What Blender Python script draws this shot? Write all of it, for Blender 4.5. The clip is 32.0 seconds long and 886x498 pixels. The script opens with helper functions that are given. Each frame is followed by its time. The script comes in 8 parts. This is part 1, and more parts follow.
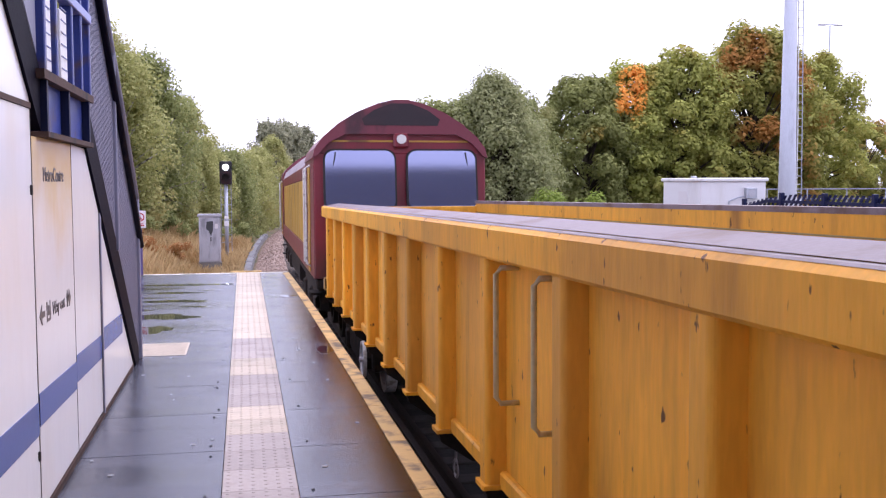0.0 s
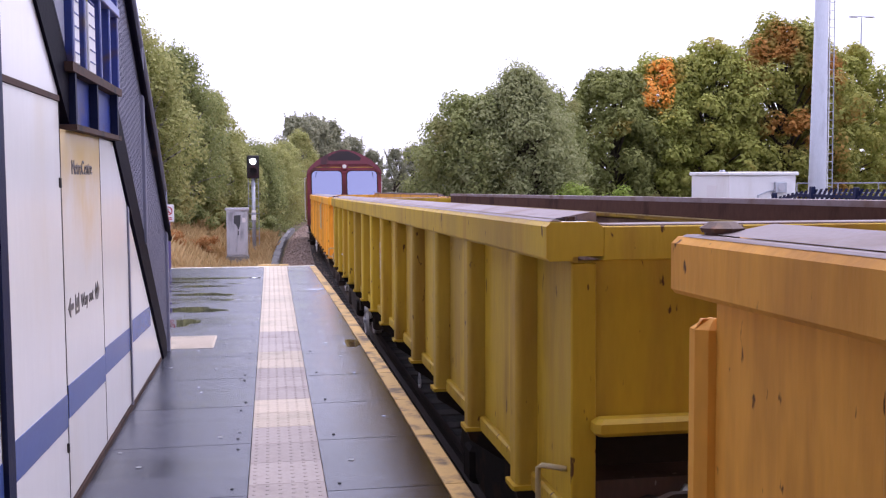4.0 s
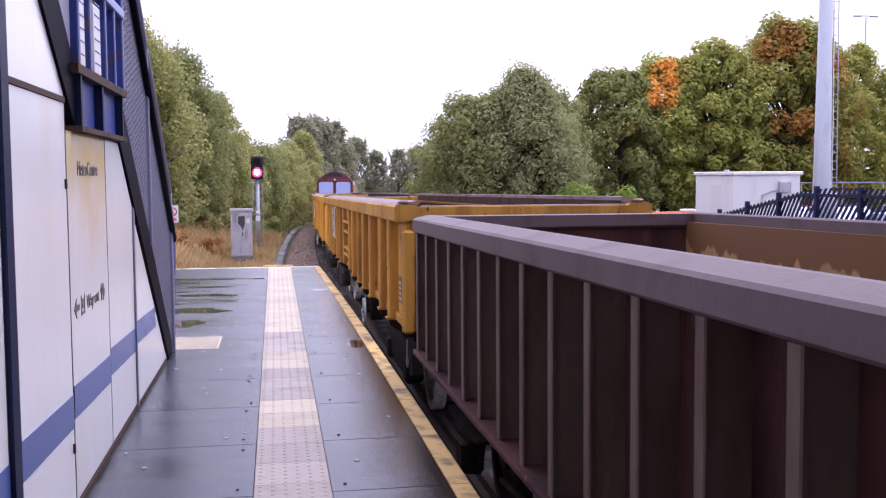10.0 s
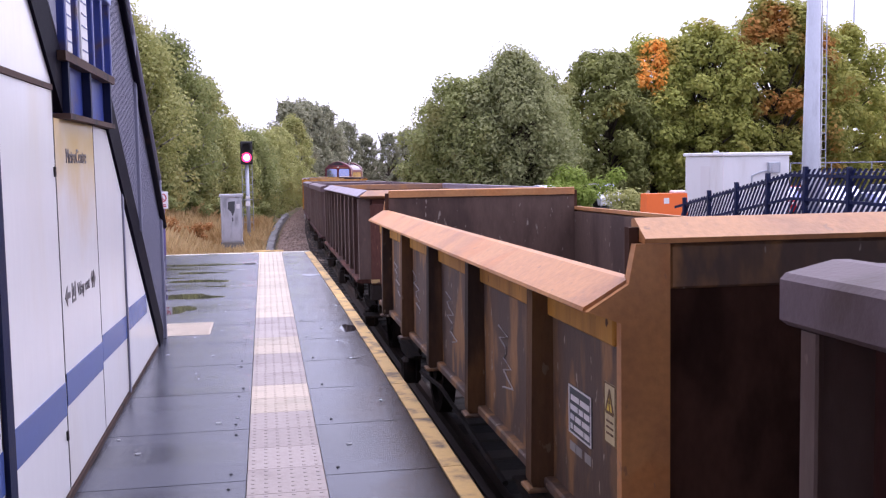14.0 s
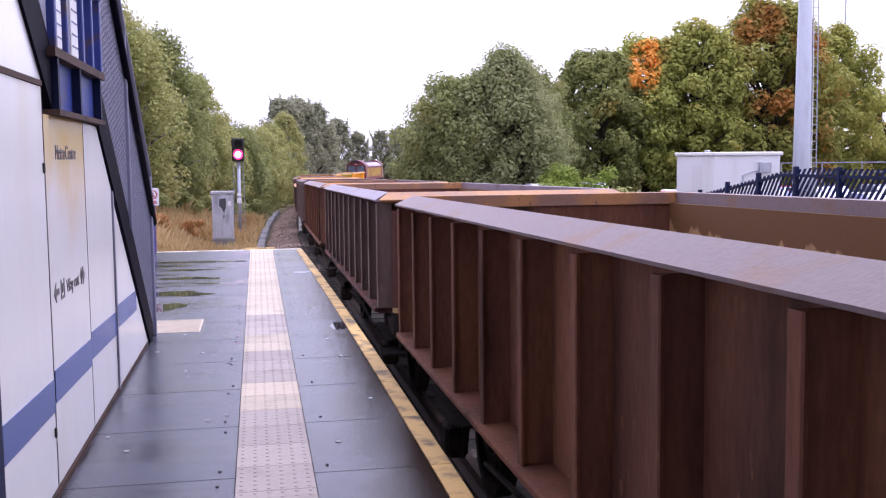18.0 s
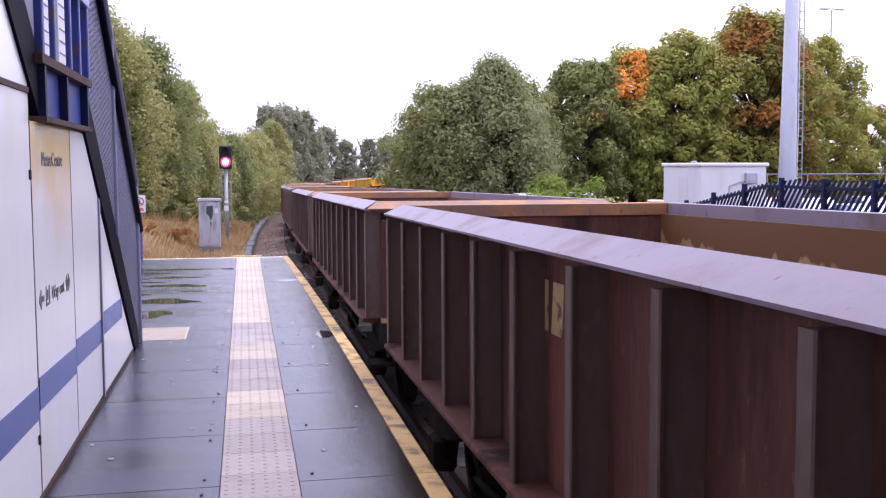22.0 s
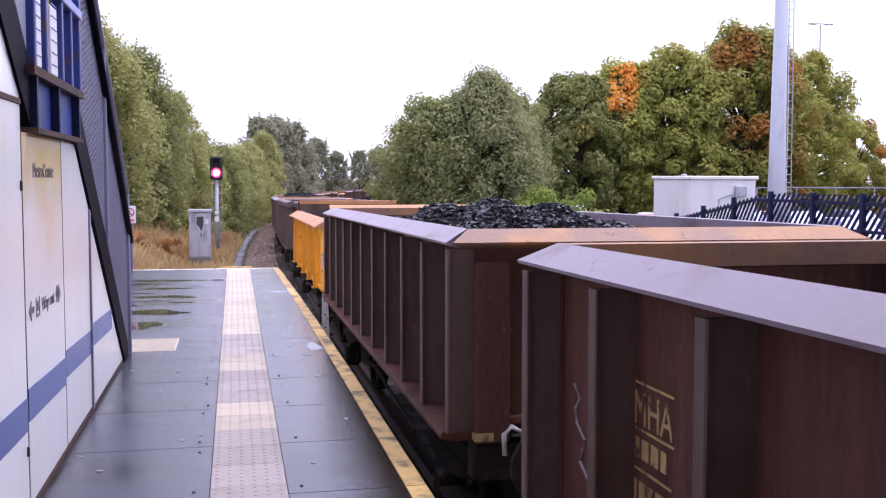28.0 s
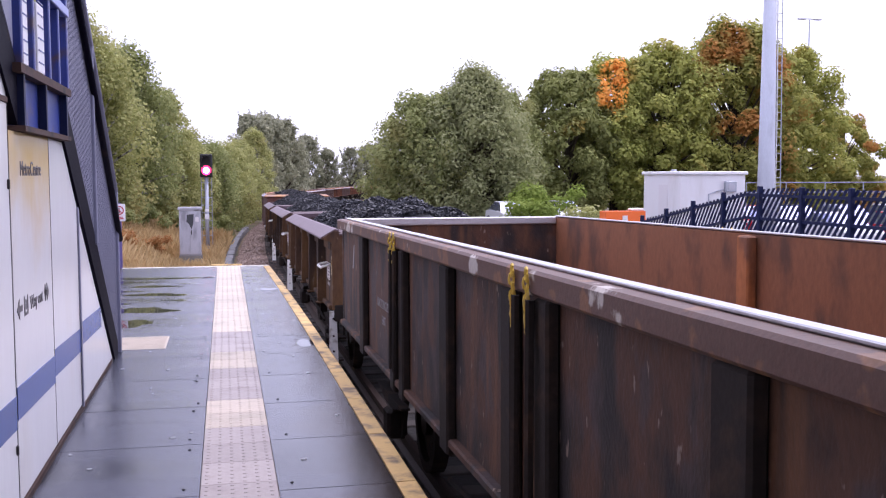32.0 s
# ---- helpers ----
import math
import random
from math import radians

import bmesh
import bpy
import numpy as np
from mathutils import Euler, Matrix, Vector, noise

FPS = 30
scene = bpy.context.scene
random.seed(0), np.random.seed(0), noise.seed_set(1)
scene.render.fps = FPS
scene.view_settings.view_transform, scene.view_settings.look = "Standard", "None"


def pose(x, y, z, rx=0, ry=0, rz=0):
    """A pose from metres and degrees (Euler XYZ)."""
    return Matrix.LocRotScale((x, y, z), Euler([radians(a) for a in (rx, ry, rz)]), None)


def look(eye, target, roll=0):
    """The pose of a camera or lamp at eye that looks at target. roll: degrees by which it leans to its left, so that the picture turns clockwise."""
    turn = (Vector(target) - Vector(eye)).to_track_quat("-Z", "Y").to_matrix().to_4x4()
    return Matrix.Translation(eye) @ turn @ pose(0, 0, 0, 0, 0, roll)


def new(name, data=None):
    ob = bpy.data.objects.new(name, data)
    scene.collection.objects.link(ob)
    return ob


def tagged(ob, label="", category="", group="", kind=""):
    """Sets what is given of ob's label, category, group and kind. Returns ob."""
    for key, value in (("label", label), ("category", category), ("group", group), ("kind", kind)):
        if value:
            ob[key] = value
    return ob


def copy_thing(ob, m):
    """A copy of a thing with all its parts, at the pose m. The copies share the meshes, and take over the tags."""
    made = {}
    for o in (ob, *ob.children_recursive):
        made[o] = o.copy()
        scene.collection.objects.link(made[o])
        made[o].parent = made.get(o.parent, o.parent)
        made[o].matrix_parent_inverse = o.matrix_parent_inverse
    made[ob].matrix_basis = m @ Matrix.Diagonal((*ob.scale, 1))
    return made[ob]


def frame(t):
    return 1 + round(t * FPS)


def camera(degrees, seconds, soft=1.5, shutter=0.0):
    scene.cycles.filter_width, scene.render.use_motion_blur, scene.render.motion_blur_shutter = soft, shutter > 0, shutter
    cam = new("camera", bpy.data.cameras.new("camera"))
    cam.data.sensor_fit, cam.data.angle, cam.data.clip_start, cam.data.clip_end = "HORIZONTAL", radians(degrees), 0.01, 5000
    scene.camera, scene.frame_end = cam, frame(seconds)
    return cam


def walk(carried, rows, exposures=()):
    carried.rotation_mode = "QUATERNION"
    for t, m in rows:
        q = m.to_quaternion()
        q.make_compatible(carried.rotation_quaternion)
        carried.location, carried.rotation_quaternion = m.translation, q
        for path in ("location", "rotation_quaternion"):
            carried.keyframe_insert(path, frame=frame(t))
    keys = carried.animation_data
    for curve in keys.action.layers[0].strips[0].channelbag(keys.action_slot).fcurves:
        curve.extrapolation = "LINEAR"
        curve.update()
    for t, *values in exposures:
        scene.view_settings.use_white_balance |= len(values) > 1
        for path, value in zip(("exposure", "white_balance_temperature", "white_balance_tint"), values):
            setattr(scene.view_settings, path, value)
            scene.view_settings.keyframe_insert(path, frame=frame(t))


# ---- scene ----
import collections

# ================= camera =================
EYE_HEIGHT = 1.62
cam = camera(48.5, 32.0, soft=1.25)
# seconds, turn to the right, tilt down, roll (degrees), small shifts of the hand-held eye (m)
VIEW = [
    (0.0, 11.434, 3.897, -0.15, 0.004, -0.032, 0.007),
    (0.5, 11.151, 3.927, 0.028, 0.007, -0.018, 0.004),
    (1.0, 10.865, 3.927, 0.034, 0.002, -0.016, 0.002),
    (1.5, 10.499, 3.957, -0.079, 0.005, -0.012, 0.001),
    (2.0, 10.221, 3.989, -0.12, 0.004, -0.008, -0.001),
    (2.5, 10.221, 4.075, 0.027, 0.003, -0.017, 0.003),
    (3.0, 10.158, 4.113, -0.219, 0.005, -0.008, -0.002),
    (3.5, 9.927, 4.164, -0.116, 0.005, -0.003, -0.001),
    (5.5, 9.84, 4.327, -0.388, 0.006, 0.0, -0.0),
    (6.0, 9.787, 4.335, -0.401, 0.002, -0.001, 0.001),
    (6.5, 9.523, 4.27, -0.295, -0.001, -0.005, 0.007),
    (7.0, 9.722, 4.241, -0.56, -0.002, 0.01, -0.004),
    (7.5, 9.666, 4.254, -0.54, 0.002, 0.016, -0.003),
    (8.0, 9.764, 4.274, -0.591, 0.008, -0.005, 0.003),
    (8.5, 9.924, 4.278, -0.609, 0.003, 0.001, 0.0),
    (9.0, 9.791, 4.276, -0.4, 0.0, 0.0, 0.0),
    (9.5, 9.747, 4.227, -0.361, -0.002, -0.006, 0.002),
    (10.0, 9.671, 4.204, -0.288, -0.0, -0.003, 0.0),
    (10.5, 9.669, 4.21, -0.225, -0.001, 0.004, -0.002),
    (11.0, 9.839, 4.241, -0.206, -0.003, 0.001, -0.004),
    (11.5, 9.701, 4.314, -0.664, -0.003, -0.006, -0.002),
    (12.0, 9.611, 4.546, -0.551, -0.008, 0.007, -0.0),
    (12.5, 9.596, 4.814, -0.624, -0.001, -0.01, 0.001),
    (13.0, 9.593, 4.95, -0.9, 0.002, -0.005, -0.0),
    (13.5, 9.765, 5.105, -0.843, 0.003, -0.012, 0.002),
    (14.0, 10.197, 5.174, -0.792, 0.001, -0.022, 0.005),
    (14.5, 10.162, 5.24, -0.623, -0.002, -0.027, 0.008),
    (16.5, 10.322, 5.28, -0.746, 0.009, -0.024, 0.006),
    (17.0, 10.637, 5.267, -0.39, 0.012, -0.032, 0.006),
    (17.5, 10.813, 5.275, -0.377, 0.01, -0.019, 0.007),
    (18.0, 10.682, 5.292, -0.491, 0.009, -0.026, 0.006),
    (18.5, 10.947, 5.162, -0.246, 0.008, -0.048, 0.014),
    (19.0, 11.135, 4.868, -0.052, 0.006, -0.035, 0.01),
    (19.5, 11.175, 4.77, 0.228, 0.004, -0.049, 0.014),
    (20.0, 11.261, 4.783, 0.064, 0.004, -0.042, 0.013),
    (20.5, 11.074, 4.768, -0.025, 0.005, -0.036, 0.01),
    (21.0, 11.037, 4.759, -0.249, 0.013, -0.039, 0.01),
    (21.5, 11.124, 4.808, 0.17, 0.012, -0.034, 0.011),
    (22.0, 11.419, 4.787, -0.101, 0.012, -0.043, 0.009),
    (22.5, 11.371, 4.765, -0.271, 0.009, -0.039, 0.012),
    (23.0, 11.28, 4.666, -0.236, 0.007, -0.05, 0.012),
    (23.5, 11.096, 4.586, -0.185, 0.005, -0.043, 0.009),
    (24.0, 11.295, 4.544, -0.128, 0.007, -0.051, 0.017),
    (24.5, 11.272, 4.407, -0.261, 0.007, -0.039, 0.007),
    (25.0, 11.376, 4.315, -0.03, 0.006, -0.054, 0.011),
    (25.5, 11.346, 4.243, 0.104, 0.007, -0.048, 0.014),
    (27.5, 11.91, 4.122, 0.011, 0.012, -0.063, 0.015),
    (28.0, 11.972, 4.107, 0.176, 0.008, -0.06, 0.016),
    (28.5, 12.149, 4.086, 0.249, 0.006, -0.067, 0.013),
    (29.0, 12.157, 4.105, 0.105, 0.009, -0.062, 0.014),
    (29.5, 12.172, 4.119, 0.227, 0.013, -0.058, 0.01),
    (30.0, 12.258, 4.148, 0.336, 0.012, -0.074, 0.016),
    (30.5, 12.33, 4.163, -0.023, 0.016, -0.075, 0.014),
    (31.0, 12.363, 4.255, -0.083, 0.016, -0.069, 0.014),
    (31.5, 12.552, 4.311, -0.088, 0.018, -0.067, 0.014),
    (32.0, 12.489, 4.308, -0.085, 0.018, -0.071, 0.015)]


def view_pose(turn, down, roll, dx, dy, dz):
    return pose(dx, dy, EYE_HEIGHT + dz, 90 - down, 0, -turn) @ pose(0, 0, 0, 0, 0, roll)


walk(cam, [(t, view_pose(*v)) for t, *v in VIEW], [(0, 1.03, 6050, 24), (1.3, 0.86, 6060, 24), (3, 0.84, 6060, 25), (9, 0.90, 6030, 26), (18, 0.95, 6000, 27), (32, 0.93, 5990, 25)])

# ================= world and light =================
SUN_ELEVATION, SUN_AZIMUTH = 66, 52
world = bpy.data.worlds.new("overcast_sky")
scene.world = world
world.use_nodes = True
wn, wl = world.node_tree.nodes, world.node_tree.links
wn.clear()
w_out = wn.new("ShaderNodeOutputWorld")
w_bg = wn.new("ShaderNodeBackground")
w_sky = wn.new("ShaderNodeTexSky")
w_sky.sky_type, w_sky.sun_disc = "NISHITA", False
w_sky.sun_elevation, w_sky.sun_rotation = radians(SUN_ELEVATION), radians(SUN_AZIMUTH)
w_sky.dust_density = 4.0
w_dim = wn.new("ShaderNodeVectorMath")
w_dim.operation = "SCALE"
w_dim.inputs["Scale"].default_value = 0.12
w_co = wn.new("ShaderNodeTexCoord")
w_map = wn.new("ShaderNodeMapping")
w_map.inputs["Scale"].default_value = (1.0, 1.0, 2.6)
w_noise = wn.new("ShaderNodeTexNoise")
w_noise.inputs["Scale"].default_value, w_noise.inputs["Detail"].default_value = 2.6, 5
w_ramp = wn.new("ShaderNodeValToRGB")
w_ramp.color_ramp.elements[0].position, w_ramp.color_ramp.elements[1].position = 0.38, 0.62
w_ramp.color_ramp.elements[0].color = (0.52, 0.525, 0.635, 1)
w_ramp.color_ramp.elements[1].color = (0.66, 0.66, 0.745, 1)
w_mix = wn.new("ShaderNodeMix")
w_mix.data_type = "RGBA"
w_mix.inputs["Factor"].default_value = 0.86
wl.new(w_sky.outputs["Color"], w_dim.inputs[0])
wl.new(w_co.outputs["Generated"], w_map.inputs["Vector"])
wl.new(w_map.outputs["Vector"], w_noise.inputs["Vector"])
wl.new(w_noise.outputs["Fac"], w_ramp.inputs["Fac"])
wl.new(w_dim.outputs["Vector"], w_mix.inputs["A"])
wl.new(w_ramp.outputs["Color"], w_mix.inputs["B"])
wl.new(w_mix.outputs["Result"], w_bg.inputs["Color"])
wl.new(w_bg.outputs["Background"], w_out.inputs["Surface"])
w_bg.inputs["Strength"].default_value = 1.45

sun_data = bpy.data.lights.new("sun", "SUN")
sun_data.energy, sun_data.angle, sun_data.color = 1.3, radians(55), (1.0, 0.97, 0.96)
sun = new("sun", sun_data)
_az, _el = radians(SUN_AZIMUTH), radians(SUN_ELEVATION)
sun.matrix_basis = look((0, 0, 30), (-math.sin(_az) * math.cos(_el), -math.cos(_az) * math.cos(_el), 30 - math.sin(_el)))


# ================= materials =================
def material(name, color, rough=0.7, metal=0.0, dirt=None, dirt_at=(0.52, 0.68), dirt_scale=1.6, grain=0.12, grain_scale=30,
             streak=1.0, bump=0.15, bump_scale=60, island=0.0, each=0.08, rough_dirt=None, second=None, second_at=(0.55, 0.62),
             second_scale=0.8, coords="Object", stretch=(1, 1), spec=0.5, runs=None, runs_at=(0.46, 0.85), specks=None):
    """Paint or raw surface: fine grain, stains of a second colour (drawn out downwards by streak), bump, and a shade of its own for each piece."""
    m = bpy.data.materials.new(name)
    m.use_nodes = True
    n, l = m.node_tree.nodes, m.node_tree.links
    b = n["Principled BSDF"]
    b.inputs["Roughness"].default_value, b.inputs["Metallic"].default_value = rough, metal
    b.inputs["Specular IOR Level"].default_value = spec
    co = n.new("ShaderNodeTexCoord")
    mp = n.new("ShaderNodeMapping")
    mp.inputs["Scale"].default_value = (*stretch, 1 / streak)
    l.new(co.outputs[coords], mp.inputs["Vector"])
    info = n.new("ShaderNodeObjectInfo")
    shift = n.new("ShaderNodeVectorMath")
    shift.operation = "ADD"
    far = n.new("ShaderNodeMath")
    far.operation = "MULTIPLY"
    far.inputs[1].default_value = 37.0
    l.new(info.outputs["Random"], far.inputs[0])
    l.new(mp.outputs["Vector"], shift.inputs[0])
    l.new(far.outputs["Value"], shift.inputs[1])

    def noise_tex(scale, detail=4):
        t = n.new("ShaderNodeTexNoise")
        t.inputs["Scale"].default_value, t.inputs["Detail"].default_value = scale, detail
        l.new(shift.outputs["Vector"], t.inputs["Vector"])
        return t

    def mix(a, bcol, fac, mode="MIX"):
        x = n.new("ShaderNodeMix")
        x.data_type, x.blend_type = "RGBA", mode
        for sock, v in ((x.inputs["A"], a), (x.inputs["B"], bcol), (x.inputs["Factor"], fac)):
            if hasattr(v, "is_linked"):
                l.new(v, sock)
            else:
                sock.default_value = v if isinstance(v, float) else (*v, 1)
        return x.outputs["Result"]

    def ramp(src, lo, hi):
        r = n.new("ShaderNodeMapRange")
        r.inputs["From Min"].default_value, r.inputs["From Max"].default_value = lo, hi
        r.interpolation_type = "SMOOTHSTEP"
        l.new(src, r.inputs["Value"])
        return r.outputs["Result"]

    def scaled(src, amount):
        s = n.new("ShaderNodeMath")
        s.operation = "MULTIPLY_ADD"
        s.inputs[1].default_value, s.inputs[2].default_value = 2 * amount, 1 - amount
        l.new(src, s.inputs[0])
        return s.outputs["Value"]

    col = tuple(color)
    fine = noise_tex(grain_scale, 3)
    col_out = mix(col, col, 0.5)
    if second:
        col_out = mix(col_out, second, ramp(noise_tex(second_scale, 5).outputs["Fac"], *second_at))
    if dirt:
        f = ramp(noise_tex(dirt_scale, 6).outputs["Fac"], *dirt_at)
        col_out = mix(col_out, dirt, f)
        if rough_dirt is not None:
            rr = n.new("ShaderNodeMapRange")
            rr.inputs["To Min"].default_value, rr.inputs["To Max"].default_value = rough, rough_dirt
            l.new(f, rr.inputs["Value"])
            l.new(rr.outputs["Result"], b.inputs["Roughness"])
    if runs:
        # narrow rusty runs, drawn out downwards
        rm = n.new("ShaderNodeMapping")
        rm.inputs["Scale"].default_value = (3.6, 3.6, 0.4 * streak)
        l.new(shift.outputs["Vector"], rm.inputs["Vector"])
        rt = n.new("ShaderNodeTexNoise")
        rt.inputs["Scale"].default_value, rt.inputs["Detail"].default_value = 1.6, 5
        l.new(rm.outputs["Vector"], rt.inputs["Vector"])
        col_out = mix(col_out, runs, ramp(rt.outputs["Fac"], *runs_at))
    if specks:
        # chips and scratches
        sm = n.new("ShaderNodeMapping")
        sm.inputs["Scale"].default_value = (1, 1, 0.45 * streak)
        l.new(shift.outputs["Vector"], sm.inputs["Vector"])
        st = n.new("ShaderNodeTexNoise")
        st.inputs["Scale"].default_value, st.inputs["Detail"].default_value = 17, 3
        l.new(sm.outputs["Vector"], st.inputs["Vector"])
        col_out = mix(col_out, specks, ramp(st.outputs["Fac"], 0.67, 0.72))
    hsv = n.new("ShaderNodeHueSaturation")
    l.new(col_out, hsv.inputs["Color"])
    v = scaled(fine.outputs["Fac"], grain)
    if each:
        mul = n.new("ShaderNodeMath")
        mul.operation = "MULTIPLY"
        l.new(v, mul.inputs[0])
        l.new(scaled(info.outputs["Random"], each), mul.inputs[1])
        v = mul.outputs["Value"]
    if island:
        geo = n.new("ShaderNodeNewGeometry")
        mul = n.new("ShaderNodeMath")
        mul.operation = "MULTIPLY"
        l.new(v, mul.inputs[0])
        l.new(scaled(geo.outputs["Random Per Island"], island), mul.inputs[1])
        v = mul.outputs["Value"]
    l.new(v, hsv.inputs["Value"])
    l.new(hsv.outputs["Color"], b.inputs["Base Color"])
    if bump:
        bp = n.new("ShaderNodeBump")
        bp.inputs["Strength"].default_value, bp.inputs["Distance"].default_value = bump, 0.01
        l.new(noise_tex(bump_scale, 3).outputs["Fac"], bp.inputs["Height"])
        l.new(bp.outputs["Normal"], b.inputs["Normal"])
    return m


def leaf_material(name, greens, autumn=None, autumn_at=(0.6, 0.7), patch=0.22, boughs=(), turned=0.5):
    """Leaves: each takes a shade between two greens; whole boughs may have turned."""
    m = bpy.data.materials.new(name)
    m.use_nodes = True
    n, l = m.node_tree.nodes, m.node_tree.links
    b = n["Principled BSDF"]
    b.inputs["Roughness"].default_value = 0.6
    b.inputs["Specular IOR Level"].default_value = 0.12
    geo = n.new("ShaderNodeNewGeometry")
    r = n.new("ShaderNodeValToRGB")
    r.color_ramp.elements[0].color, r.color_ramp.elements[1].color = (*greens[0], 1), (*greens[1], 1)
    l.new(geo.outputs["Random Per Island"], r.inputs["Fac"])
    out = r.outputs["Color"]
    if autumn:
        co = n.new("ShaderNodeTexCoord")
        t = n.new("ShaderNodeTexNoise")
        t.inputs["Scale"].default_value, t.inputs["Detail"].default_value = patch, 2
        l.new(co.outputs["Object"], t.inputs["Vector"])
        mr = n.new("ShaderNodeMapRange")
        mr.inputs["From Min"].default_value, mr.inputs["From Max"].default_value = autumn_at
        grown = t.outputs["Fac"]
        for centre, radius in boughs:
            # a bough that has turned as a whole
            dist = n.new("ShaderNodeVectorMath")
            dist.operation = "DISTANCE"
            l.new(co.outputs["Object"], dist.inputs[0])
            dist.inputs[1].default_value = centre
            near = n.new("ShaderNodeMapRange")
            near.inputs["From Min"].default_value, near.inputs["From Max"].default_value = radius * 1.25, radius * 0.6
            near.inputs["To Max"].default_value = turned
            l.new(dist.outputs["Value"], near.inputs["Value"])
            add = n.new("ShaderNodeMath")
            l.new(grown, add.inputs[0])
            l.new(near.outputs["Result"], add.inputs[1])
            grown = add.outputs["Value"]
        l.new(grown, mr.inputs["Value"])
        x = n.new("ShaderNodeMix")
        x.data_type = "RGBA"
        r2 = n.new("ShaderNodeValToRGB")
        r2.color_ramp.elements[0].color, r2.color_ramp.elements[1].color = (*autumn[0], 1), (*autumn[1], 1)
        l.new(geo.outputs["Random Per Island"], r2.inputs["Fac"])
        l.new(mr.outputs["Result"], x.inputs["Factor"])
        l.new(out, x.inputs["A"])
        l.new(r2.outputs["Color"], x.inputs["B"])
        out = x.outputs["Result"]
    l.new(out, b.inputs["Base Color"])
    tr = n.new("ShaderNodeBsdfTranslucent")
    l.new(out, tr.inputs["Color"])
    ms = n.new("ShaderNodeMixShader")
    ms.inputs["Fac"].default_value = 0.45
    l.new(b.outputs["BSDF"], ms.inputs[1])
    l.new(tr.outputs["BSDF"], ms.inputs[2])
    l.new(ms.outputs["Shader"], n["Material Output"].inputs["Surface"])
    return m


def glass_material(name, color=(0.75, 0.8, 0.85), rough=0.03):
    m = bpy.data.materials.new(name)
    m.use_nodes = True
    b = m.node_tree.nodes["Principled BSDF"]
    b.inputs["Base Color"].default_value = (*color, 1)
    b.inputs["Roughness"].default_value, b.inputs["Transmission Weight"].default_value = rough, 1.0
    b.inputs["IOR"].default_value = 1.5
    return m


def glow_material(name, color, strength):
    m = bpy.data.materials.new(name)
    m.use_nodes = True
    b = m.node_tree.nodes["Principled BSDF"]
    b.inputs["Base Color"].default_value = (*color, 1)
    b.inputs["Emission Color"].default_value, b.inputs["Emission Strength"].default_value = (*color, 1), strength
    return m


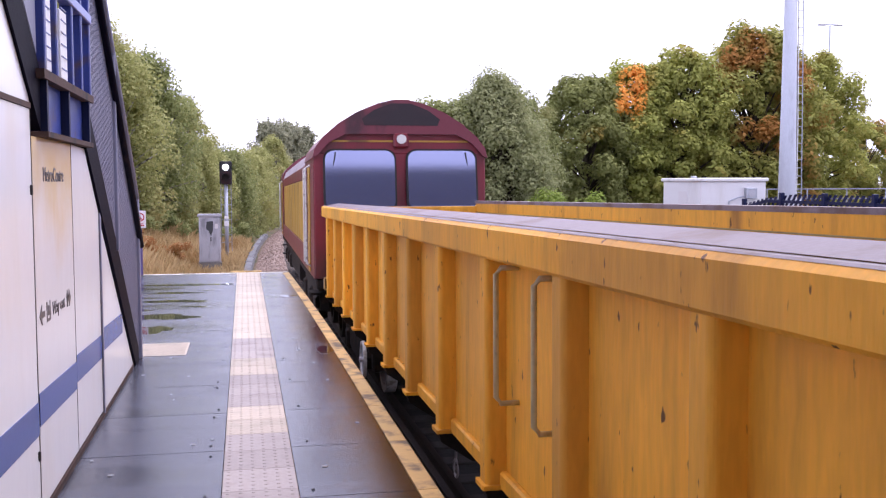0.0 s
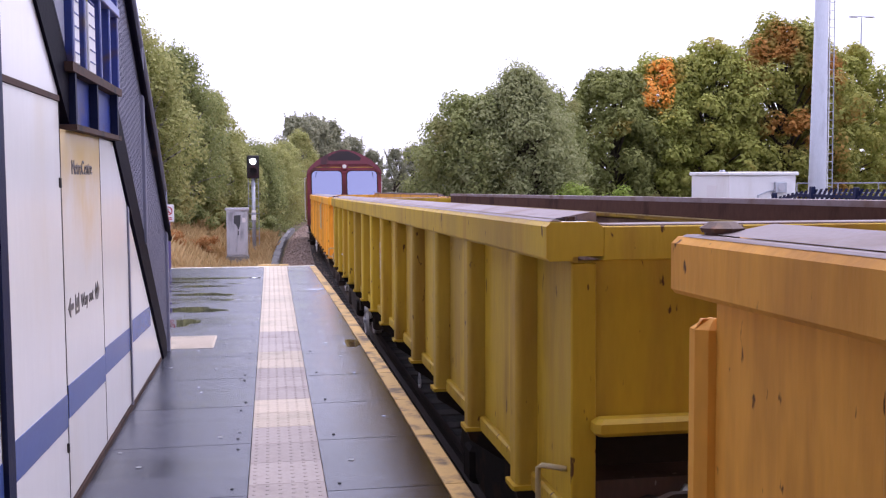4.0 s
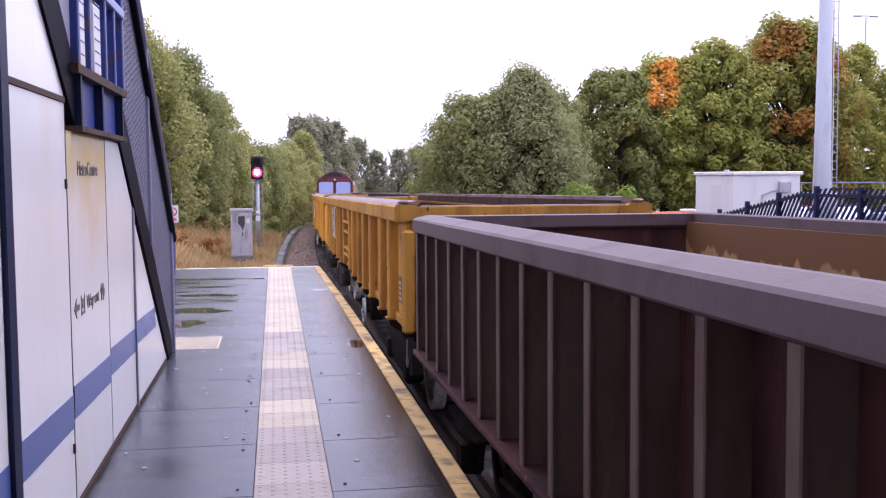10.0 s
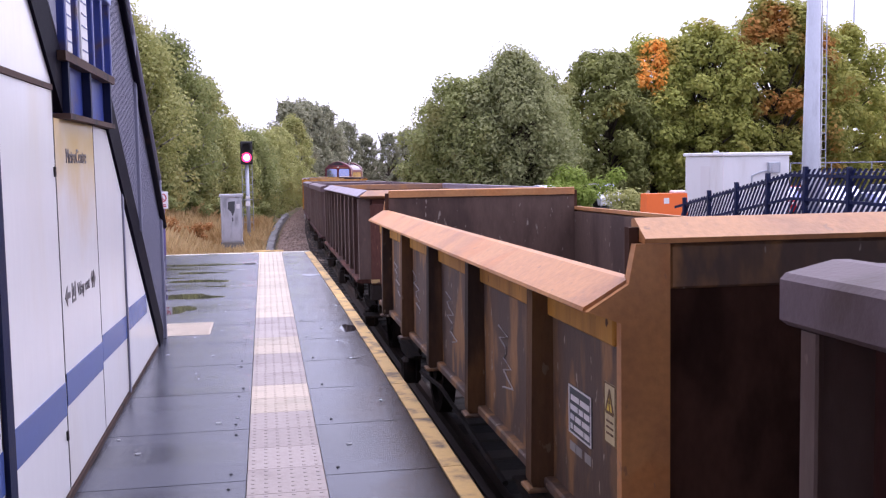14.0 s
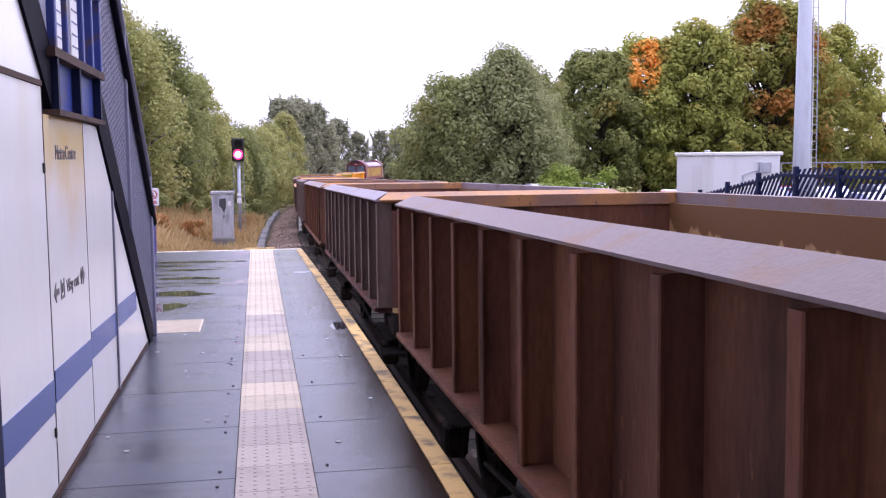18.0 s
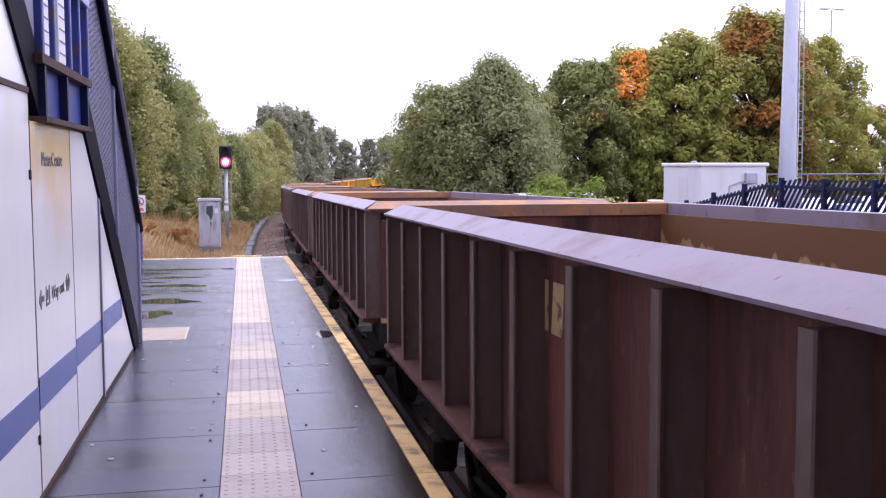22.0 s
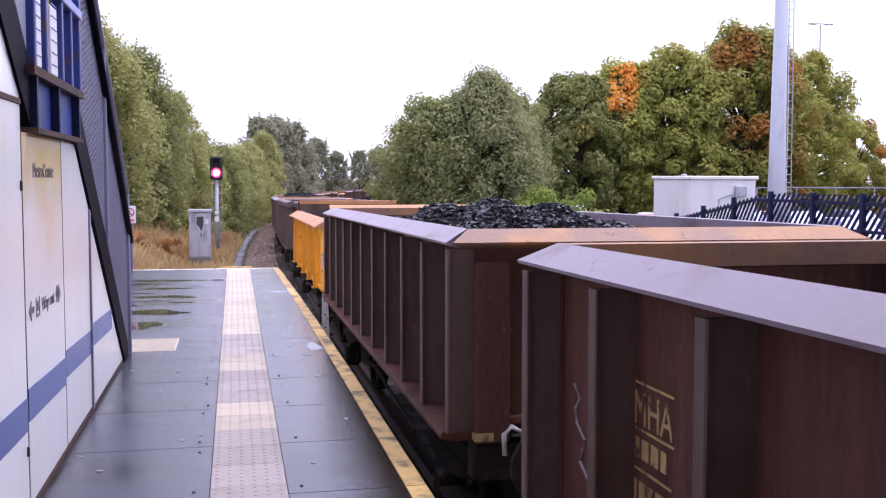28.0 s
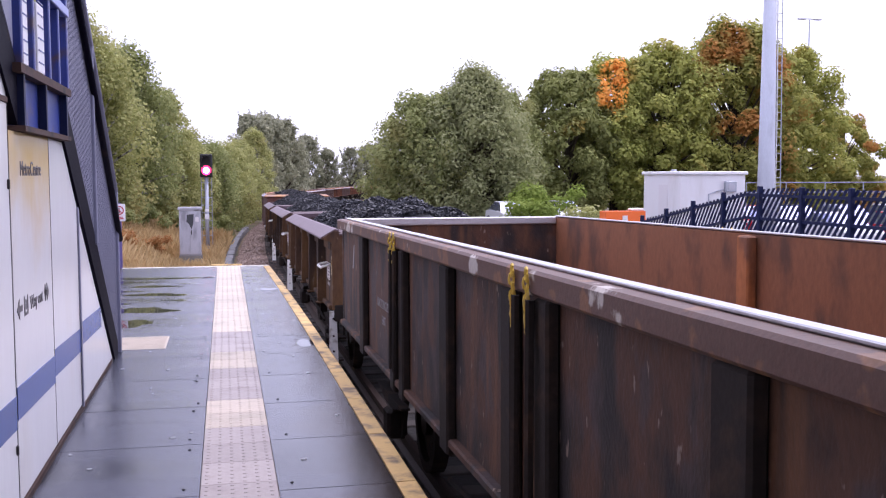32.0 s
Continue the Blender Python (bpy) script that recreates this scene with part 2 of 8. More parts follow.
RUST, DARK_RUST, GRIME = (0.16, 0.062, 0.025), (0.055, 0.024, 0.014), (0.03, 0.022, 0.016)
M = {
    "platform": material("wet_platform_surface", (0.058, 0.062, 0.082), rough=0.25, dirt=(0.032, 0.034, 0.045), dirt_at=(0.48, 0.66), dirt_scale=0.9,
                         rough_dirt=0.09, spec=0.3, grain=0.2, grain_scale=120, bump=0.12, bump_scale=180, each=0.1, stretch=(0.4, 1.5)),
    "platform_wet": material("soaked_platform_surface", (0.050, 0.053, 0.069), rough=0.15, dirt=(0.029, 0.031, 0.039), dirt_at=(0.46, 0.64), dirt_scale=0.9,
                             rough_dirt=0.06, spec=0.33, grain=0.2, grain_scale=120, bump=0.1, bump_scale=180, each=0.1, stretch=(0.4, 1.5)),
    "puddle": material("standing_water", (0.022, 0.022, 0.026), rough=0.03, grain=0.05, bump=0.03, bump_scale=5, each=0),
    "joint": material("dark_joint_filler", (0.03, 0.03, 0.033), rough=0.8),
    "tactile_grey": material("greyed_tactile_paving", (0.34, 0.30, 0.285), rough=0.55, spec=0.3, dirt=(0.27, 0.235, 0.22), dirt_at=(0.5, 0.75), dirt_scale=4, grain=0.14, each=0.12),
    "gum": material("pale_gum_spot", (0.26, 0.27, 0.29), rough=0.7),
    "tactile": material("cream_tactile_paving", (0.47, 0.41, 0.335), rough=0.6, spec=0.3, dirt=(0.36, 0.32, 0.26), dirt_at=(0.5, 0.75), dirt_scale=4, grain=0.14, each=0.12),
    "coping": material("worn_yellow_edge", (0.58, 0.38, 0.13), rough=0.6, dirt=(0.12, 0.085, 0.05), dirt_at=(0.46, 0.7), dirt_scale=6, each=0.12),
    "white_line": material("white_line_paint", (0.7, 0.68, 0.6), rough=0.6, dirt=(0.35, 0.3, 0.22), dirt_scale=9),
    "concrete": material("platform_concrete", (0.20, 0.19, 0.175), rough=0.85, dirt=(0.09, 0.08, 0.07), streak=3, bump=0.3),
    "enamel": material("white_enamel_panel", (0.84, 0.84, 0.85), rough=0.2, dirt=(0.76, 0.69, 0.56), dirt_at=(0.54, 0.8), dirt_scale=0.9, streak=4,
                       grain=0.03, bump=0.35, bump_scale=2.2, each=0.03),
    "blue_stripe": material("blue_stripe_enamel", (0.075, 0.12, 0.36), rough=0.25, grain=0.05, bump=0.02),
    "navy": material("navy_paint", (0.007, 0.012, 0.05), rough=0.5, spec=0.25, dirt=(0.05, 0.045, 0.05), dirt_at=(0.56, 0.8), dirt_scale=4),
    "blue": material("blue_steel_paint", (0.024, 0.045, 0.24), rough=0.4, dirt=(0.09, 0.055, 0.04), dirt_at=(0.55, 0.75), dirt_scale=5),
    "black_steel": material("black_stringer_paint", (0.005, 0.004, 0.011), rough=0.6, spec=0.06, dirt=(0.03, 0.018, 0.016), dirt_at=(0.6, 0.8), dirt_scale=6),
    "mesh_steel": material("grey_mesh_steel", (0.24, 0.245, 0.33), rough=0.5, metal=0.1),
    "pale_blue": material("pale_blue_rail_paint", (0.16, 0.20, 0.50), rough=0.35),
    "white_board": material("white_strip_board", (0.72, 0.72, 0.74), rough=0.5),
    "ink": material("faded_black_lettering", (0.13, 0.12, 0.125), rough=0.5, grain=0.0, bump=0),
    "seal": material("dark_seal", (0.03, 0.026, 0.026), rough=0.7),
    "rust_trim": material("rusty_trim", (0.062, 0.032, 0.024), rough=0.85, dirt=(0.022, 0.016, 0.016), dirt_scale=8),
    "yellow": material("yellow_wagon_paint", (0.88, 0.42, 0.035), rough=0.5, spec=0.3, runs=(0.58, 0.27, 0.03), specks=(0.13, 0.05, 0.012), dirt=(0.34, 0.15, 0.025), dirt_at=(0.54, 0.80), dirt_scale=2.2, streak=5, grain=0.2, each=0.07,
                       second=(0.66, 0.32, 0.04), second_scale=0.7, second_at=(0.45, 0.65)),
    "olive": material("greenish_yellow_wagon_paint", (0.50, 0.33, 0.02), rough=0.5, spec=0.3, runs=(0.36, 0.20, 0.025), specks=(0.09, 0.04, 0.01), dirt=(0.20, 0.10, 0.02), dirt_at=(0.5, 0.76), dirt_scale=2.2, streak=5, grain=0.12, each=0.07,
                      second=(0.38, 0.25, 0.03), second_scale=0.7, second_at=(0.45, 0.65)),
    "amber": material("dirty_amber_wagon_paint", (0.70, 0.345, 0.05), rough=0.58, spec=0.22, runs=(0.42, 0.19, 0.03), specks=(0.10, 0.04, 0.012), dirt=(0.32, 0.14, 0.03), dirt_at=(0.57, 0.84), dirt_scale=2.2, streak=5, grain=0.14, each=0.07,
                      second=(0.58, 0.28, 0.045), second_scale=0.6, second_at=(0.4, 0.65)),
    "tan": material("dirty_tan_wagon_paint", (0.53, 0.265, 0.045), rough=0.6, spec=0.22, runs=(0.22, 0.095, 0.018), runs_at=(0.42, 0.82), specks=(0.08, 0.03, 0.01), dirt=(0.20, 0.085, 0.02), dirt_at=(0.54, 0.82), dirt_scale=2.2, streak=5, grain=0.14, each=0.07,
                    second=(0.40, 0.19, 0.035), second_scale=0.6, second_at=(0.4, 0.65)),
    "rim_top": material("scraped_rim_top", (0.215, 0.165, 0.175), bump=0.06, rough=0.5, dirt=(0.14, 0.08, 0.06), dirt_at=(0.45, 0.7), dirt_scale=4, grain=0.25, grain_scale=60, metal=0.15),
    "cab_maroon": material("dirty_maroon_cab_roof", (0.17, 0.035, 0.05), rough=0.45, dirt=(0.06, 0.022, 0.028), dirt_scale=2.2, streak=2),
    # rusted rim inside; on high wagon ends it also paints in shade
    "dark_rust_shade": material("dark_rust_and_shade_face", (0.075, 0.038, 0.027), rough=0.85, spec=0.08, dirt=(0.04, 0.02, 0.015), dirt_scale=3, streak=2, grain=0.25),
    "roof_panel": material("dark_roof_grille", (0.022, 0.014, 0.018), rough=0.5, dirt=(0.03, 0.016, 0.02), dirt_scale=3),
    "maroon": material("brown_maroon_wagon_paint", (0.108, 0.047, 0.036), rough=0.75, spec=0.2, runs=(0.165, 0.070, 0.048), runs_at=(0.46, 0.82), specks=(0.16, 0.08, 0.05), dirt=(0.026, 0.012, 0.012), dirt_at=(0.48, 0.72), dirt_scale=1.8, streak=4, grain=0.4, grain_scale=42, bump=0.35, bump_scale=40, each=0.12,
                       second=(0.155, 0.060, 0.046), second_scale=1.1),
    "dark_maroon": material("dark_purple_maroon_paint", (0.070, 0.027, 0.026), rough=0.72, spec=0.2, runs=(0.10, 0.042, 0.034), runs_at=(0.46, 0.82), specks=(0.12, 0.06, 0.045), dirt=(0.02, 0.010, 0.011), dirt_at=(0.48, 0.72), dirt_scale=1.8, streak=4, grain=0.4, grain_scale=42, bump=0.35, bump_scale=40, each=0.12,
                            second=(0.085, 0.033, 0.030), second_scale=1.1),
    "brown": material("rust_brown_wagon_paint", (0.155, 0.067, 0.042), rough=0.75, spec=0.2, runs=(0.20, 0.085, 0.045), runs_at=(0.44, 0.82), specks=(0.19, 0.09, 0.05), dirt=(0.036, 0.018, 0.014), dirt_at=(0.46, 0.72), dirt_scale=1.8, streak=4, grain=0.42, grain_scale=42, bump=0.35, bump_scale=40, each=0.12,
                      second=(0.19, 0.08, 0.045), second_scale=1.4),
    "rib_worn": material("greyed_rib_face", (0.125, 0.082, 0.068), rough=0.65, dirt=(0.09, 0.046, 0.036), dirt_at=(0.45, 0.7), dirt_scale=3, streak=3, grain=0.25, specks=(0.16, 0.10, 0.08)),
    "ochre_rust": material("mottled_ochre_rust_side", (0.108, 0.056, 0.028), rough=0.75, spec=0.25, dirt=(0.035, 0.022, 0.017), dirt_at=(0.46, 0.62), dirt_scale=2.4, streak=3, grain=0.35,
                           second=(0.13, 0.066, 0.025), second_scale=2.2, second_at=(0.48, 0.62), runs=(0.07, 0.035, 0.02), specks=(0.16, 0.11, 0.07), bump=0.3),
    "pale_inside": material("tan_dry_inside", (0.15, 0.09, 0.055), rough=0.8, dirt=(0.07, 0.032, 0.018), dirt_at=(0.45, 0.62), dirt_scale=2.2, streak=2, grain=0.25),
    "rim_grey": material("grey_purple_worn_rim", (0.25, 0.205, 0.255), bump=0.03, rough=0.42, specks=(0.16, 0.09, 0.08), dirt=(0.13, 0.08, 0.07), dirt_at=(0.5, 0.78), dirt_scale=2.5, grain=0.1, metal=0.1),
    "rim_rust": material("rust_worn_rim", (0.21, 0.158, 0.165), rough=0.5, dirt=(0.23, 0.135, 0.10), dirt_at=(0.52, 0.70), dirt_scale=4, grain=0.2),
    "end_rust": material("orange_rusted_end_rim", (0.27, 0.15, 0.10), rough=0.55, dirt=(0.42, 0.20, 0.075), dirt_at=(0.42, 0.62), dirt_scale=2.2, grain=0.2, specks=(0.16, 0.09, 0.06)),
    "orange_rim": material("orange_worn_rim", (0.50, 0.235, 0.085), rough=0.5, specks=(0.34, 0.17, 0.08), dirt=(0.36, 0.165, 0.07), dirt_at=(0.40, 0.78), dirt_scale=2.6, grain=0.25, second=(0.50, 0.21, 0.065), second_scale=2.0),
    "orange_side": material("flaking_orange_side", (0.085, 0.052, 0.038), rough=0.65, specks=(0.32, 0.26, 0.21), runs=(0.15, 0.08, 0.04), second=(0.15, 0.082, 0.042), second_scale=3.5, dirt=(0.27, 0.135, 0.05), dirt_at=(0.53, 0.63), dirt_scale=3.2, streak=2.5, grain=0.25),
    "interior_dark": material("dark_wagon_interior", (0.115, 0.072, 0.055), rough=0.75, specks=(0.26, 0.22, 0.18), dirt=(0.062, 0.036, 0.028), dirt_at=(0.44, 0.62), dirt_scale=2, streak=3, grain=0.25),
    "rusty": material("heavily_rusted_side", (0.088, 0.037, 0.019), rough=0.75, specks=(0.24, 0.18, 0.14), runs=(0.14, 0.060, 0.025), runs_at=(0.5, 0.72), dirt=(0.020, 0.014, 0.013), dirt_at=(0.43, 0.58), dirt_scale=2.6, streak=1.8, grain=0.4,
                      second=(0.065, 0.042, 0.038), second_scale=4.0, second_at=(0.5, 0.6), bump=0.35),
    "rusty_in": material("orange_rust_interior", (0.22, 0.085, 0.035), rough=0.75, dirt=(0.09, 0.04, 0.022), dirt_at=(0.45, 0.65), dirt_scale=2.5, streak=2, grain=0.25),
    "orange_rust": material("orange_rusted_stanchion", (0.36, 0.13, 0.04), rough=0.75, dirt=(0.17, 0.07, 0.035), dirt_at=(0.45, 0.65), dirt_scale=4, streak=2, grain=0.3),
    "rust_rim": material("flaked_rust_rim", (0.105, 0.05, 0.034), rough=0.55, dirt=(0.5, 0.45, 0.4), dirt_at=(0.62, 0.66), dirt_scale=3.5, grain=0.3, second=(0.20, 0.09, 0.04), second_scale=6),
    "bright_steel": material("bright_worn_steel", (0.55, 0.54, 0.56), rough=0.4, metal=0.6),
    "underframe": material("grimy_underframe", (0.024, 0.018, 0.015), rough=0.8, spec=0.25, dirt=(0.05, 0.03, 0.02), dirt_scale=5, grain=0.3, each=0.2),
    "white_paint": material("white_painted_metal", (0.74, 0.73, 0.70), rough=0.45, dirt=(0.4, 0.36, 0.3), dirt_scale=9),
    "sign_yellow": material("sign_yellow", (0.72, 0.50, 0.06), rough=0.5, dirt=(0.45, 0.3, 0.08), dirt_scale=14),
    "sign_tan": material("label_in_wagon_colour", (0.50, 0.26, 0.06), rough=0.6, dirt=(0.36, 0.18, 0.04), dirt_scale=9),
    "sign_dull": material("sign_dull", (0.40, 0.29, 0.10), rough=0.6, dirt=(0.22, 0.14, 0.05), dirt_scale=9),
    "rim_dark": material("dark_purple_rim", (0.118, 0.080, 0.090), rough=0.5, spec=0.35, dirt=(0.07, 0.04, 0.038), dirt_at=(0.5, 0.75), dirt_scale=3, grain=0.12),
    "sign_pale": material("sign_pale", (0.50, 0.41, 0.23), rough=0.5, dirt=(0.4, 0.33, 0.2), dirt_scale=14),
    "stencil": material("faded_yellow_stencil", (0.50, 0.35, 0.15), rough=0.7, dirt=(0.10, 0.06, 0.04), dirt_at=(0.5, 0.65), dirt_scale=14),
    "chalk": material("chalk_mark", (0.30, 0.28, 0.27), rough=0.9),
    "plate_grey": material("dark_data_plate", (0.05, 0.055, 0.06), rough=0.5),
    "faded_sheet": material("faded_emblem_sheet", (0.58, 0.50, 0.40), rough=0.6, dirt=(0.42, 0.32, 0.20), dirt_scale=6),
    "pink_mark": material("pale_red_mark", (0.50, 0.16, 0.14), rough=0.5),
    "coal": material("wet_coal", (0.015, 0.016, 0.021), rough=0.48, spec=0.36, dirt=(0.032, 0.033, 0.04), dirt_at=(0.5, 0.7), dirt_scale=2, island=0.6, each=0.0, bump=0.4, bump_scale=30),
    "loco_red": material("dark_red_locomotive_paint", (0.20, 0.022, 0.035), rough=0.35, dirt=(0.07, 0.025, 0.025), dirt_at=(0.5, 0.75), dirt_scale=1.6, streak=3),
    "loco_gold": material("gold_band_paint", (0.50, 0.29, 0.04), rough=0.4, dirt=(0.16, 0.08, 0.03), dirt_scale=2, streak=3),
    "loco_roof": material("sooty_locomotive_roof", (0.05, 0.032, 0.038), rough=0.55, dirt=(0.1, 0.06, 0.07), dirt_scale=1.5),
    "loco_roof_sky": material("sky_paled_roof", (0.42, 0.36, 0.40), rough=0.45, dirt=(0.2, 0.15, 0.16), dirt_scale=1.5),
    "interior": None,
    "cab_glass": material("sky_reflecting_cab_glass", (0.29, 0.31, 0.46), rough=0.07, metal=0.8, grain=0, bump=0, each=0),
    "rubber": material("black_rubber", (0.012, 0.012, 0.012), rough=0.7),
    "lens": material("white_lamp_lens", (0.72, 0.72, 0.68), rough=0.2),
    "ballast": material("brown_ballast", (0.25, 0.18, 0.145), rough=0.9, dirt=(0.15, 0.105, 0.085), dirt_scale=1.3, grain=0.6, grain_scale=14, bump=1.0, bump_scale=12, island=0.3),
    "rail": material("rail_steel", (0.04, 0.025, 0.02), rough=0.55, metal=0.4),
    # near-black ballast: the shade under the train put into its colour
    "oily_ballast": material("ballast_in_train_shade", (0.020, 0.017, 0.015), rough=0.9, grain=0.6, grain_scale=16, bump=1.0, bump_scale=14),
    "brown_ink": material("faded_brown_printing", (0.15, 0.085, 0.04), rough=0.7, grain=0.05, bump=0),
    "cream_glow": glow_material("white_signal_glow", (0.93, 0.96, 1.0), 5.0),
    "sleeper": material("oily_concrete_sleeper", (0.055, 0.046, 0.04), rough=0.9, dirt=(0.03, 0.024, 0.02), dirt_scale=4),
    "trough": material("concrete_trough", (0.15, 0.15, 0.16), rough=0.85, dirt=(0.08, 0.07, 0.065), dirt_scale=4, each=0.15),
    "soil": material("rough_grass_ground", (0.12, 0.085, 0.04), rough=0.95, dirt=(0.05, 0.055, 0.02), dirt_at=(0.42, 0.6), dirt_scale=0.35, grain=0.5, grain_scale=6, bump=0.8, bump_scale=8),
    "grey_cabinet": material("pale_grey_cabinet_paint", (0.46, 0.46, 0.50), rough=0.5, dirt=(0.26, 0.26, 0.28), dirt_at=(0.5, 0.7), dirt_scale=3, streak=3),
    "galvanised": material("galvanised_steel", (0.40, 0.42, 0.47), rough=0.42, metal=0.45, dirt=(0.30, 0.31, 0.34), dirt_scale=1.4, streak=4),
    "white_clad": material("white_cladding", (0.78, 0.77, 0.77), rough=0.45, dirt=(0.6, 0.57, 0.52), dirt_at=(0.56, 0.8), dirt_scale=0.8, streak=4, grain=0.03),
    "orange_plastic": material("orange_plastic", (0.80, 0.15, 0.02), rough=0.45, grain=0.04),
    "asphalt": material("car_park_asphalt", (0.06, 0.06, 0.062), rough=0.8, grain=0.4),
    "bark": material("dark_bark", (0.06, 0.045, 0.032), rough=0.95, grain=0.4, bump=0.8, bump_scale=12),
    "birch": material("pale_birch_bark", (0.42, 0.40, 0.35), rough=0.9, dirt=(0.08, 0.07, 0.06), dirt_at=(0.5, 0.6), dirt_scale=2, grain=0.3),
    "purple_post": material("purple_post_paint", (0.13, 0.10, 0.26), rough=0.5),
    "sign_white": material("white_sign_face", (0.75, 0.72, 0.72), rough=0.4, grain=0.03),
    "sign_red": material("red_sign_ring", (0.5, 0.03, 0.04), rough=0.4),
    "car_white": material("white_car_paint", (0.75, 0.75, 0.76), rough=0.25, grain=0.02, bump=0),
    "car_red": material("red_car_paint", (0.42, 0.02, 0.025), rough=0.25, grain=0.02, bump=0),
    "car_dark": material("dark_blue_car_paint", (0.02, 0.03, 0.07), rough=0.25, grain=0.02, bump=0),
    "car_silver": material("silver_car_paint", (0.35, 0.37, 0.40), rough=0.3, metal=0.4, grain=0.02, bump=0),
    "red_glow": glow_material("red_signal_glow", (1.0, 0.04, 0.16), 2.2),
    "white_glow": glow_material("signal_core_glow", (1.0, 0.72, 0.80), 5.0),
    "grass_dry": leaf_material("dry_grass", ((0.46, 0.32, 0.15), (0.66, 0.50, 0.27)), ((0.38, 0.24, 0.10), (0.54, 0.36, 0.17)), (0.55, 0.68), 0.35),
    "bracken": leaf_material("rust_bracken", ((0.36, 0.17, 0.06), (0.52, 0.29, 0.12)), ((0.30, 0.22, 0.08), (0.42, 0.32, 0.13)), (0.5, 0.62), 0.5),
    "grass_green": leaf_material("green_grass", ((0.17, 0.18, 0.08), (0.30, 0.29, 0.14))),
    "maple": leaf_material("maple_leaves", ((0.3, 0.321, 0.0793), (0.505, 0.505, 0.143)), ((0.34, 0.26, 0.05), (0.40, 0.30, 0.07)), (0.57, 0.70), 0.26),
    "maple_orange": leaf_material("turned_maple_leaves", ((0.255, 0.269, 0.0672), (0.43, 0.417, 0.114)), ((0.40, 0.20, 0.055), (0.54, 0.28, 0.08)), (0.53, 0.66), 0.28,
                                  (((-1.9, -2.0, 13.6), 2.0), ((-3.9, -3.5, 8.6), 1.7), ((-1.0, -4.0, 6.6), 1.8), ((2.4, -2.5, 10.9), 1.3)), 0.13),
    "maple_bough": leaf_material("maple_leaves_with_a_turned_bough", ((0.287, 0.315, 0.0778), (0.478, 0.492, 0.137)), ((0.85, 0.40, 0.07), (0.95, 0.54, 0.14)), (0.70, 0.78), 0.26,
                                 (((-1.0, -2.6, 11.0), 1.75), ((-1.6, -3.6, 9.1), 1.3))),
    "dark_maple": leaf_material("dark_maple_leaves", ((0.184, 0.202, 0.0633), (0.329, 0.348, 0.12)), ((0.30, 0.23, 0.05), (0.36, 0.26, 0.06)), (0.62, 0.72), 0.3),
    "willow": leaf_material("grey_willow_leaves", ((0.287, 0.308, 0.144), (0.396, 0.41, 0.205))),
    "willow_green": leaf_material("green_willow_leaves", ((0.244, 0.275, 0.104), (0.39, 0.409, 0.171)), ((0.26, 0.25, 0.09), (0.33, 0.30, 0.12)), (0.55, 0.7), 0.3),
    "birch_leaf": leaf_material("birch_leaves", ((0.317, 0.335, 0.118), (0.493, 0.488, 0.206)), ((0.34, 0.30, 0.11), (0.42, 0.35, 0.14)), (0.55, 0.72), 0.3),
    "birch_dark": leaf_material("dark_birch_leaves", ((0.23, 0.265, 0.0978), (0.38, 0.397, 0.167)), ((0.30, 0.27, 0.10), (0.38, 0.32, 0.12)), (0.6, 0.72), 0.3),
    # haze of the distance is mixed into these pale grey-greens
    "far_wood": leaf_material("haze_greyed_leaves", ((0.26, 0.27, 0.18), (0.39, 0.39, 0.26)), ((0.36, 0.31, 0.19), (0.42, 0.35, 0.22)), (0.55, 0.68), 0.15),
    "lime_bush": leaf_material("bright_bush_leaves", ((0.17, 0.24, 0.04), (0.30, 0.37, 0.08))),
}


def tide_material(name, dry, wet, level, waver):
    """Bare wagon inside: a wet rust band runs down from the top in drips over dry tan steel."""
    m = material(name, dry, rough=0.75, dirt=tuple(0.72 * c for c in dry), dirt_at=(0.45, 0.65), dirt_scale=2, streak=2, grain=0.2)
    n, l = m.node_tree.nodes, m.node_tree.links
    b = n["Principled BSDF"]
    old = b.inputs["Base Color"].links[0].from_socket
    co = n.new("ShaderNodeTexCoord")
    sep = n.new("ShaderNodeSeparateXYZ")
    l.new(co.outputs["Object"], sep.inputs["Vector"])
    mp = n.new("ShaderNodeMapping")
    mp.inputs["Scale"].default_value = (1, 1, 0.16)
    l.new(co.outputs["Object"], mp.inputs["Vector"])
    t = n.new("ShaderNodeTexNoise")
    t.inputs["Scale"].default_value, t.inputs["Detail"].default_value = 4.2, 3
    l.new(mp.outputs["Vector"], t.inputs["Vector"])
    a = n.new("ShaderNodeMath")
    a.operation = "MULTIPLY_ADD"
    a.inputs[1].default_value = waver
    l.new(t.outputs["Fac"], a.inputs[0])
    l.new(sep.outputs["Z"], a.inputs[2])
    r = n.new("ShaderNodeMapRange")
    r.inputs["From Min"].default_value, r.inputs["From Max"].default_value = level + waver / 2 - 0.015, level + waver / 2 + 0.015
    l.new(a.outputs["Value"], r.inputs["Value"])
    x = n.new("ShaderNodeMix")
    x.data_type = "RGBA"
    l.new(r.outputs["Result"], x.inputs["Factor"])
    l.new(old, x.inputs["A"])
    x.inputs["B"].default_value = (*wet, 1)
    l.new(x.outputs["Result"], b.inputs["Base Color"])
    return m


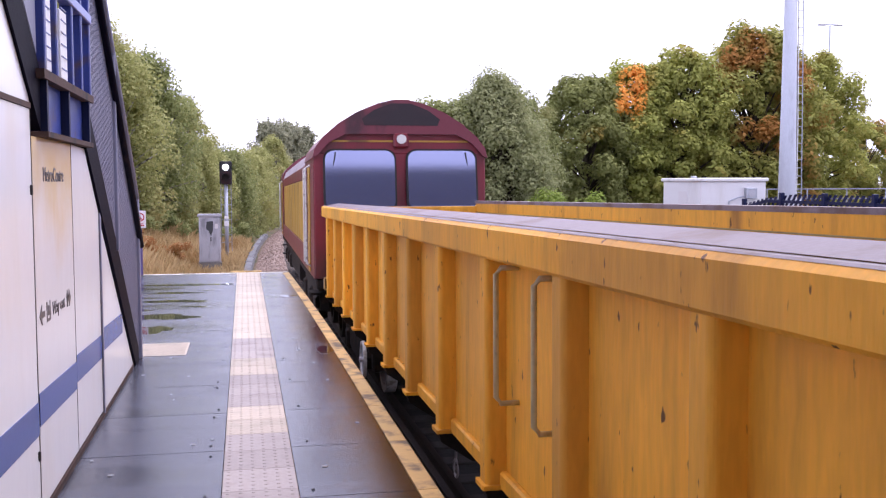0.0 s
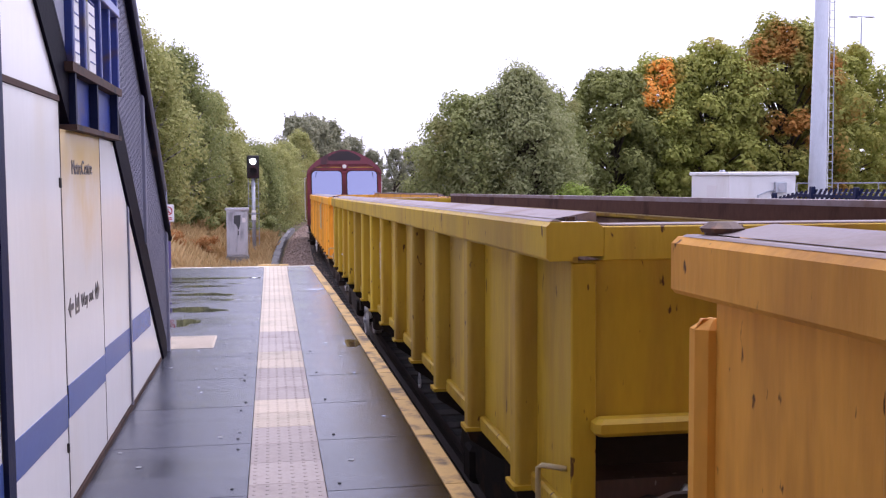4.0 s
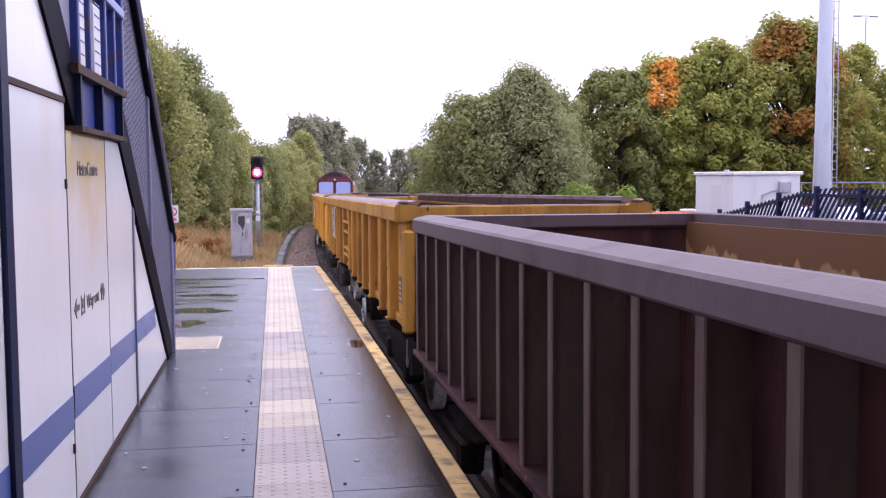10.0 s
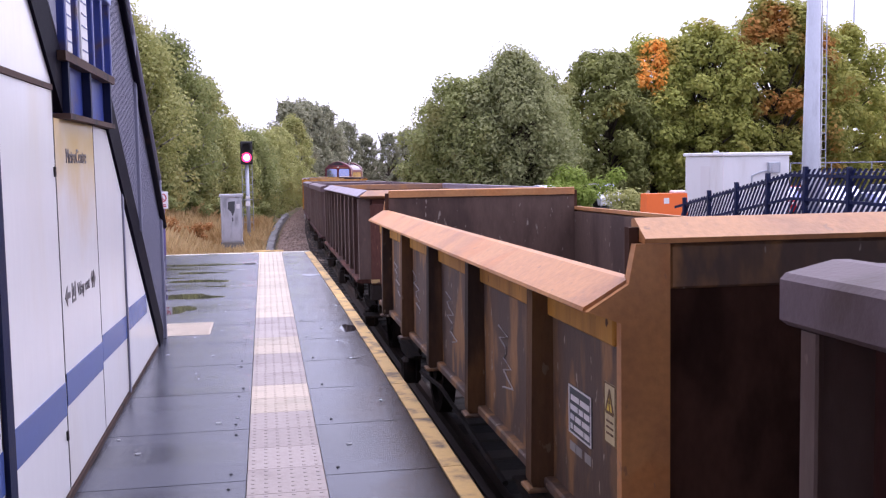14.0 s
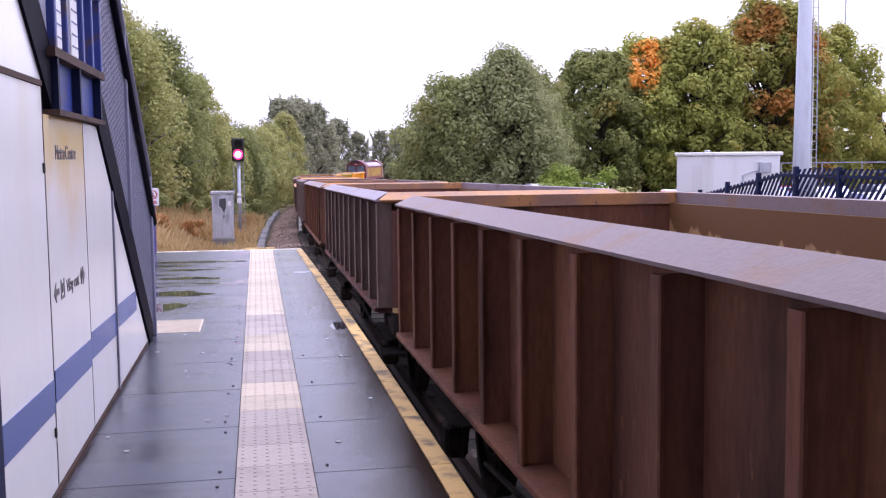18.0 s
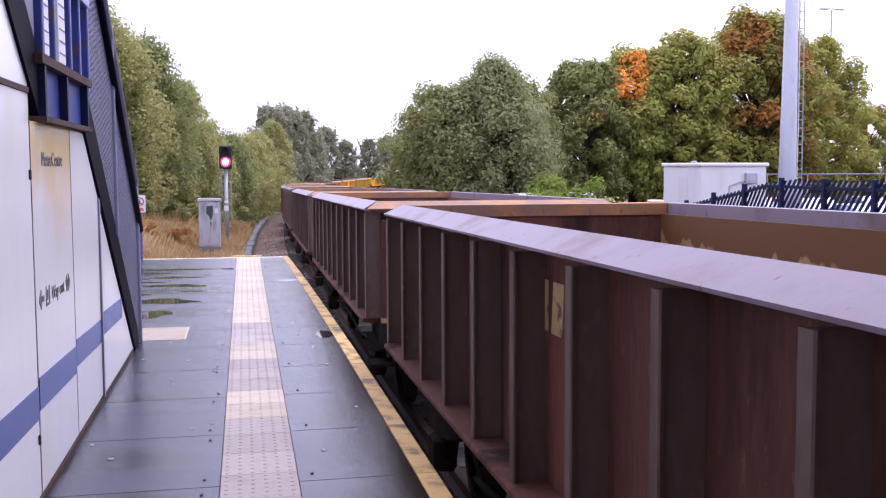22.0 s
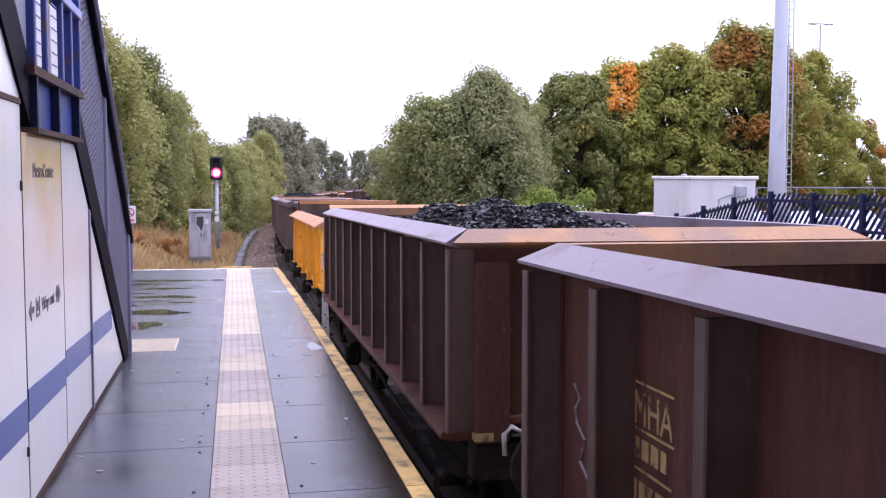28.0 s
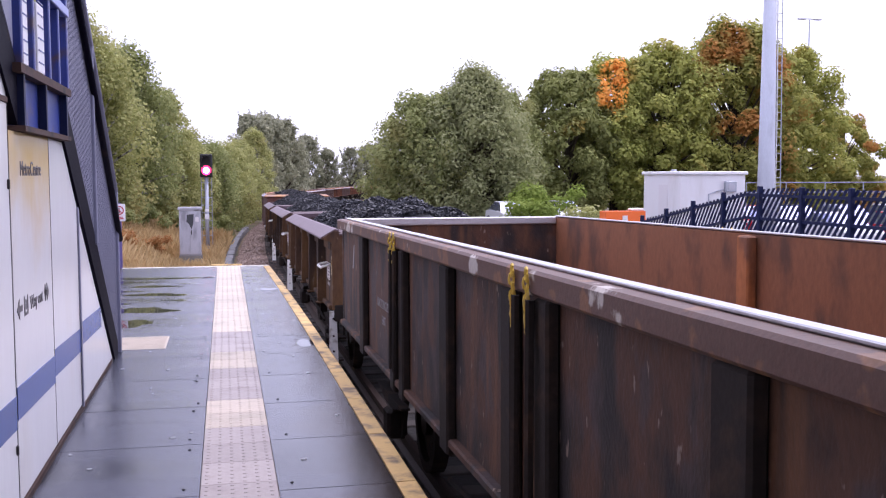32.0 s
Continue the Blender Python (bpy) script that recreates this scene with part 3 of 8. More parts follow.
def stained_top(name, base, color, z0, z1):
    """Enamel with a warm stain that has soaked down from its upper edge."""
    m = base.copy()
    m.name = name
    n, l = m.node_tree.nodes, m.node_tree.links
    b = n["Principled BSDF"]
    old = b.inputs["Base Color"].links[0].from_socket
    co = n.new("ShaderNodeTexCoord")
    sep = n.new("ShaderNodeSeparateXYZ")
    l.new(co.outputs["Object"], sep.inputs["Vector"])
    t = n.new("ShaderNodeTexNoise")
    t.inputs["Scale"].default_value, t.inputs["Detail"].default_value = 2.4, 4
    l.new(co.outputs["Object"], t.inputs["Vector"])
    a = n.new("ShaderNodeMath")
    a.operation = "MULTIPLY_ADD"
    a.inputs[1].default_value = 0.9
    l.new(t.outputs["Fac"], a.inputs[0])
    l.new(sep.outputs["Z"], a.inputs[2])
    r = n.new("ShaderNodeMapRange")
    r.inputs["From Min"].default_value, r.inputs["From Max"].default_value = z0 + 0.45, z1 + 0.45
    r.interpolation_type = "SMOOTHSTEP"
    l.new(a.outputs["Value"], r.inputs["Value"])
    x = n.new("ShaderNodeMix")
    x.data_type = "RGBA"
    l.new(r.outputs["Result"], x.inputs["Factor"])
    l.new(old, x.inputs["A"])
    x.inputs["B"].default_value = (*color, 1)
    l.new(x.outputs["Result"], b.inputs["Base Color"])
    return m


def wet_edge_reflection(m, color, x0, waver):
    """Wet patches spreading from the coping over the slabs, browned to imitate the wagons' reflection."""
    n, l = m.node_tree.nodes, m.node_tree.links
    b = n["Principled BSDF"]
    old = b.inputs["Base Color"].links[0].from_socket
    co = n.new("ShaderNodeTexCoord")
    sep = n.new("ShaderNodeSeparateXYZ")
    l.new(co.outputs["Object"], sep.inputs["Vector"])
    mp = n.new("ShaderNodeMapping")
    mp.inputs["Scale"].default_value = (0.8, 1.0, 1.0)
    l.new(co.outputs["Object"], mp.inputs["Vector"])
    t = n.new("ShaderNodeTexNoise")
    t.inputs["Scale"].default_value, t.inputs["Detail"].default_value = 1.25, 4
    l.new(mp.outputs["Vector"], t.inputs["Vector"])
    a = n.new("ShaderNodeMath")
    a.operation = "MULTIPLY_ADD"
    a.inputs[1].default_value = waver
    l.new(t.outputs["Fac"], a.inputs[0])
    l.new(sep.outputs["X"], a.inputs[2])
    r = n.new("ShaderNodeMapRange")
    r.inputs["From Min"].default_value, r.inputs["From Max"].default_value = x0 + waver / 2, x0 + waver / 2 + 0.22
    r.inputs["To Max"].default_value = 0.85
    r.interpolation_type = "SMOOTHSTEP"
    l.new(a.outputs["Value"], r.inputs["Value"])
    x = n.new("ShaderNodeMix")
    x.data_type = "RGBA"
    l.new(r.outputs["Result"], x.inputs["Factor"])
    l.new(old, x.inputs["A"])
    x.inputs["B"].default_value = (*color, 1)
    l.new(x.outputs["Result"], b.inputs["Base Color"])
    # standing wet in the patches: glossier than the slab round them
    g = n.new("ShaderNodeMix")
    l.new(r.outputs["Result"], g.inputs["Factor"])
    l.new(b.inputs["Roughness"].links[0].from_socket, g.inputs["A"])
    g.inputs["B"].default_value = 0.05
    l.new(g.outputs["Result"], b.inputs["Roughness"])


# the brown paints in the wagons mirrored along the wet edge
wet_edge_reflection(M["platform_wet"], (0.024, 0.015, 0.008), 0.52, 1.2)
M["enamel_stained"] = stained_top("stained_enamel_panel", M["enamel"], (0.76, 0.55, 0.25), 1.15, 1.95)
M["interior"] = tide_material("stained_wagon_interior", (0.42, 0.25, 0.115), (0.15, 0.068, 0.02), 1.95, 0.62)


# ================= mesh helpers =================
class Geo:
    """Collects corners and faces of one mesh."""

    def __init__(self):
        self.v, self.f = [], []

    def add(self, verts, faces):
        k = len(self.v)
        self.v += [tuple(p) for p in verts]
        self.f += [tuple(i + k for i in f) for f in faces]
        return self

    def box(self, x0, x1, y0, y1, z0, z1):
        v = [(x, y, z) for z in (z0, z1) for x, y in ((x0, y0), (x1, y0), (x1, y1), (x0, y1))]
        return self.add(v, [(3, 2, 1, 0), (4, 5, 6, 7), (0, 1, 5, 4), (1, 2, 6, 5), (2, 3, 7, 6), (3, 0, 4, 7)])

    def soft(self, x0, x1, y0, y1, z0, z1, c=0.012):
        """A box whose edges are chamfered."""
        c = min(c, (x1 - x0) / 3, (y1 - y0) / 3, (z1 - z0) / 3)
        v = []
        for z, k in ((z0, 1), (z0 + c, 0), (z1 - c, 0), (z1, 1)):
            a, b, e, g = x0 + c * k, x1 - c * k, y0 + c * k, y1 - c * k
            v += [(a + c, e, z), (b - c, e, z), (b, e + c, z), (b, g - c, z), (b - c, g, z), (a + c, g, z), (a, g - c, z), (a, e + c, z)]
        f = [tuple(range(7, -1, -1)), tuple(range(24, 32))]
        for r in range(3):
            f += [(r * 8 + i, r * 8 + (i + 1) % 8, r * 8 + 8 + (i + 1) % 8, r * 8 + 8 + i) for i in range(8)]
        return self.add(v, f)

    def prism(self, outline, axis, c0, c1):
        """An outline in the plane across the axis, drawn out along it."""
        def at(p, c):
            return {"x": (c, p[0], p[1]), "y": (p[0], c, p[1]), "z": (p[0], p[1], c)}[axis]
        k = len(outline)
        v = [at(p, c0) for p in outline] + [at(p, c1) for p in outline]
        f = [tuple(range(k)), tuple(range(2 * k - 1, k - 1, -1))]
        f += [(i, i + k, (i + 1) % k + k, (i + 1) % k) for i in range(k)]
        return self.add(v, f)

    def tube(self, path, r, n=8, close=True):
        """A round bar along a path; r may be a number or one for each point."""
        path = [Vector(p) for p in path]
        rr = r if isinstance(r, (list, tuple)) else [r] * len(path)
        v = []
        for i, p in enumerate(path):
            d = (path[min(i + 1, len(path) - 1)] - path[max(i - 1, 0)]).normalized()
            s = d.cross(Vector((0, 0, 1)) if abs(d.z) < 0.9 else Vector((0, 1, 0))).normalized()
            t = d.cross(s)
            v += [p + (s * math.cos(a) + t * math.sin(a)) * rr[i] for a in (2 * math.pi * j / n for j in range(n))]
        f = [(i * n + j, i * n + (j + 1) % n, (i + 1) * n + (j + 1) % n, (i + 1) * n + j) for i in range(len(path) - 1) for j in range(n)]
        if close:
            f += [tuple(range(n - 1, -1, -1)), tuple(range((len(path) - 1) * n, len(path) * n))]
        return self.add(v, f)

    def cyl(self, centre, axis, r, half, n=20):
        d = {"x": (1, 0, 0), "y": (0, 1, 0), "z": (0, 0, 1)}[axis]
        c = Vector(centre)
        return self.tube([c - Vector(d) * half, c + Vector(d) * half], r, n)

    def ring(self, centre, r0, r1, x0, x1, n=24):
        """A ring round the x axis."""
        cx, cy, cz = centre
        v = []
        for x, r in ((x0, r0), (x0, r1), (x1, r1), (x1, r0)):
            v += [(cx + x, cy + r * math.cos(2 * math.pi * j / n), cz + r * math.sin(2 * math.pi * j / n)) for j in range(n)]
        f = [(k * n + j, k * n + (j + 1) % n, ((k + 1) % 4) * n + (j + 1) % n, ((k + 1) % 4) * n + j) for k in range(4) for j in range(n)]
        return self.add(v, f)

    def mesh(self, name, mat, smooth=False):
        me = bpy.data.meshes.new(name)
        me.from_pydata(self.v, [], self.f)
        bm = bmesh.new()
        bm.from_mesh(me)
        bmesh.ops.recalc_face_normals(bm, faces=bm.faces)
        bm.to_mesh(me)
        bm.free()
        me.materials.append(mat)
        if smooth:
            me.shade_smooth()
        return me


def part(name, geo, mat, parent, label="", smooth=False, at=None):
    """One mesh object under a thing or a part."""
    data = geo if isinstance(geo, bpy.types.Mesh) else geo.mesh(name, mat, smooth)
    ob = new(name, data)
    ob.parent = parent
    if at is not None:
        ob.matrix_basis = at
    return tagged(ob, label)


def thing(name, label, category, group="", kind="", at=None):
    ob = new(name)
    if at is not None:
        ob.matrix_basis = at
    return tagged(ob, label, category, group, kind)


def lettering(name, text, size, mat, parent, m, depth=0.002, align="LEFT"):
    cu = bpy.data.curves.new(name, "FONT")
    cu.body, cu.size, cu.extrude, cu.align_x = text, size, depth, align
    tmp = bpy.data.objects.new(name, cu)
    scene.collection.objects.link(tmp)
    me = bpy.data.meshes.new_from_object(tmp.evaluated_get(bpy.context.evaluated_depsgraph_get()))
    bpy.data.objects.remove(tmp)
    me.materials.clear()
    me.materials.append(mat)
    ob = new(name, me)
    ob.parent = parent
    ob.matrix_basis = m
    return ob


# ================= the line: curve and fall =================
def line_x(y):
    u = max(y - 8, 0)
    return 2.55 + 0.000235 * u * u + 2.91e-6 * u ** 3


def line_z(y):
    g = max(y, -45)
    if g > 110:
        g = 110 + 18 * (1 - math.exp(-(g - 110) / 18))
    return -0.895 - 0.0142 * g


def on_line(y, side=0.0, up=0.0):
    """A point beside the track: to the right of its centre line by side, above the rails by up."""
    dx = (line_x(y + 0.5) - line_x(y - 0.5))
    n = math.hypot(dx, 1)
    return Vector((line_x(y) + side / n, y - side * dx / n, line_z(y) + up))


def head_of_train(t):
    """Where the head of the first wagon is, along the line."""
    u = t / 16 - 1
    return 126.9776 + 140.1239 * u + 25.8946 * u ** 2 - 3.019 * u ** 3 - 0.0688 * u ** 4 + 0.2302 * u ** 5


def seat(y0, y1):
    """The pose of a vehicle that stands on the line from y0 (rear pivot) to y1 (front pivot)."""
    a, b = on_line(y0), on_line(y1)
    f = (b - a).normalized()
    r = f.cross(Vector((0, 0, 1))).normalized()
    u = r.cross(f)
    return Matrix.Translation((a + b) / 2) @ Matrix((r, f, u)).transposed().to_4x4()


# ================= ground and track =================
def bank(x, y):
    """Height of the grassy bank that rises on the side of the birches."""
    a = min(max((-0.9 - x) / 4.5, 0), 1)
    b = min(max((y - 19) / 18, 0), 1)
    return 1.65 * a * a * (3 - 2 * a) * b * b * (3 - 2 * b)


def ground_z(x, y):
    base = line_z(y) - 0.42
    right = min(max((x - line_x(y) - 7.5) / 5.0, 0), 1)
    z = base * (1 - right) + (-1.22 - 0.006 * max(y, 0) * (y < 160) - 0.96 * (y >= 160)) * right
    left = min(max((-0.6 - x) / 3.0, 0), 1)
    z += left * (0.12 + 0.10 * math.sin(x * 0.9 + y * 0.23) + 0.06 * math.sin(y * 0.7))
    return z + bank(x, y)


def build_ground():
    xs = [-2200, -900, -400, -200, -120] + [-80 + 4 * i for i in range(15)] + [-22 + i for i in range(70)] + [50, 56, 64, 74, 90, 120, 200, 400, 900, 2200]
    ys = [-2200, -900, -400, -200, -100] + [-60 + 6 * i for i in range(10)] + [1.5 * i for i in range(90)] + [136 + 5 * i for i in range(30)] + [300, 400, 700, 1200, 2200]
    g = Geo()
    g.v = [(x, y, ground_z(x, y)) for y in ys for x in xs]
    n = len(xs)
    g.f = [(j * n + i, j * n + i + 1, (j + 1) * n + i + 1, (j + 1) * n + i) for j in range(len(ys) - 1) for i in range(n - 1)]
    tagged(new("ground", g.mesh("ground", M["soil"], True)), "rough ground of dry grass and soil beside the line", "ground", kind="structure")


def ribbon(profile, y0, y1, step, side=0.0):
    """A cross-section (sideways, up) drawn along the line."""
    g = Geo()
    ys = [y0 + step * i for i in range(int((y1 - y0) / step) + 1)]
    k = len(profile)
    for y in ys:
        g.v += [tuple(on_line(y, side + a, b)) for a, b in profile]
    g.f = [(j * k + i, j * k + (i + 1) % k, (j + 1) * k + (i + 1) % k, (j + 1) * k + i) for j in range(len(ys) - 1) for i in range(k)]
    g.f += [tuple(range(k)), tuple(range((len(ys) - 1) * k + k - 1, (len(ys) - 1) * k - 1, -1))]
    return g


def build_track():
    bed = ribbon([(-2.55, -0.45), (-1.75, -0.19), (5.0, -0.19), (5.8, -0.45), (5.8, -0.7), (-2.55, -0.7)], -120, 300, 2.0)
    tagged(new("ballast_bed", bed.mesh("ballast_bed", M["ballast"])), "brown stone ballast bed under the railway tracks", "ballast", kind="structure")
    # dark strip laid over the bed to paint in the train's shade
    shade_strip = ribbon([(-1.15, -0.6), (-1.15, -0.186), (1.5, -0.186), (1.5, -0.6)], -60, 60, 2.0)
    tagged(new("oily_ballast", shade_strip.mesh("oily_ballast", M["oily_ballast"])), "ballast strip darkened to imitate the shade under the train", "ballast", kind="structure")
    # loose stones on the shoulder that the platform's end lays open
    rnd = random.Random(5)
    g = Geo()
    for _ in range(7000):
        y = 18.5 + 70 * rnd.random() ** 1.5
        a = rnd.uniform(-2.5, -0.95)
        p = on_line(y, a, -0.2 - max(0, (-1.75 - a)) * 0.32)
        r = rnd.uniform(0.025, 0.06)
        q = Euler((rnd.random() * 6, rnd.random() * 6, rnd.random() * 6)).to_matrix()
        pts = [Vector(c) * r * rnd.uniform(0.7, 1.2) for c in ((1, 0, 0), (-1, 0, 0), (0, 1, 0), (0, -1, 0), (0, 0, 1), (0, 0, -1))]
        g.add([p + q @ c for c in pts], [(0, 2, 4), (2, 1, 4), (1, 3, 4), (3, 0, 4), (2, 0, 5), (1, 2, 5), (3, 1, 5), (0, 3, 5)])
    tagged(new("ballast_stones", g.mesh("ballast_stones", M["ballast"])), "loose brown ballast stones on the track shoulder", "ballast", kind="stuff")
    rail_profile = [(-0.07, -0.16), (-0.07, -0.14), (-0.012, -0.12), (-0.012, -0.04), (-0.036, -0.03), (-0.036, 0.0), (0.036, 0.0), (0.036, -0.03), (0.012, -0.04), (0.012, -0.12), (0.07, -0.14), (0.07, -0.16)]
    for side, name in ((0.0, "railway_track"), (3.4, "second_railway_track")):
        tr = thing(name, "railway track of steel rails on concrete sleepers", "track", kind="structure")
        for s in (-0.7525, 0.7525):
            part("rail", ribbon(rail_profile, -120, 290, 2.0, side + s), M["rail"], tr, smooth=False)
        sl = Geo().soft(-1.25, 1.25, -0.13, 0.13, -0.2, -0.165, 0.02).mesh("sleeper", M["sleeper"])
        for i in range(110):
            y = -6 + 0.65 * i
            a, b = on_line(y, side), on_line(y + 0.1, side)
            part("sleeper", sl, None, tr, at=Matrix.Translation(a) @ pose(0, 0, 0, 0, 0, -math.degrees(math.atan2(b.x - a.x, b.y - a.y))))


def build_trough():
    tr = thing("cable_trough", "grey concrete cable trough with loose lids beside the ballast", "cable trough", kind="structure")
    lid = Geo().soft(-0.13, 0.13, -0.44, 0.44, 0, 0.05, 0.012).mesh("lid", M["trough"])
    rnd = random.Random(3)
    for i in range(58):
        y = 18.8 + 0.9 * i
        a, b = on_line(y, -2.72), on_line(y + 0.1, -2.72)
        m = Matrix.Translation(a + Vector((0, 0, -0.17))) @ pose(0, 0, 0, rnd.uniform(-3, 3), rnd.uniform(-6, 6), -math.degrees(math.atan2(b.x - a.x, b.y - a.y)) + rnd.uniform(-7, 7))
        part("lid", lid, None, tr, at=m)
    part("channel", ribbon([(-0.15, -0.5), (-0.15, -0.175), (0.15, -0.175), (0.15, -0.5)], 18.5, 72, 1.5, -2.72), M["trough"], tr)


# ================= station platform =================
EDGE = lambda y: 1.02 - 0.0007 * max(y, 0) ** 2 if y < 18.2 else 0.79
FAR_END = 18.05


def build_platform():
    body = Geo().prism([(-6.5, -14), (EDGE(0) - 0.1, -14), (EDGE(0) - 0.1, 0), (EDGE(6) - 0.1, 6), (EDGE(12) - 0.1, 12), (EDGE(18) - 0.1, FAR_END - 0.05), (-6.5, FAR_END - 0.05)], "z", -1.5, -0.06)
    pf = tagged(new("platform", body.mesh("platform", M["concrete"])), "railway platform with a wet dark grey surface", "platform", kind="structure")
    rnd = random.Random(11)
    # paving slabs, in bays of about a metre, left and right of the tactile strip
    bays = [FAR_END - 0.09]
    y = 17.0
    while y > -13:
        bays.append(y)
        y -= 1.0 if y > 5.5 else 1.03
    bays = sorted(bays)
    for y0, y1 in zip(bays, bays[1:]):
        for x0, x1 in ((-6.45, -3.6), (-3.59, -1.72), (-1.715, -0.138), (0.268, None)):
            g = Geo()
            d = 0.004
            if x1 is None:
                e0, e1 = EDGE(y0) - 0.125, EDGE(y1) - 0.125
                g.prism([(x0, y0 + d), (e0, y0 + d), (e1, y1 - d), (x0, y1 - d)], "z", -0.06, 0)
            else:
                g.box(x0, x1, y0 + d, y1 - d, -0.06, 0)
            part("paving_slab", g, M["platform_wet" if x1 is None else "platform"], pf)
        e0, e1 = EDGE(y0), EDGE(y1)
        c = 0.012
        o = []
        cp = Geo()
        for yy, e in ((y0 + 0.004, e0), (y1 - 0.004, e1)):
            o += [(e - 0.12, yy, -0.10), (e - 0.12, yy, 0.003), (e - c, yy, 0.003), (e, yy, -c), (e, yy, -0.10)]
        cp.add(o, [(0, 1, 2, 3, 4), (9, 8, 7, 6, 5)] + [(i, i + 5, (i + 1) % 5 + 5, (i + 1) % 5) for i in range(5)])
        part("edge_coping", cp, M["coping"], pf, "worn yellow edge coping")
    # tactile tiles with six by six blisters
    tile = Geo().soft(-0.199, 0.199, -0.198, 0.198, -0.06, 0.004, 0.003)
    for i in range(6):
        for j in range(6):
            cx, cy = -0.167 + 0.0668 * i, -0.167 + 0.0668 * j
            v = [(cx + r * math.cos(a), cy + r * math.sin(a), z) for r, z in ((0.0125, 0.0041), (0.009, 0.0072)) for a in (math.pi / 3 * k for k in range(6))]
            tile.add(v, [(k, (k + 1) % 6, 6 + (k + 1) % 6, 6 + k) for k in range(6)] + [tuple(range(6, 12))])
    tm = tile.mesh("tactile_tile", M["tactile"])
    tm_grey = tile.mesh("tactile_tile", M["tactile_grey"])
    y = FAR_END - 0.29
    while y > -12:
        part("tactile_tile", tm_grey if (y < 6.5 or 7.0 < y < 8.5 or 9.2 < y < 10.2) else tm, None, pf, "", at=pose(0.065, y, 0, rnd.uniform(-0.15, 0.15), rnd.uniform(-0.15, 0.15), rnd.choice((0, 180))))
        y -= 0.4
    # cream corduroy slab at the stair foot
    cs = Geo().soft(-2.6, -0.555, 9.48, 10.2, -0.05, 0.006, 0.004)
    for i in range(14):
        cs.prism([(9.51 + 0.05 * i, 0.005), (9.515 + 0.05 * i, 0.011), (9.527 + 0.05 * i, 0.011), (9.532 + 0.05 * i, 0.005)], "x", -2.58, -0.57)
    part("corduroy_slab", cs, M["tactile"], pf, "cream ribbed warning slab at the stair foot")
    part("end_line", Geo().soft(-6.4, EDGE(18) - 0.02, FAR_END - 0.085, FAR_END, -0.06, 0.004, 0.004), M["white_line"], pf, "white line along the platform end")
    part("end_board", Geo().soft(-0.25, 0.3, FAR_END + 0.01, FAR_END + 0.08, -0.15, 0.03, 0.01), M["coping"], pf, "yellow board on the platform end")
    gum = Geo().cyl((0, 0, 0.001), "z", 0.016, 0.002, 9).mesh("gum_spot", M["gum"])
    for _ in range(26):
        part("gum_spot", gum, None, pf, at=pose(rnd.choice((rnd.uniform(-0.9, -0.2), rnd.uniform(0.3, 0.85))), rnd.uniform(4.6, 12), 0, 0, 0, rnd.uniform(0, 90)) @ Matrix.Diagonal((rnd.uniform(0.5, 1.2), rnd.uniform(0.5, 1.2), 1, 1)))
    # small studs and litter marks on the slabs
    stud = Geo().cyl((0, 0, 0.002), "z", 0.009, 0.003, 8).mesh("stud", M["joint"])
    for y0 in bays:
        for x in (-0.2, 0.36):
            part("stud", stud, None, pf, at=pose(x + rnd.uniform(-0.03, 0.03), y0 + 0.12, 0))
            if x < 0:
                part("stud", stud, None, pf, at=pose(x + rnd.uniform(-0.03, 0.03), y0 - 0.12, 0))
    # standing water: middle, half length and half width, turn
    for x, y, a, b, turn in ((-0.95, 16.05, 0.95, 0.13, -4), (-1.02, 14.9, 0.36, 0.14, -3), (-0.92, 13.85, 0.46, 0.16, -8), (-1.55, 14.3, 0.5, 0.1, 4), (-0.98, 12.25, 0.42, 0.26, -10),
                             (-1.05, 11.2, 0.26, 0.30, 20), (0.62, 14.2, 0.15, 0.12, 10), (0.79, 9.5, 0.13, 0.2, -6), (-1.7, 12.9, 0.6, 0.12, 3), (-1.5, 15.5, 0.5, 0.1, 0), (-0.5, 15.2, 0.2, 0.05, 0), (-0.62, 13.2, 0.22, 0.07, -6)):
        k = 36
        ph = rnd.uniform(0, 6)
        rim = [(1 + 0.16 * math.sin(3 * t + ph) + 0.10 * math.sin(5 * t - 2 * ph) + 0.05 * math.sin(9 * t + ph)) for t in (2 * math.pi * j / k for j in range(k))]
        g = Geo().add([(a * rim[j] * q * math.cos(2 * math.pi * j / k), b * rim[j] * q * math.sin(2 * math.pi * j / k), z) for q, z in ((1.0, 0.0006), (0.97, 0.0022)) for j in range(k)],
                      [(j, (j + 1) % k, k + (j + 1) % k, k + j) for j in range(k)] + [tuple(range(k, 2 * k))])
        part("puddle", g, M["puddle"], pf, "shallow puddle on the platform", at=pose(x, y, 0, 0, 0, turn))


# ================= footbridge stair and its cladding =================
WALL_X = -0.975


def plane_plate(outline, x0, x1):
    """A plate in the stair's side plane: outline of (along, up)."""
    return Geo().prism(outline, "x", x0, x1)


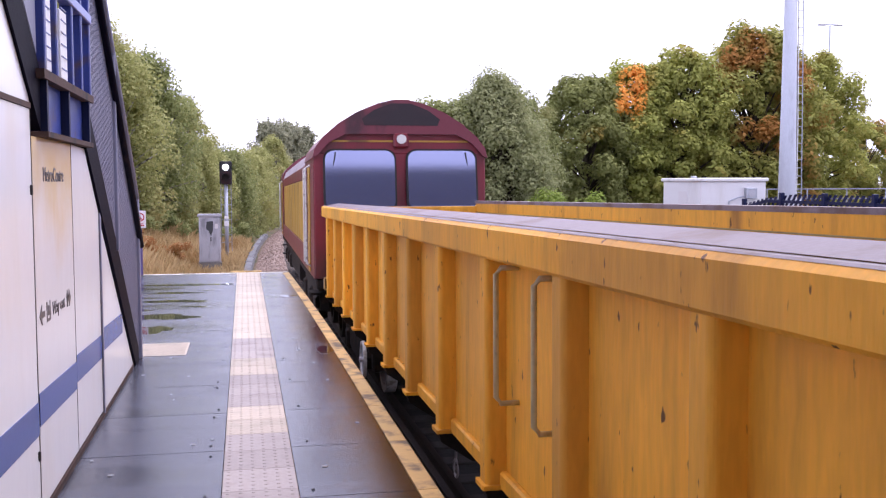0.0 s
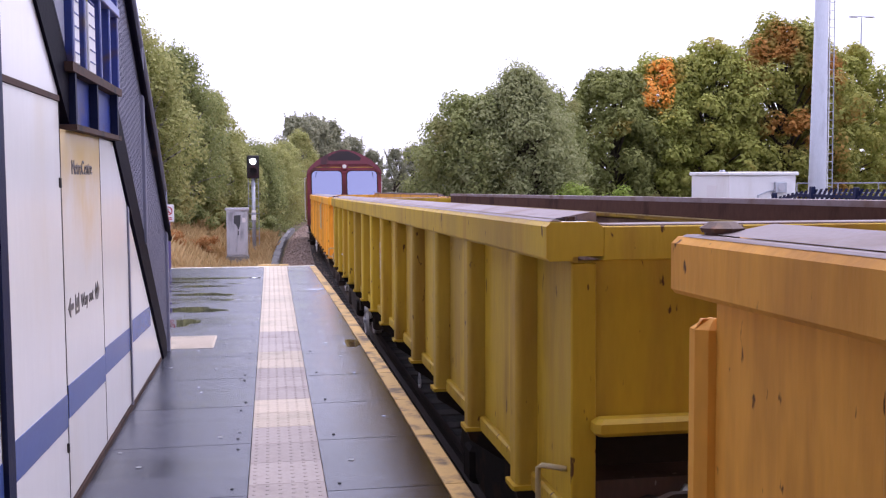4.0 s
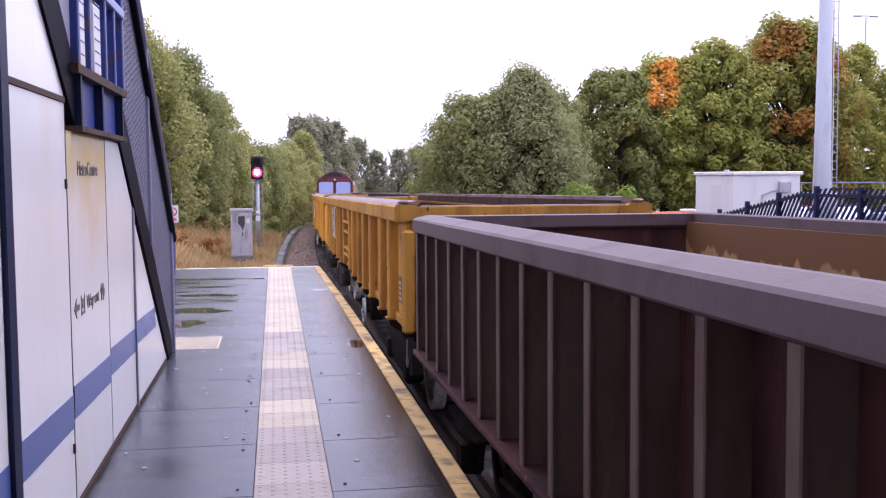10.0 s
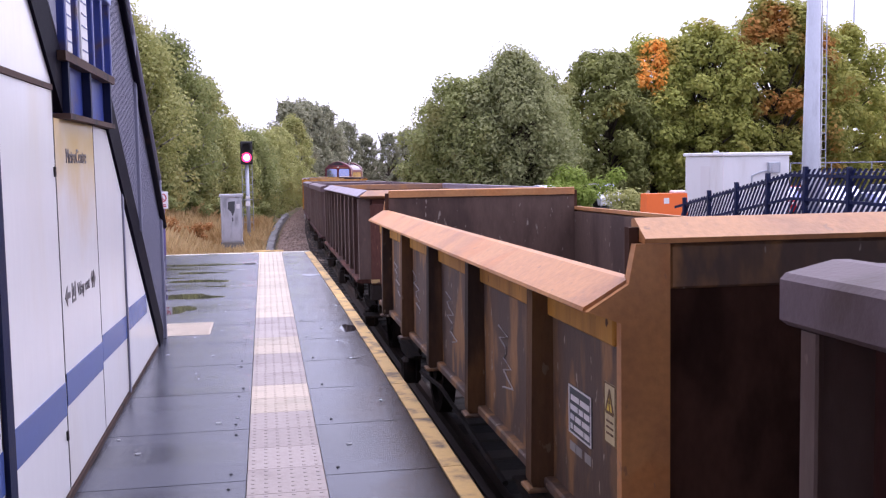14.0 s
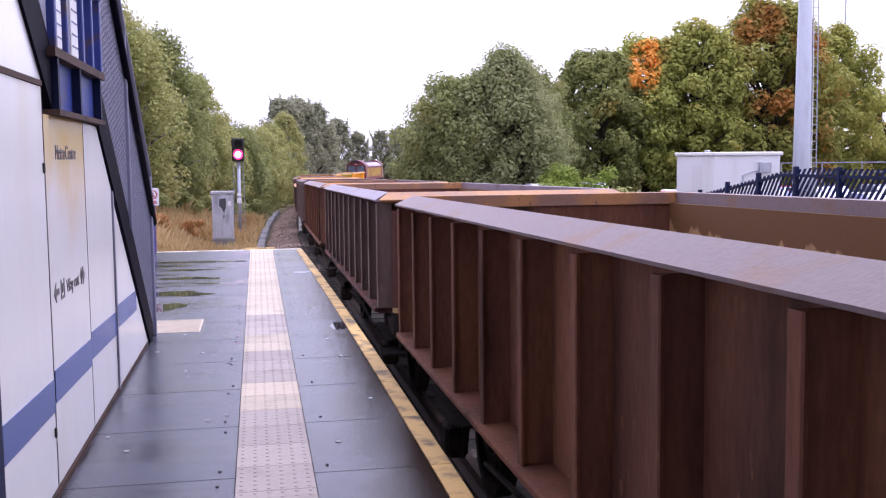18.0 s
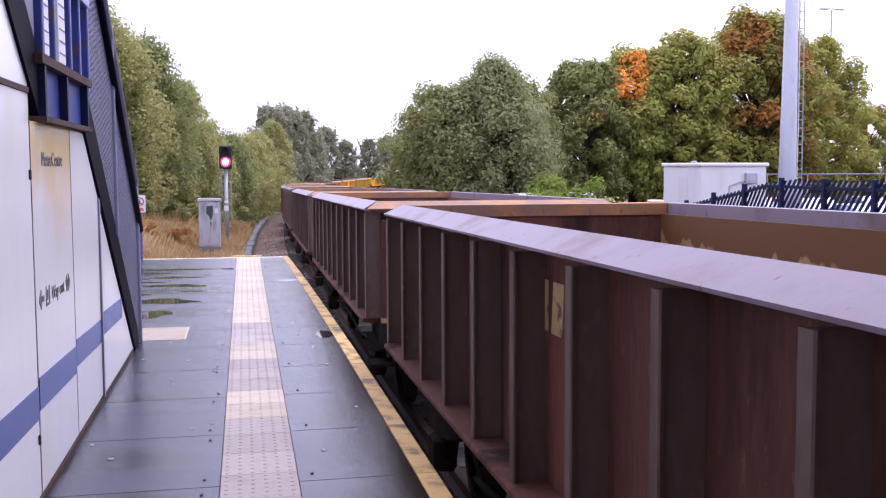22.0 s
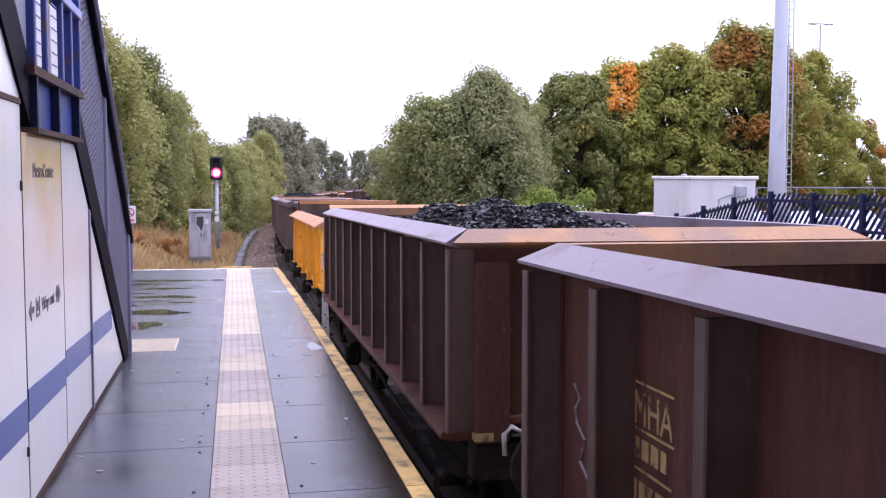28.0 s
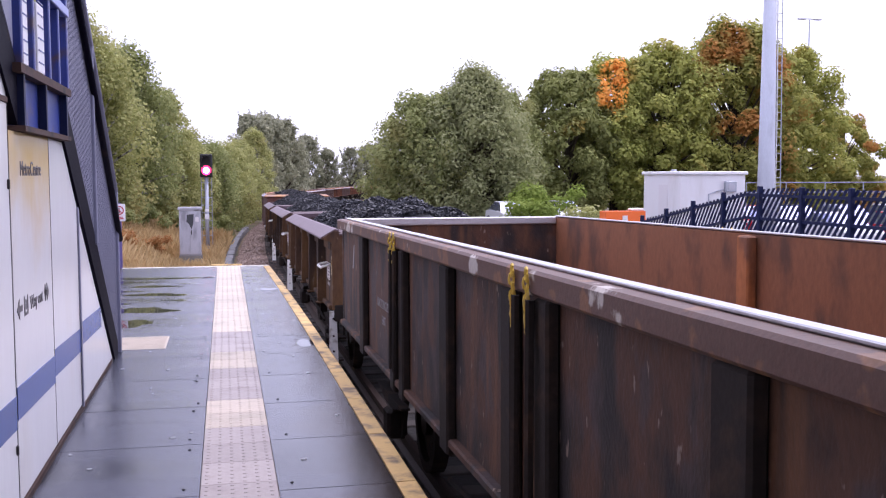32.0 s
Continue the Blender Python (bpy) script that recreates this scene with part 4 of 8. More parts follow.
def cladding_panel(outline, stripe, label, sheet="enamel"):
    ys = [p[0] for p in outline]
    pn = thing("cladding_panel", label, "wall panel", "white panels under the stair")
    part("sheet", plane_plate(outline, WALL_X - 0.03, WALL_X), M[sheet], pn)
    ang = [(p, q) for p, q in zip(outline, outline[1:] + outline[:1])]
    for p, q in ang:
        if abs(p[0] - q[0]) < 0.01 and abs(p[1] - q[1]) > 0.2 and p[0] > 3.5 and p[0] == max(o[0] for o in outline):
            part("edge_seal", Geo().box(WALL_X - 0.028, WALL_X + 0.002, p[0] + 0.0005, p[0] + 0.0055, min(p[1], q[1]), max(p[1], q[1])), M["seal"], pn)
    if not stripe:
        part("bottom_trim", plane_plate([(min(ys), 1.977), (max(ys), 1.977), (max(ys), 2.003), (min(ys), 2.003)], WALL_X - 0.031, WALL_X + 0.008), M["rust_trim"], pn, "rusty joint strip")
    if stripe:
        y0, y1 = stripe
        part("stripe", plane_plate([(y0, 0.455), (y1, 0.42), (y1, 0.58), (y0, 0.615)], WALL_X - 0.002, WALL_X + 0.003), M["blue_stripe"], pn, "blue painted band")
    return pn


def build_stair():
    p1 = cladding_panel([(3.86, 0.05), (4.905, 0.05), (4.905, 1.975), (3.86, 1.975)], (3.86, 4.905), "white enamel cladding panel with a blue band, under the stair")
    part("lock", Geo().soft(WALL_X, WALL_X + 0.012, 4.865, 4.88, 1.57, 1.62, 0.004), M["seal"], p1, "dark lock plate")
    part("lock", Geo().soft(WALL_X, WALL_X + 0.012, 4.865, 4.88, 0.30, 0.35, 0.004), M["seal"], p1, "dark lock plate")
    cladding_panel([(3.86, 2.005), (4.90, 2.005), (4.90, 2.03), (3.86, 2.83)], None, "white enamel panel cut to the slope of the upper flight")
    p2 = cladding_panel([(4.93, 0.05), (6.0, 0.05), (6.0, 1.85), (4.93, 1.85)], (4.93, 6.0), "stained white enamel panel with station lettering and a blue band", "enamel_stained")
    flip = Matrix(((0, 0, 1, 0), (1, 0, 0, 0), (0, 1, 0, 0), (0, 0, 0, 1)))
    lettering("station_lettering", "MetroCentre", 0.105, M["ink"], p2, Matrix.Translation((WALL_X + 0.001, 5.17, 1.635)) @ flip)
    lettering("direction_lettering", "Way out", 0.10, M["ink"], p2, Matrix.Translation((WALL_X + 0.001, 5.32, 0.945)) @ flip)
    for y, d in ((4.99, 1), (5.87, -1)):
        ar = Geo()
        ar.prism([(y, 0.98), (y + 0.06 * d, 1.03), (y + 0.06 * d, 0.995), (y + 0.13 * d, 0.995), (y + 0.13 * d, 0.965), (y + 0.06 * d, 0.965), (y + 0.06 * d, 0.93)], "x", WALL_X - 0.001, WALL_X + 0.003)
        part("arrow", ar, M["ink"], p2)
    ar = Geo().prism([(5.76, 1.03), (5.72, 0.985), (5.75, 0.985), (5.75, 0.935), (5.77, 0.935), (5.77, 0.985), (5.80, 0.985)], "x", WALL_X - 0.001, WALL_X + 0.003)
    part("arrow", ar, M["ink"], p2)
    li = Geo().box(WALL_X - 0.001, WALL_X + 0.002, 5.17, 5.19, 0.93, 1.03).box(WALL_X - 0.001, WALL_X + 0.002, 5.25, 5.27, 0.93, 1.03).box(WALL_X - 0.001, WALL_X + 0.002, 5.191, 5.249, 0.93, 0.945).box(WALL_X - 0.001, WALL_X + 0.002, 5.205, 5.235, 0.96, 1.01)
    part("lift_mark", li, M["ink"], p2)
    p3 = cladding_panel([(6.006, 0.05), (7.04, 0.05), (7.04, 1.43), (6.5, 1.84), (6.006, 1.85)], (6.006, 7.04), "white enamel panel with a sloping top beside the lower flight")
    p4 = cladding_panel([(7.085, 0.03), (8.93, 0.03), (7.085, 1.37)], (7.085, 8.2), "triangular white enamel panel at the foot of the stair")
    for y0, y1 in ((-2.2, -1.1), (-1.09, 0.0), (0.01, 1.1), (1.11, 2.2), (2.21, 3.74)):
        cladding_panel([(y0, 0.05), (y1, 0.05), (y1, 1.975), (y0, 1.975)], (y0, y1), "white enamel cladding panel with a blue band")
        cladding_panel([(y0, 2.005), (y1, 2.005), (y1, min(4.5, 5.84 - 0.78 * y1)), (y0, min(4.5, 5.84 - 0.78 * y0))], None, "white enamel panel cut to the slope of the upper flight")
    sk = thing("panel_frame", "dark steel frame and kick strip behind the white panels", "frame", kind="structure")
    part("backing", plane_plate([(-2.2, 0.0), (8.9, 0.0), (7.0, 1.36), (6.45, 1.78), (4.9, 1.8), (1.6, 4.45), (-2.2, 4.45)], WALL_X - 0.10, WALL_X - 0.032), M["seal"], sk)
    part("kick_strip", plane_plate([(-2.2, 0.0), (8.9, 0.0), (8.9, 0.035), (-2.2, 0.035)], WALL_X - 0.031, WALL_X + 0.006), M["rust_trim"], sk)
    part("joint_cover", plane_plate([(7.043, 0.03), (7.083, 0.03), (7.083, 1.39), (7.043, 1.42)], WALL_X - 0.031, WALL_X + 0.012), M["mesh_steel"], sk)
    part("door_jamb", plane_plate([(3.75, 0.0), (3.85, 0.0), (3.85, 2.85), (3.75, 2.9)], WALL_X - 0.031, WALL_X + 0.02), M["navy"], sk)

    st = thing("footbridge_stair", "blue and black steel stair to a footbridge with mesh sides", "stair", kind="structure")
    for x in (WALL_X - 0.03, -2.66):
        part("stringer", plane_plate([(9.02, 0.0), (9.26, 0.0), (9.26, 0.13), (6.56, 2.16), (6.49, 1.86)], x, x + 0.045), M["black_steel"], st)
        part("stringer", plane_plate([(5.08, 1.88), (5.10, 2.18), (1.9, 4.68), (1.65, 4.56)], x, x + 0.045), M["black_steel"], st)
        part("landing_beam", plane_plate([(5.09, 1.88), (6.50, 1.86), (6.56, 2.13), (5.09, 2.13)], x - 0.01, x + 0.03), M["blue"], st)
        part("beam_flange", plane_plate([(5.0, 2.13), (6.58, 2.13), (6.58, 2.175), (5.0, 2.175)], x - 0.03, x + 0.085), M["rust_trim"], st)
        part("beam_flange", plane_plate([(5.06, 1.85), (6.52, 1.85), (6.52, 1.878), (5.06, 1.878)], x - 0.03, x + 0.085), M["rust_trim"], st)
        for y in (5.1, 5.72, 6.44):
            part("stiffener", Geo().box(x + 0.03, x + 0.075, y, y + 0.04, 1.88, 2.13), M["navy"], st)
    # landing side screen: blue posts and rails in front of white perforated strips
    for y in (5.08, 5.40, 5.88, 6.2, 6.52):
        part("screen_post", Geo().soft(WALL_X - 0.02, WALL_X + 0.045, y, y + 0.05, 2.175, 3.5, 0.006), M["blue"], st)
    for z in (2.62, 3.1):
        part("screen_rail", Geo().soft(WALL_X - 0.015, WALL_X + 0.055, 5.62, 6.57, z, z + 0.06, 0.006), M["pale_blue"], st, "pale blue rail")
    for y in (5.13, 5.60):
        ws = part("white_strip", Geo().soft(WALL_X + 0.012, WALL_X + 0.03, y, y + 0.2, 2.19, 2.56 if y > 5.5 else 3.4, 0.004), M["white_board"], st, "white perforated strip")
        for k in range(6 if y > 5.5 else 18):
            part("strip_slot", Geo().box(WALL_X + 0.028, WALL_X + 0.033, y + 0.02, y + 0.18, 2.24 + 0.065 * k, 2.247 + 0.065 * k), M["blue"], ws)
    part("back_screen", Geo().soft(-2.62, -2.58, 5.1, 6.56, 2.2, 3.5, 0.006), M["blue"], st)
    part("landing_plate", Geo().soft(-2.6, WALL_X - 0.04, 5.05, 6.52, 2.1, 2.17, 0.01), M["navy"], st)
    # mesh side of the lower flight
    for x in (WALL_X + 0.005, -2.62):
        def low(y):
            return 0.13 + (9.26 - y) * 0.752

        g = Geo()
        y = 6.62
        while y < 9.36:
            g.box(x - 0.004, x + 0.004, y, y + 0.012, low(y), low(y) + 1.43)
            y += 0.042
        z = 0.2
        for k in range(33):
            off = 0.03 + 0.043 * k
            g.add([(x + dx, yy, low(yy) + off + dz) for yy in (6.62, 9.36) for dx, dz in ((-0.005, 0), (0.005, 0), (0.005, 0.012), (-0.005, 0.012))],
                  [(0, 1, 5, 4), (1, 2, 6, 5), (2, 3, 7, 6), (3, 0, 4, 7)])
        tagged(part("mesh_infill", g, M["mesh_steel"], st), "grey woven wire mesh", kind="stuff")
        part("top_rail", Geo().tube([(x + 0.01, 6.6, low(6.6) + 1.45), (x + 0.01, 9.38, low(9.38) + 1.45)], 0.025, 8), M["mesh_steel"], st, smooth=True)
        part("hand_rail", Geo().tube([(x + 0.03, 6.6, low(6.6) + 1.09), (x + 0.03, 9.5, low(9.5) + 1.09)], 0.026, 8), M["black_steel"], st, smooth=True)
        part("end_post", Geo().soft(x - 0.03, x + 0.03, 9.36, 9.42, 0.0, low(9.4) + 1.46, 0.006), M["mesh_steel"], st)
        part("mid_post", Geo().soft(x - 0.02, x + 0.03, 7.86, 7.9, low(7.88) - 0.06, low(7.88) + 1.45, 0.006), M["mesh_steel"], st)
        part("top_post", Geo().soft(x - 0.03, x + 0.03, 6.57, 6.62, 2.1, 3.6, 0.006), M["mesh_steel"], st)
        part("mesh_infill", Geo().prism([(5.05, 2.25), (5.05, 3.5), (2.0, 5.9), (2.0, 4.7)], "x", x - 0.006, x + 0.006), M["mesh_steel"], st)
    for i in range(12):
        y, z = 9.12 - 0.223 * i, 0.17 * (i + 1)
        part("tread", Geo().soft(-2.58, WALL_X - 0.04, y - 0.25, y + 0.02, z - 0.04, z, 0.006), M["concrete"], st)
    for i in range(14):
        y, z = 5.0 - 0.223 * i, 2.17 + 0.17 * (i + 1)
        part("tread", Geo().soft(-2.58, WALL_X - 0.04, y - 0.25, y + 0.02, z - 0.04, z, 0.006), M["concrete"], st)
    # bridge follows from the stair; unseen depth, sides and roof added to block skylight
    part("bridge_deck", Geo().soft(-2.6, 14.0, -9.0, 1.9, 4.5, 4.66, 0.02), M["navy"], st)
    for y in (-9.06, 1.86):
        part("bridge_side", Geo().soft(-2.6 if y < 0 else WALL_X + 0.05, 14.0, y, y + 0.06, 4.5, 7.1, 0.01), M["navy"], st)
    part("bridge_roof", Geo().soft(-2.6, 14.0, -9.15, 2.05, 7.1, 7.2, 0.02), M["mesh_steel"], st)
    for x in (-2.55, WALL_X - 0.15):
        for y in (0.0, 1.7):
            part("column", Geo().soft(x - 0.07, x + 0.07, y, y + 0.14, 0.0, 4.5, 0.01), M["navy"], st)


def build_trespass_sign():
    s = thing("warning_sign", "white sign with red ring on a purple post", "sign", at=pose(0.055, 0, 0.01))
    part("post", Geo().soft(-1.86, -1.80, 17.8, 17.86, 0.0, 1.14, 0.008), M["purple_post"], s, "purple post")
    part("face", Geo().soft(-1.93, -1.73, 17.782, 17.798, 0.83, 1.13, 0.006), M["sign_white"], s)
    ring = Geo()
    n = 28
    for y in (17.779, 17.782):
        for r in (0.060, 0.078):
            ring.v += [(-1.83 + r * math.cos(2 * math.pi * j / n), y, 1.02 + r * math.sin(2 * math.pi * j / n)) for j in range(n)]
    order = (0, 1, 3, 2)
    for k in range(4):
        a, b = order[k] * n, order[(k + 1) % 4] * n
        ring.f += [(a + j, a + (j + 1) % n, b + (j + 1) % n, b + j) for j in range(n)]
    part("ring", ring, M["sign_red"], s, "red ring")
    part("bar", Geo().prism([(-1.885, 1.07), (-1.875, 1.08), (-1.775, 0.97), (-1.785, 0.96)], "y", 17.777, 17.782), M["sign_red"], s)
    part("mark", Geo().prism([(-1.845, 0.975), (-1.815, 0.975), (-1.82, 1.065), (-1.84, 1.065)], "y", 17.7785, 17.782), M["ink"], s)
    part("caption", Geo().box(-1.90, -1.76, 17.7785, 17.782, 0.865, 0.885).box(-1.89, -1.77, 17.7785, 17.782, 0.895, 0.91), M["sign_red"], s)


# ================= rolling stock =================
def wheelset(parent, y, r, white):
    """An axle with two wheels; its origin is the axle."""
    g = Geo().cyl((0, 0, 0), "x", 0.07, 0.72, 10)
    ax = part("wheelset", g, M["underframe"], parent, at=pose(0, y, r))
    for s in (-1, 1):
        w = Geo().ring((s * 0.76, 0, 0), r * 0.80, r, -0.065, 0.065, 28).cyl((s * 0.76, 0, 0), "x", r * 0.28, 0.075, 14)
        part("tyre", w, M["white_paint" if white else "underframe"], ax, "white-painted wheel rim" if white else "", smooth=False)
        d = Geo()
        d.cyl((s * 0.75, 0, 0), "x", r * 0.81, 0.02, 24)
        for k in range(4):
            a = k * math.pi / 2
            d.box(s * 0.75 - 0.03, s * 0.75 + 0.03, r * 0.5 * math.cos(a) - 0.04, r * 0.5 * math.cos(a) + 0.04, r * 0.5 * math.sin(a) - 0.04, r * 0.5 * math.sin(a) + 0.04)
        part("wheel_web", d, M["grey_cabinet" if white else "underframe"], ax)
    ax["radius"] = r
    return ax


def buffers(w, y, sign, z=1.03):
    for x in (-0.86, 0.86):
        part("buffer", Geo().cyl((x, y + sign * 0.16, z), "y", 0.09, 0.17, 12).cyl((x, y + sign * 0.345, z), "y", 0.21, 0.02, 18), M["underframe"], w)
    part("coupling", Geo().soft(-0.06, 0.06, min(y, y + sign * 0.3), max(y, y + sign * 0.3), z - 0.08, z + 0.06, 0.02).tube([(0, y + sign * 0.2, z), (0, y + sign * 0.34, z - 0.25), (0, y + sign * 0.2, z - 0.42)], 0.03, 6), M["underframe"], w)


def brake_hose(w, x, y, white=True):
    part("hose", Geo().tube([(x, y, 1.0), (x, y + 0.02, 1.12), (x + 0.05, y + 0.04, 1.16), (x + 0.12, y + 0.04, 1.12), (x + 0.14, y + 0.03, 0.75)], 0.016, 8), M["white_paint" if white else "underframe"], w, "white brake handrail", smooth=True)


def warning_label(w, x, y, z, wdt=0.16, hgt=0.42, side=-1, flat_y=None, face="sign_pale"):
    """An electric-warning label with a thin triangle, on a side or an end."""
    th = 0.003

    def plate(outline, d0, d1):
        """An outline of (along, up) round the label's middle, from depth d0 to d1."""
        if flat_y is None:
            c0, c1 = sorted((x + side * d0, x + side * d1))
            return Geo().prism([(y + p, z + q) for p, q in outline], "x", c0, c1)
        c0, c1 = sorted((flat_y + side * d0, flat_y + side * d1))
        return Geo().prism([(x + p, z + q) for p, q in outline], "y", c0, c1)

    def bar(p0, p1, q0, q1):
        return [(p0, q0), (p1, q0), (p1, q1), (p0, q1)]

    h, e = wdt / 2, 0.006
    lab = part("warning_label", plate(bar(-h, h, 0, hgt), 0, th), M[face], w, "dull electric warning label" if face == "sign_tan" else "pale electric warning label")
    for o in (bar(-h, h, 0, e), bar(-h, h, hgt - e, hgt), bar(-h, -h + e, e, hgt - e), bar(h - e, h, e, hgt - e)):
        part("border", plate(o, th, th * 1.5), M["brown_ink"], lab)
    b0, b1, k = hgt * 0.52, hgt * 0.90, 0.012
    tri = [(-h * 0.7, b0), (h * 0.7, b0), (0, b1)]
    part("triangle_face", plate(tri, th, th * 1.3), M["sign_tan" if face == "sign_tan" else "sign_yellow"], lab)
    for p, q in zip(tri, tri[1:] + tri[:1]):
        d = Vector((q[0] - p[0], q[1] - p[1])).normalized() * k * 0.5
        part("triangle_edge", plate([(p[0] - d.y, p[1] + d.x), (p[0] + d.y, p[1] - d.x), (q[0] + d.y, q[1] - d.x), (q[0] - d.y, q[1] + d.x)], th * 1.3, th * 1.8), M["brown_ink"], lab)
    m = (b0 + b1) / 2
    part("bolt_mark", plate([(0.008, m + 0.04), (-0.012, m - 0.01), (0.002, m - 0.008), (-0.006, m - 0.05), (0.014, m + 0.002), (0.0, m)], th * 1.3, th * 1.8), M["brown_ink"], lab)
    for q in (0.36, 0.26, 0.16):
        part("caption_line", plate(bar(-h * 0.62, h * 0.62, hgt * q, hgt * q + 0.008), th, th * 1.5), M["brown_ink"], lab)


def data_panel(w, x, y, z, wdt, hgt, ink, back, rows=4, side=-1, label="dark data panel with unreadable lines"):
    """A painted data panel: a ground and plain bars for its unreadable lines."""
    x0, x1 = sorted((x, x + side * 0.004))
    pn = part("data_panel", Geo().box(x0, x1, y - wdt / 2, y + wdt / 2, z, z + hgt), back, w, label)
    rnd = random.Random(int(1000 * (abs(y) + z)))
    xa, xb = sorted((x + side * 0.004, x + side * 0.007))
    for k in range(rows):
        zz = z + hgt * (0.1 + 0.8 * k / rows)
        a = -wdt * 0.42
        while a < wdt * 0.34:
            b = min(a + rnd.uniform(0.12, 0.45) * wdt, wdt * 0.42)
            part("writing_bar", Geo().box(xa, xb, y + a, y + b, zz, zz + hgt * 0.45 / rows), ink, pn)
            a = b + 0.06 * wdt
    return pn


def class_panel(w, x, y, z, wdt, hgt):
    """A black class plate with white rules, its class letters, and bars for what cannot be given."""
    pn = part("class_panel", Geo().box(x - 0.004, x, y - wdt / 2, y + wdt / 2, z, z + hgt), M["plate_grey"], w, "black class panel with white rules")
    for q in (0.95, 0.56, 0.36, 0.06):
        part("rule", Geo().box(x - 0.006, x - 0.004, y - wdt * 0.48, y + wdt * 0.48, z + hgt * q, z + hgt * q + 0.012), M["sign_white"], pn)
    side_text(pn, "JNA", 0.13, M["sign_white"], x - 0.0045, y + wdt * 0.28, z + hgt * 0.66)
    for q, tall, bars in ((0.42, 0.045, ((0.46, 0.2), (0.12, -0.02), (-0.08, -0.44))), (0.12, 0.08, ((0.42, 0.14), (0.06, -0.08), (-0.12, -0.26), (-0.3, -0.44)))):
        for a, b in bars:
            part("writing_bar", Geo().box(x - 0.006, x - 0.004, y + wdt * b, y + wdt * a, z + hgt * q, z + hgt * q + tall), M["sign_white"], pn)


SIDE_TEXT = Matrix(((0, 0, -1, 0), (-1, 0, 0, 0), (0, 1, 0, 0), (0, 0, 0, 1)))


def side_text(w, text, size, mat, x, y, z):
    """Letters on the side that faces the platform; y is where the first letter starts (they run towards the rear)."""
    return lettering("stencilled_letters", text, size, mat, w, Matrix.Translation((x, y, z)) @ SIDE_TEXT @ Matrix.Diagonal((0.85, 1, 1, 1)))


def bogie(w, y, white):
    bg = part("bogie", Geo().soft(-0.9, 0.9, y - 0.25, y + 0.25, 0.62, 0.86, 0.03), M["underframe"], w)
    for x in (-1.02, 1.02):
        g = Geo().prism([(y - 1.35, 0.48), (y - 1.25, 0.70), (y - 0.5, 0.78), (y - 0.3, 0.88), (y + 0.3, 0.88), (y + 0.5, 0.78), (y + 1.25, 0.70), (y + 1.35, 0.48), (y + 1.0, 0.42), (y + 0.4, 0.34), (y - 0.4, 0.34), (y - 1.0, 0.42)], "x", x - 0.06, x + 0.06)
        part("side_frame", g, M["underframe"], bg)
        for d in (-0.9, 0.9):
            part("axle_box", Geo().soft(x - 0.1, x + 0.1, y + d - 0.14, y + d + 0.14, 0.32, 0.6, 0.03), M["underframe"], bg)
        for d in (-0.14, 0.0, 0.14):
            part("spring", Geo().tube([(x + 0.05 * math.cos(k * 1.2), y + d + 0.05 * math.sin(k * 1.2), 0.40 + k * 0.011) for k in range(32)], 0.014, 5), M["underframe"], bg)
    for d in (-0.9, 0.9):
        wheelset(w, y + d, 0.46, white)


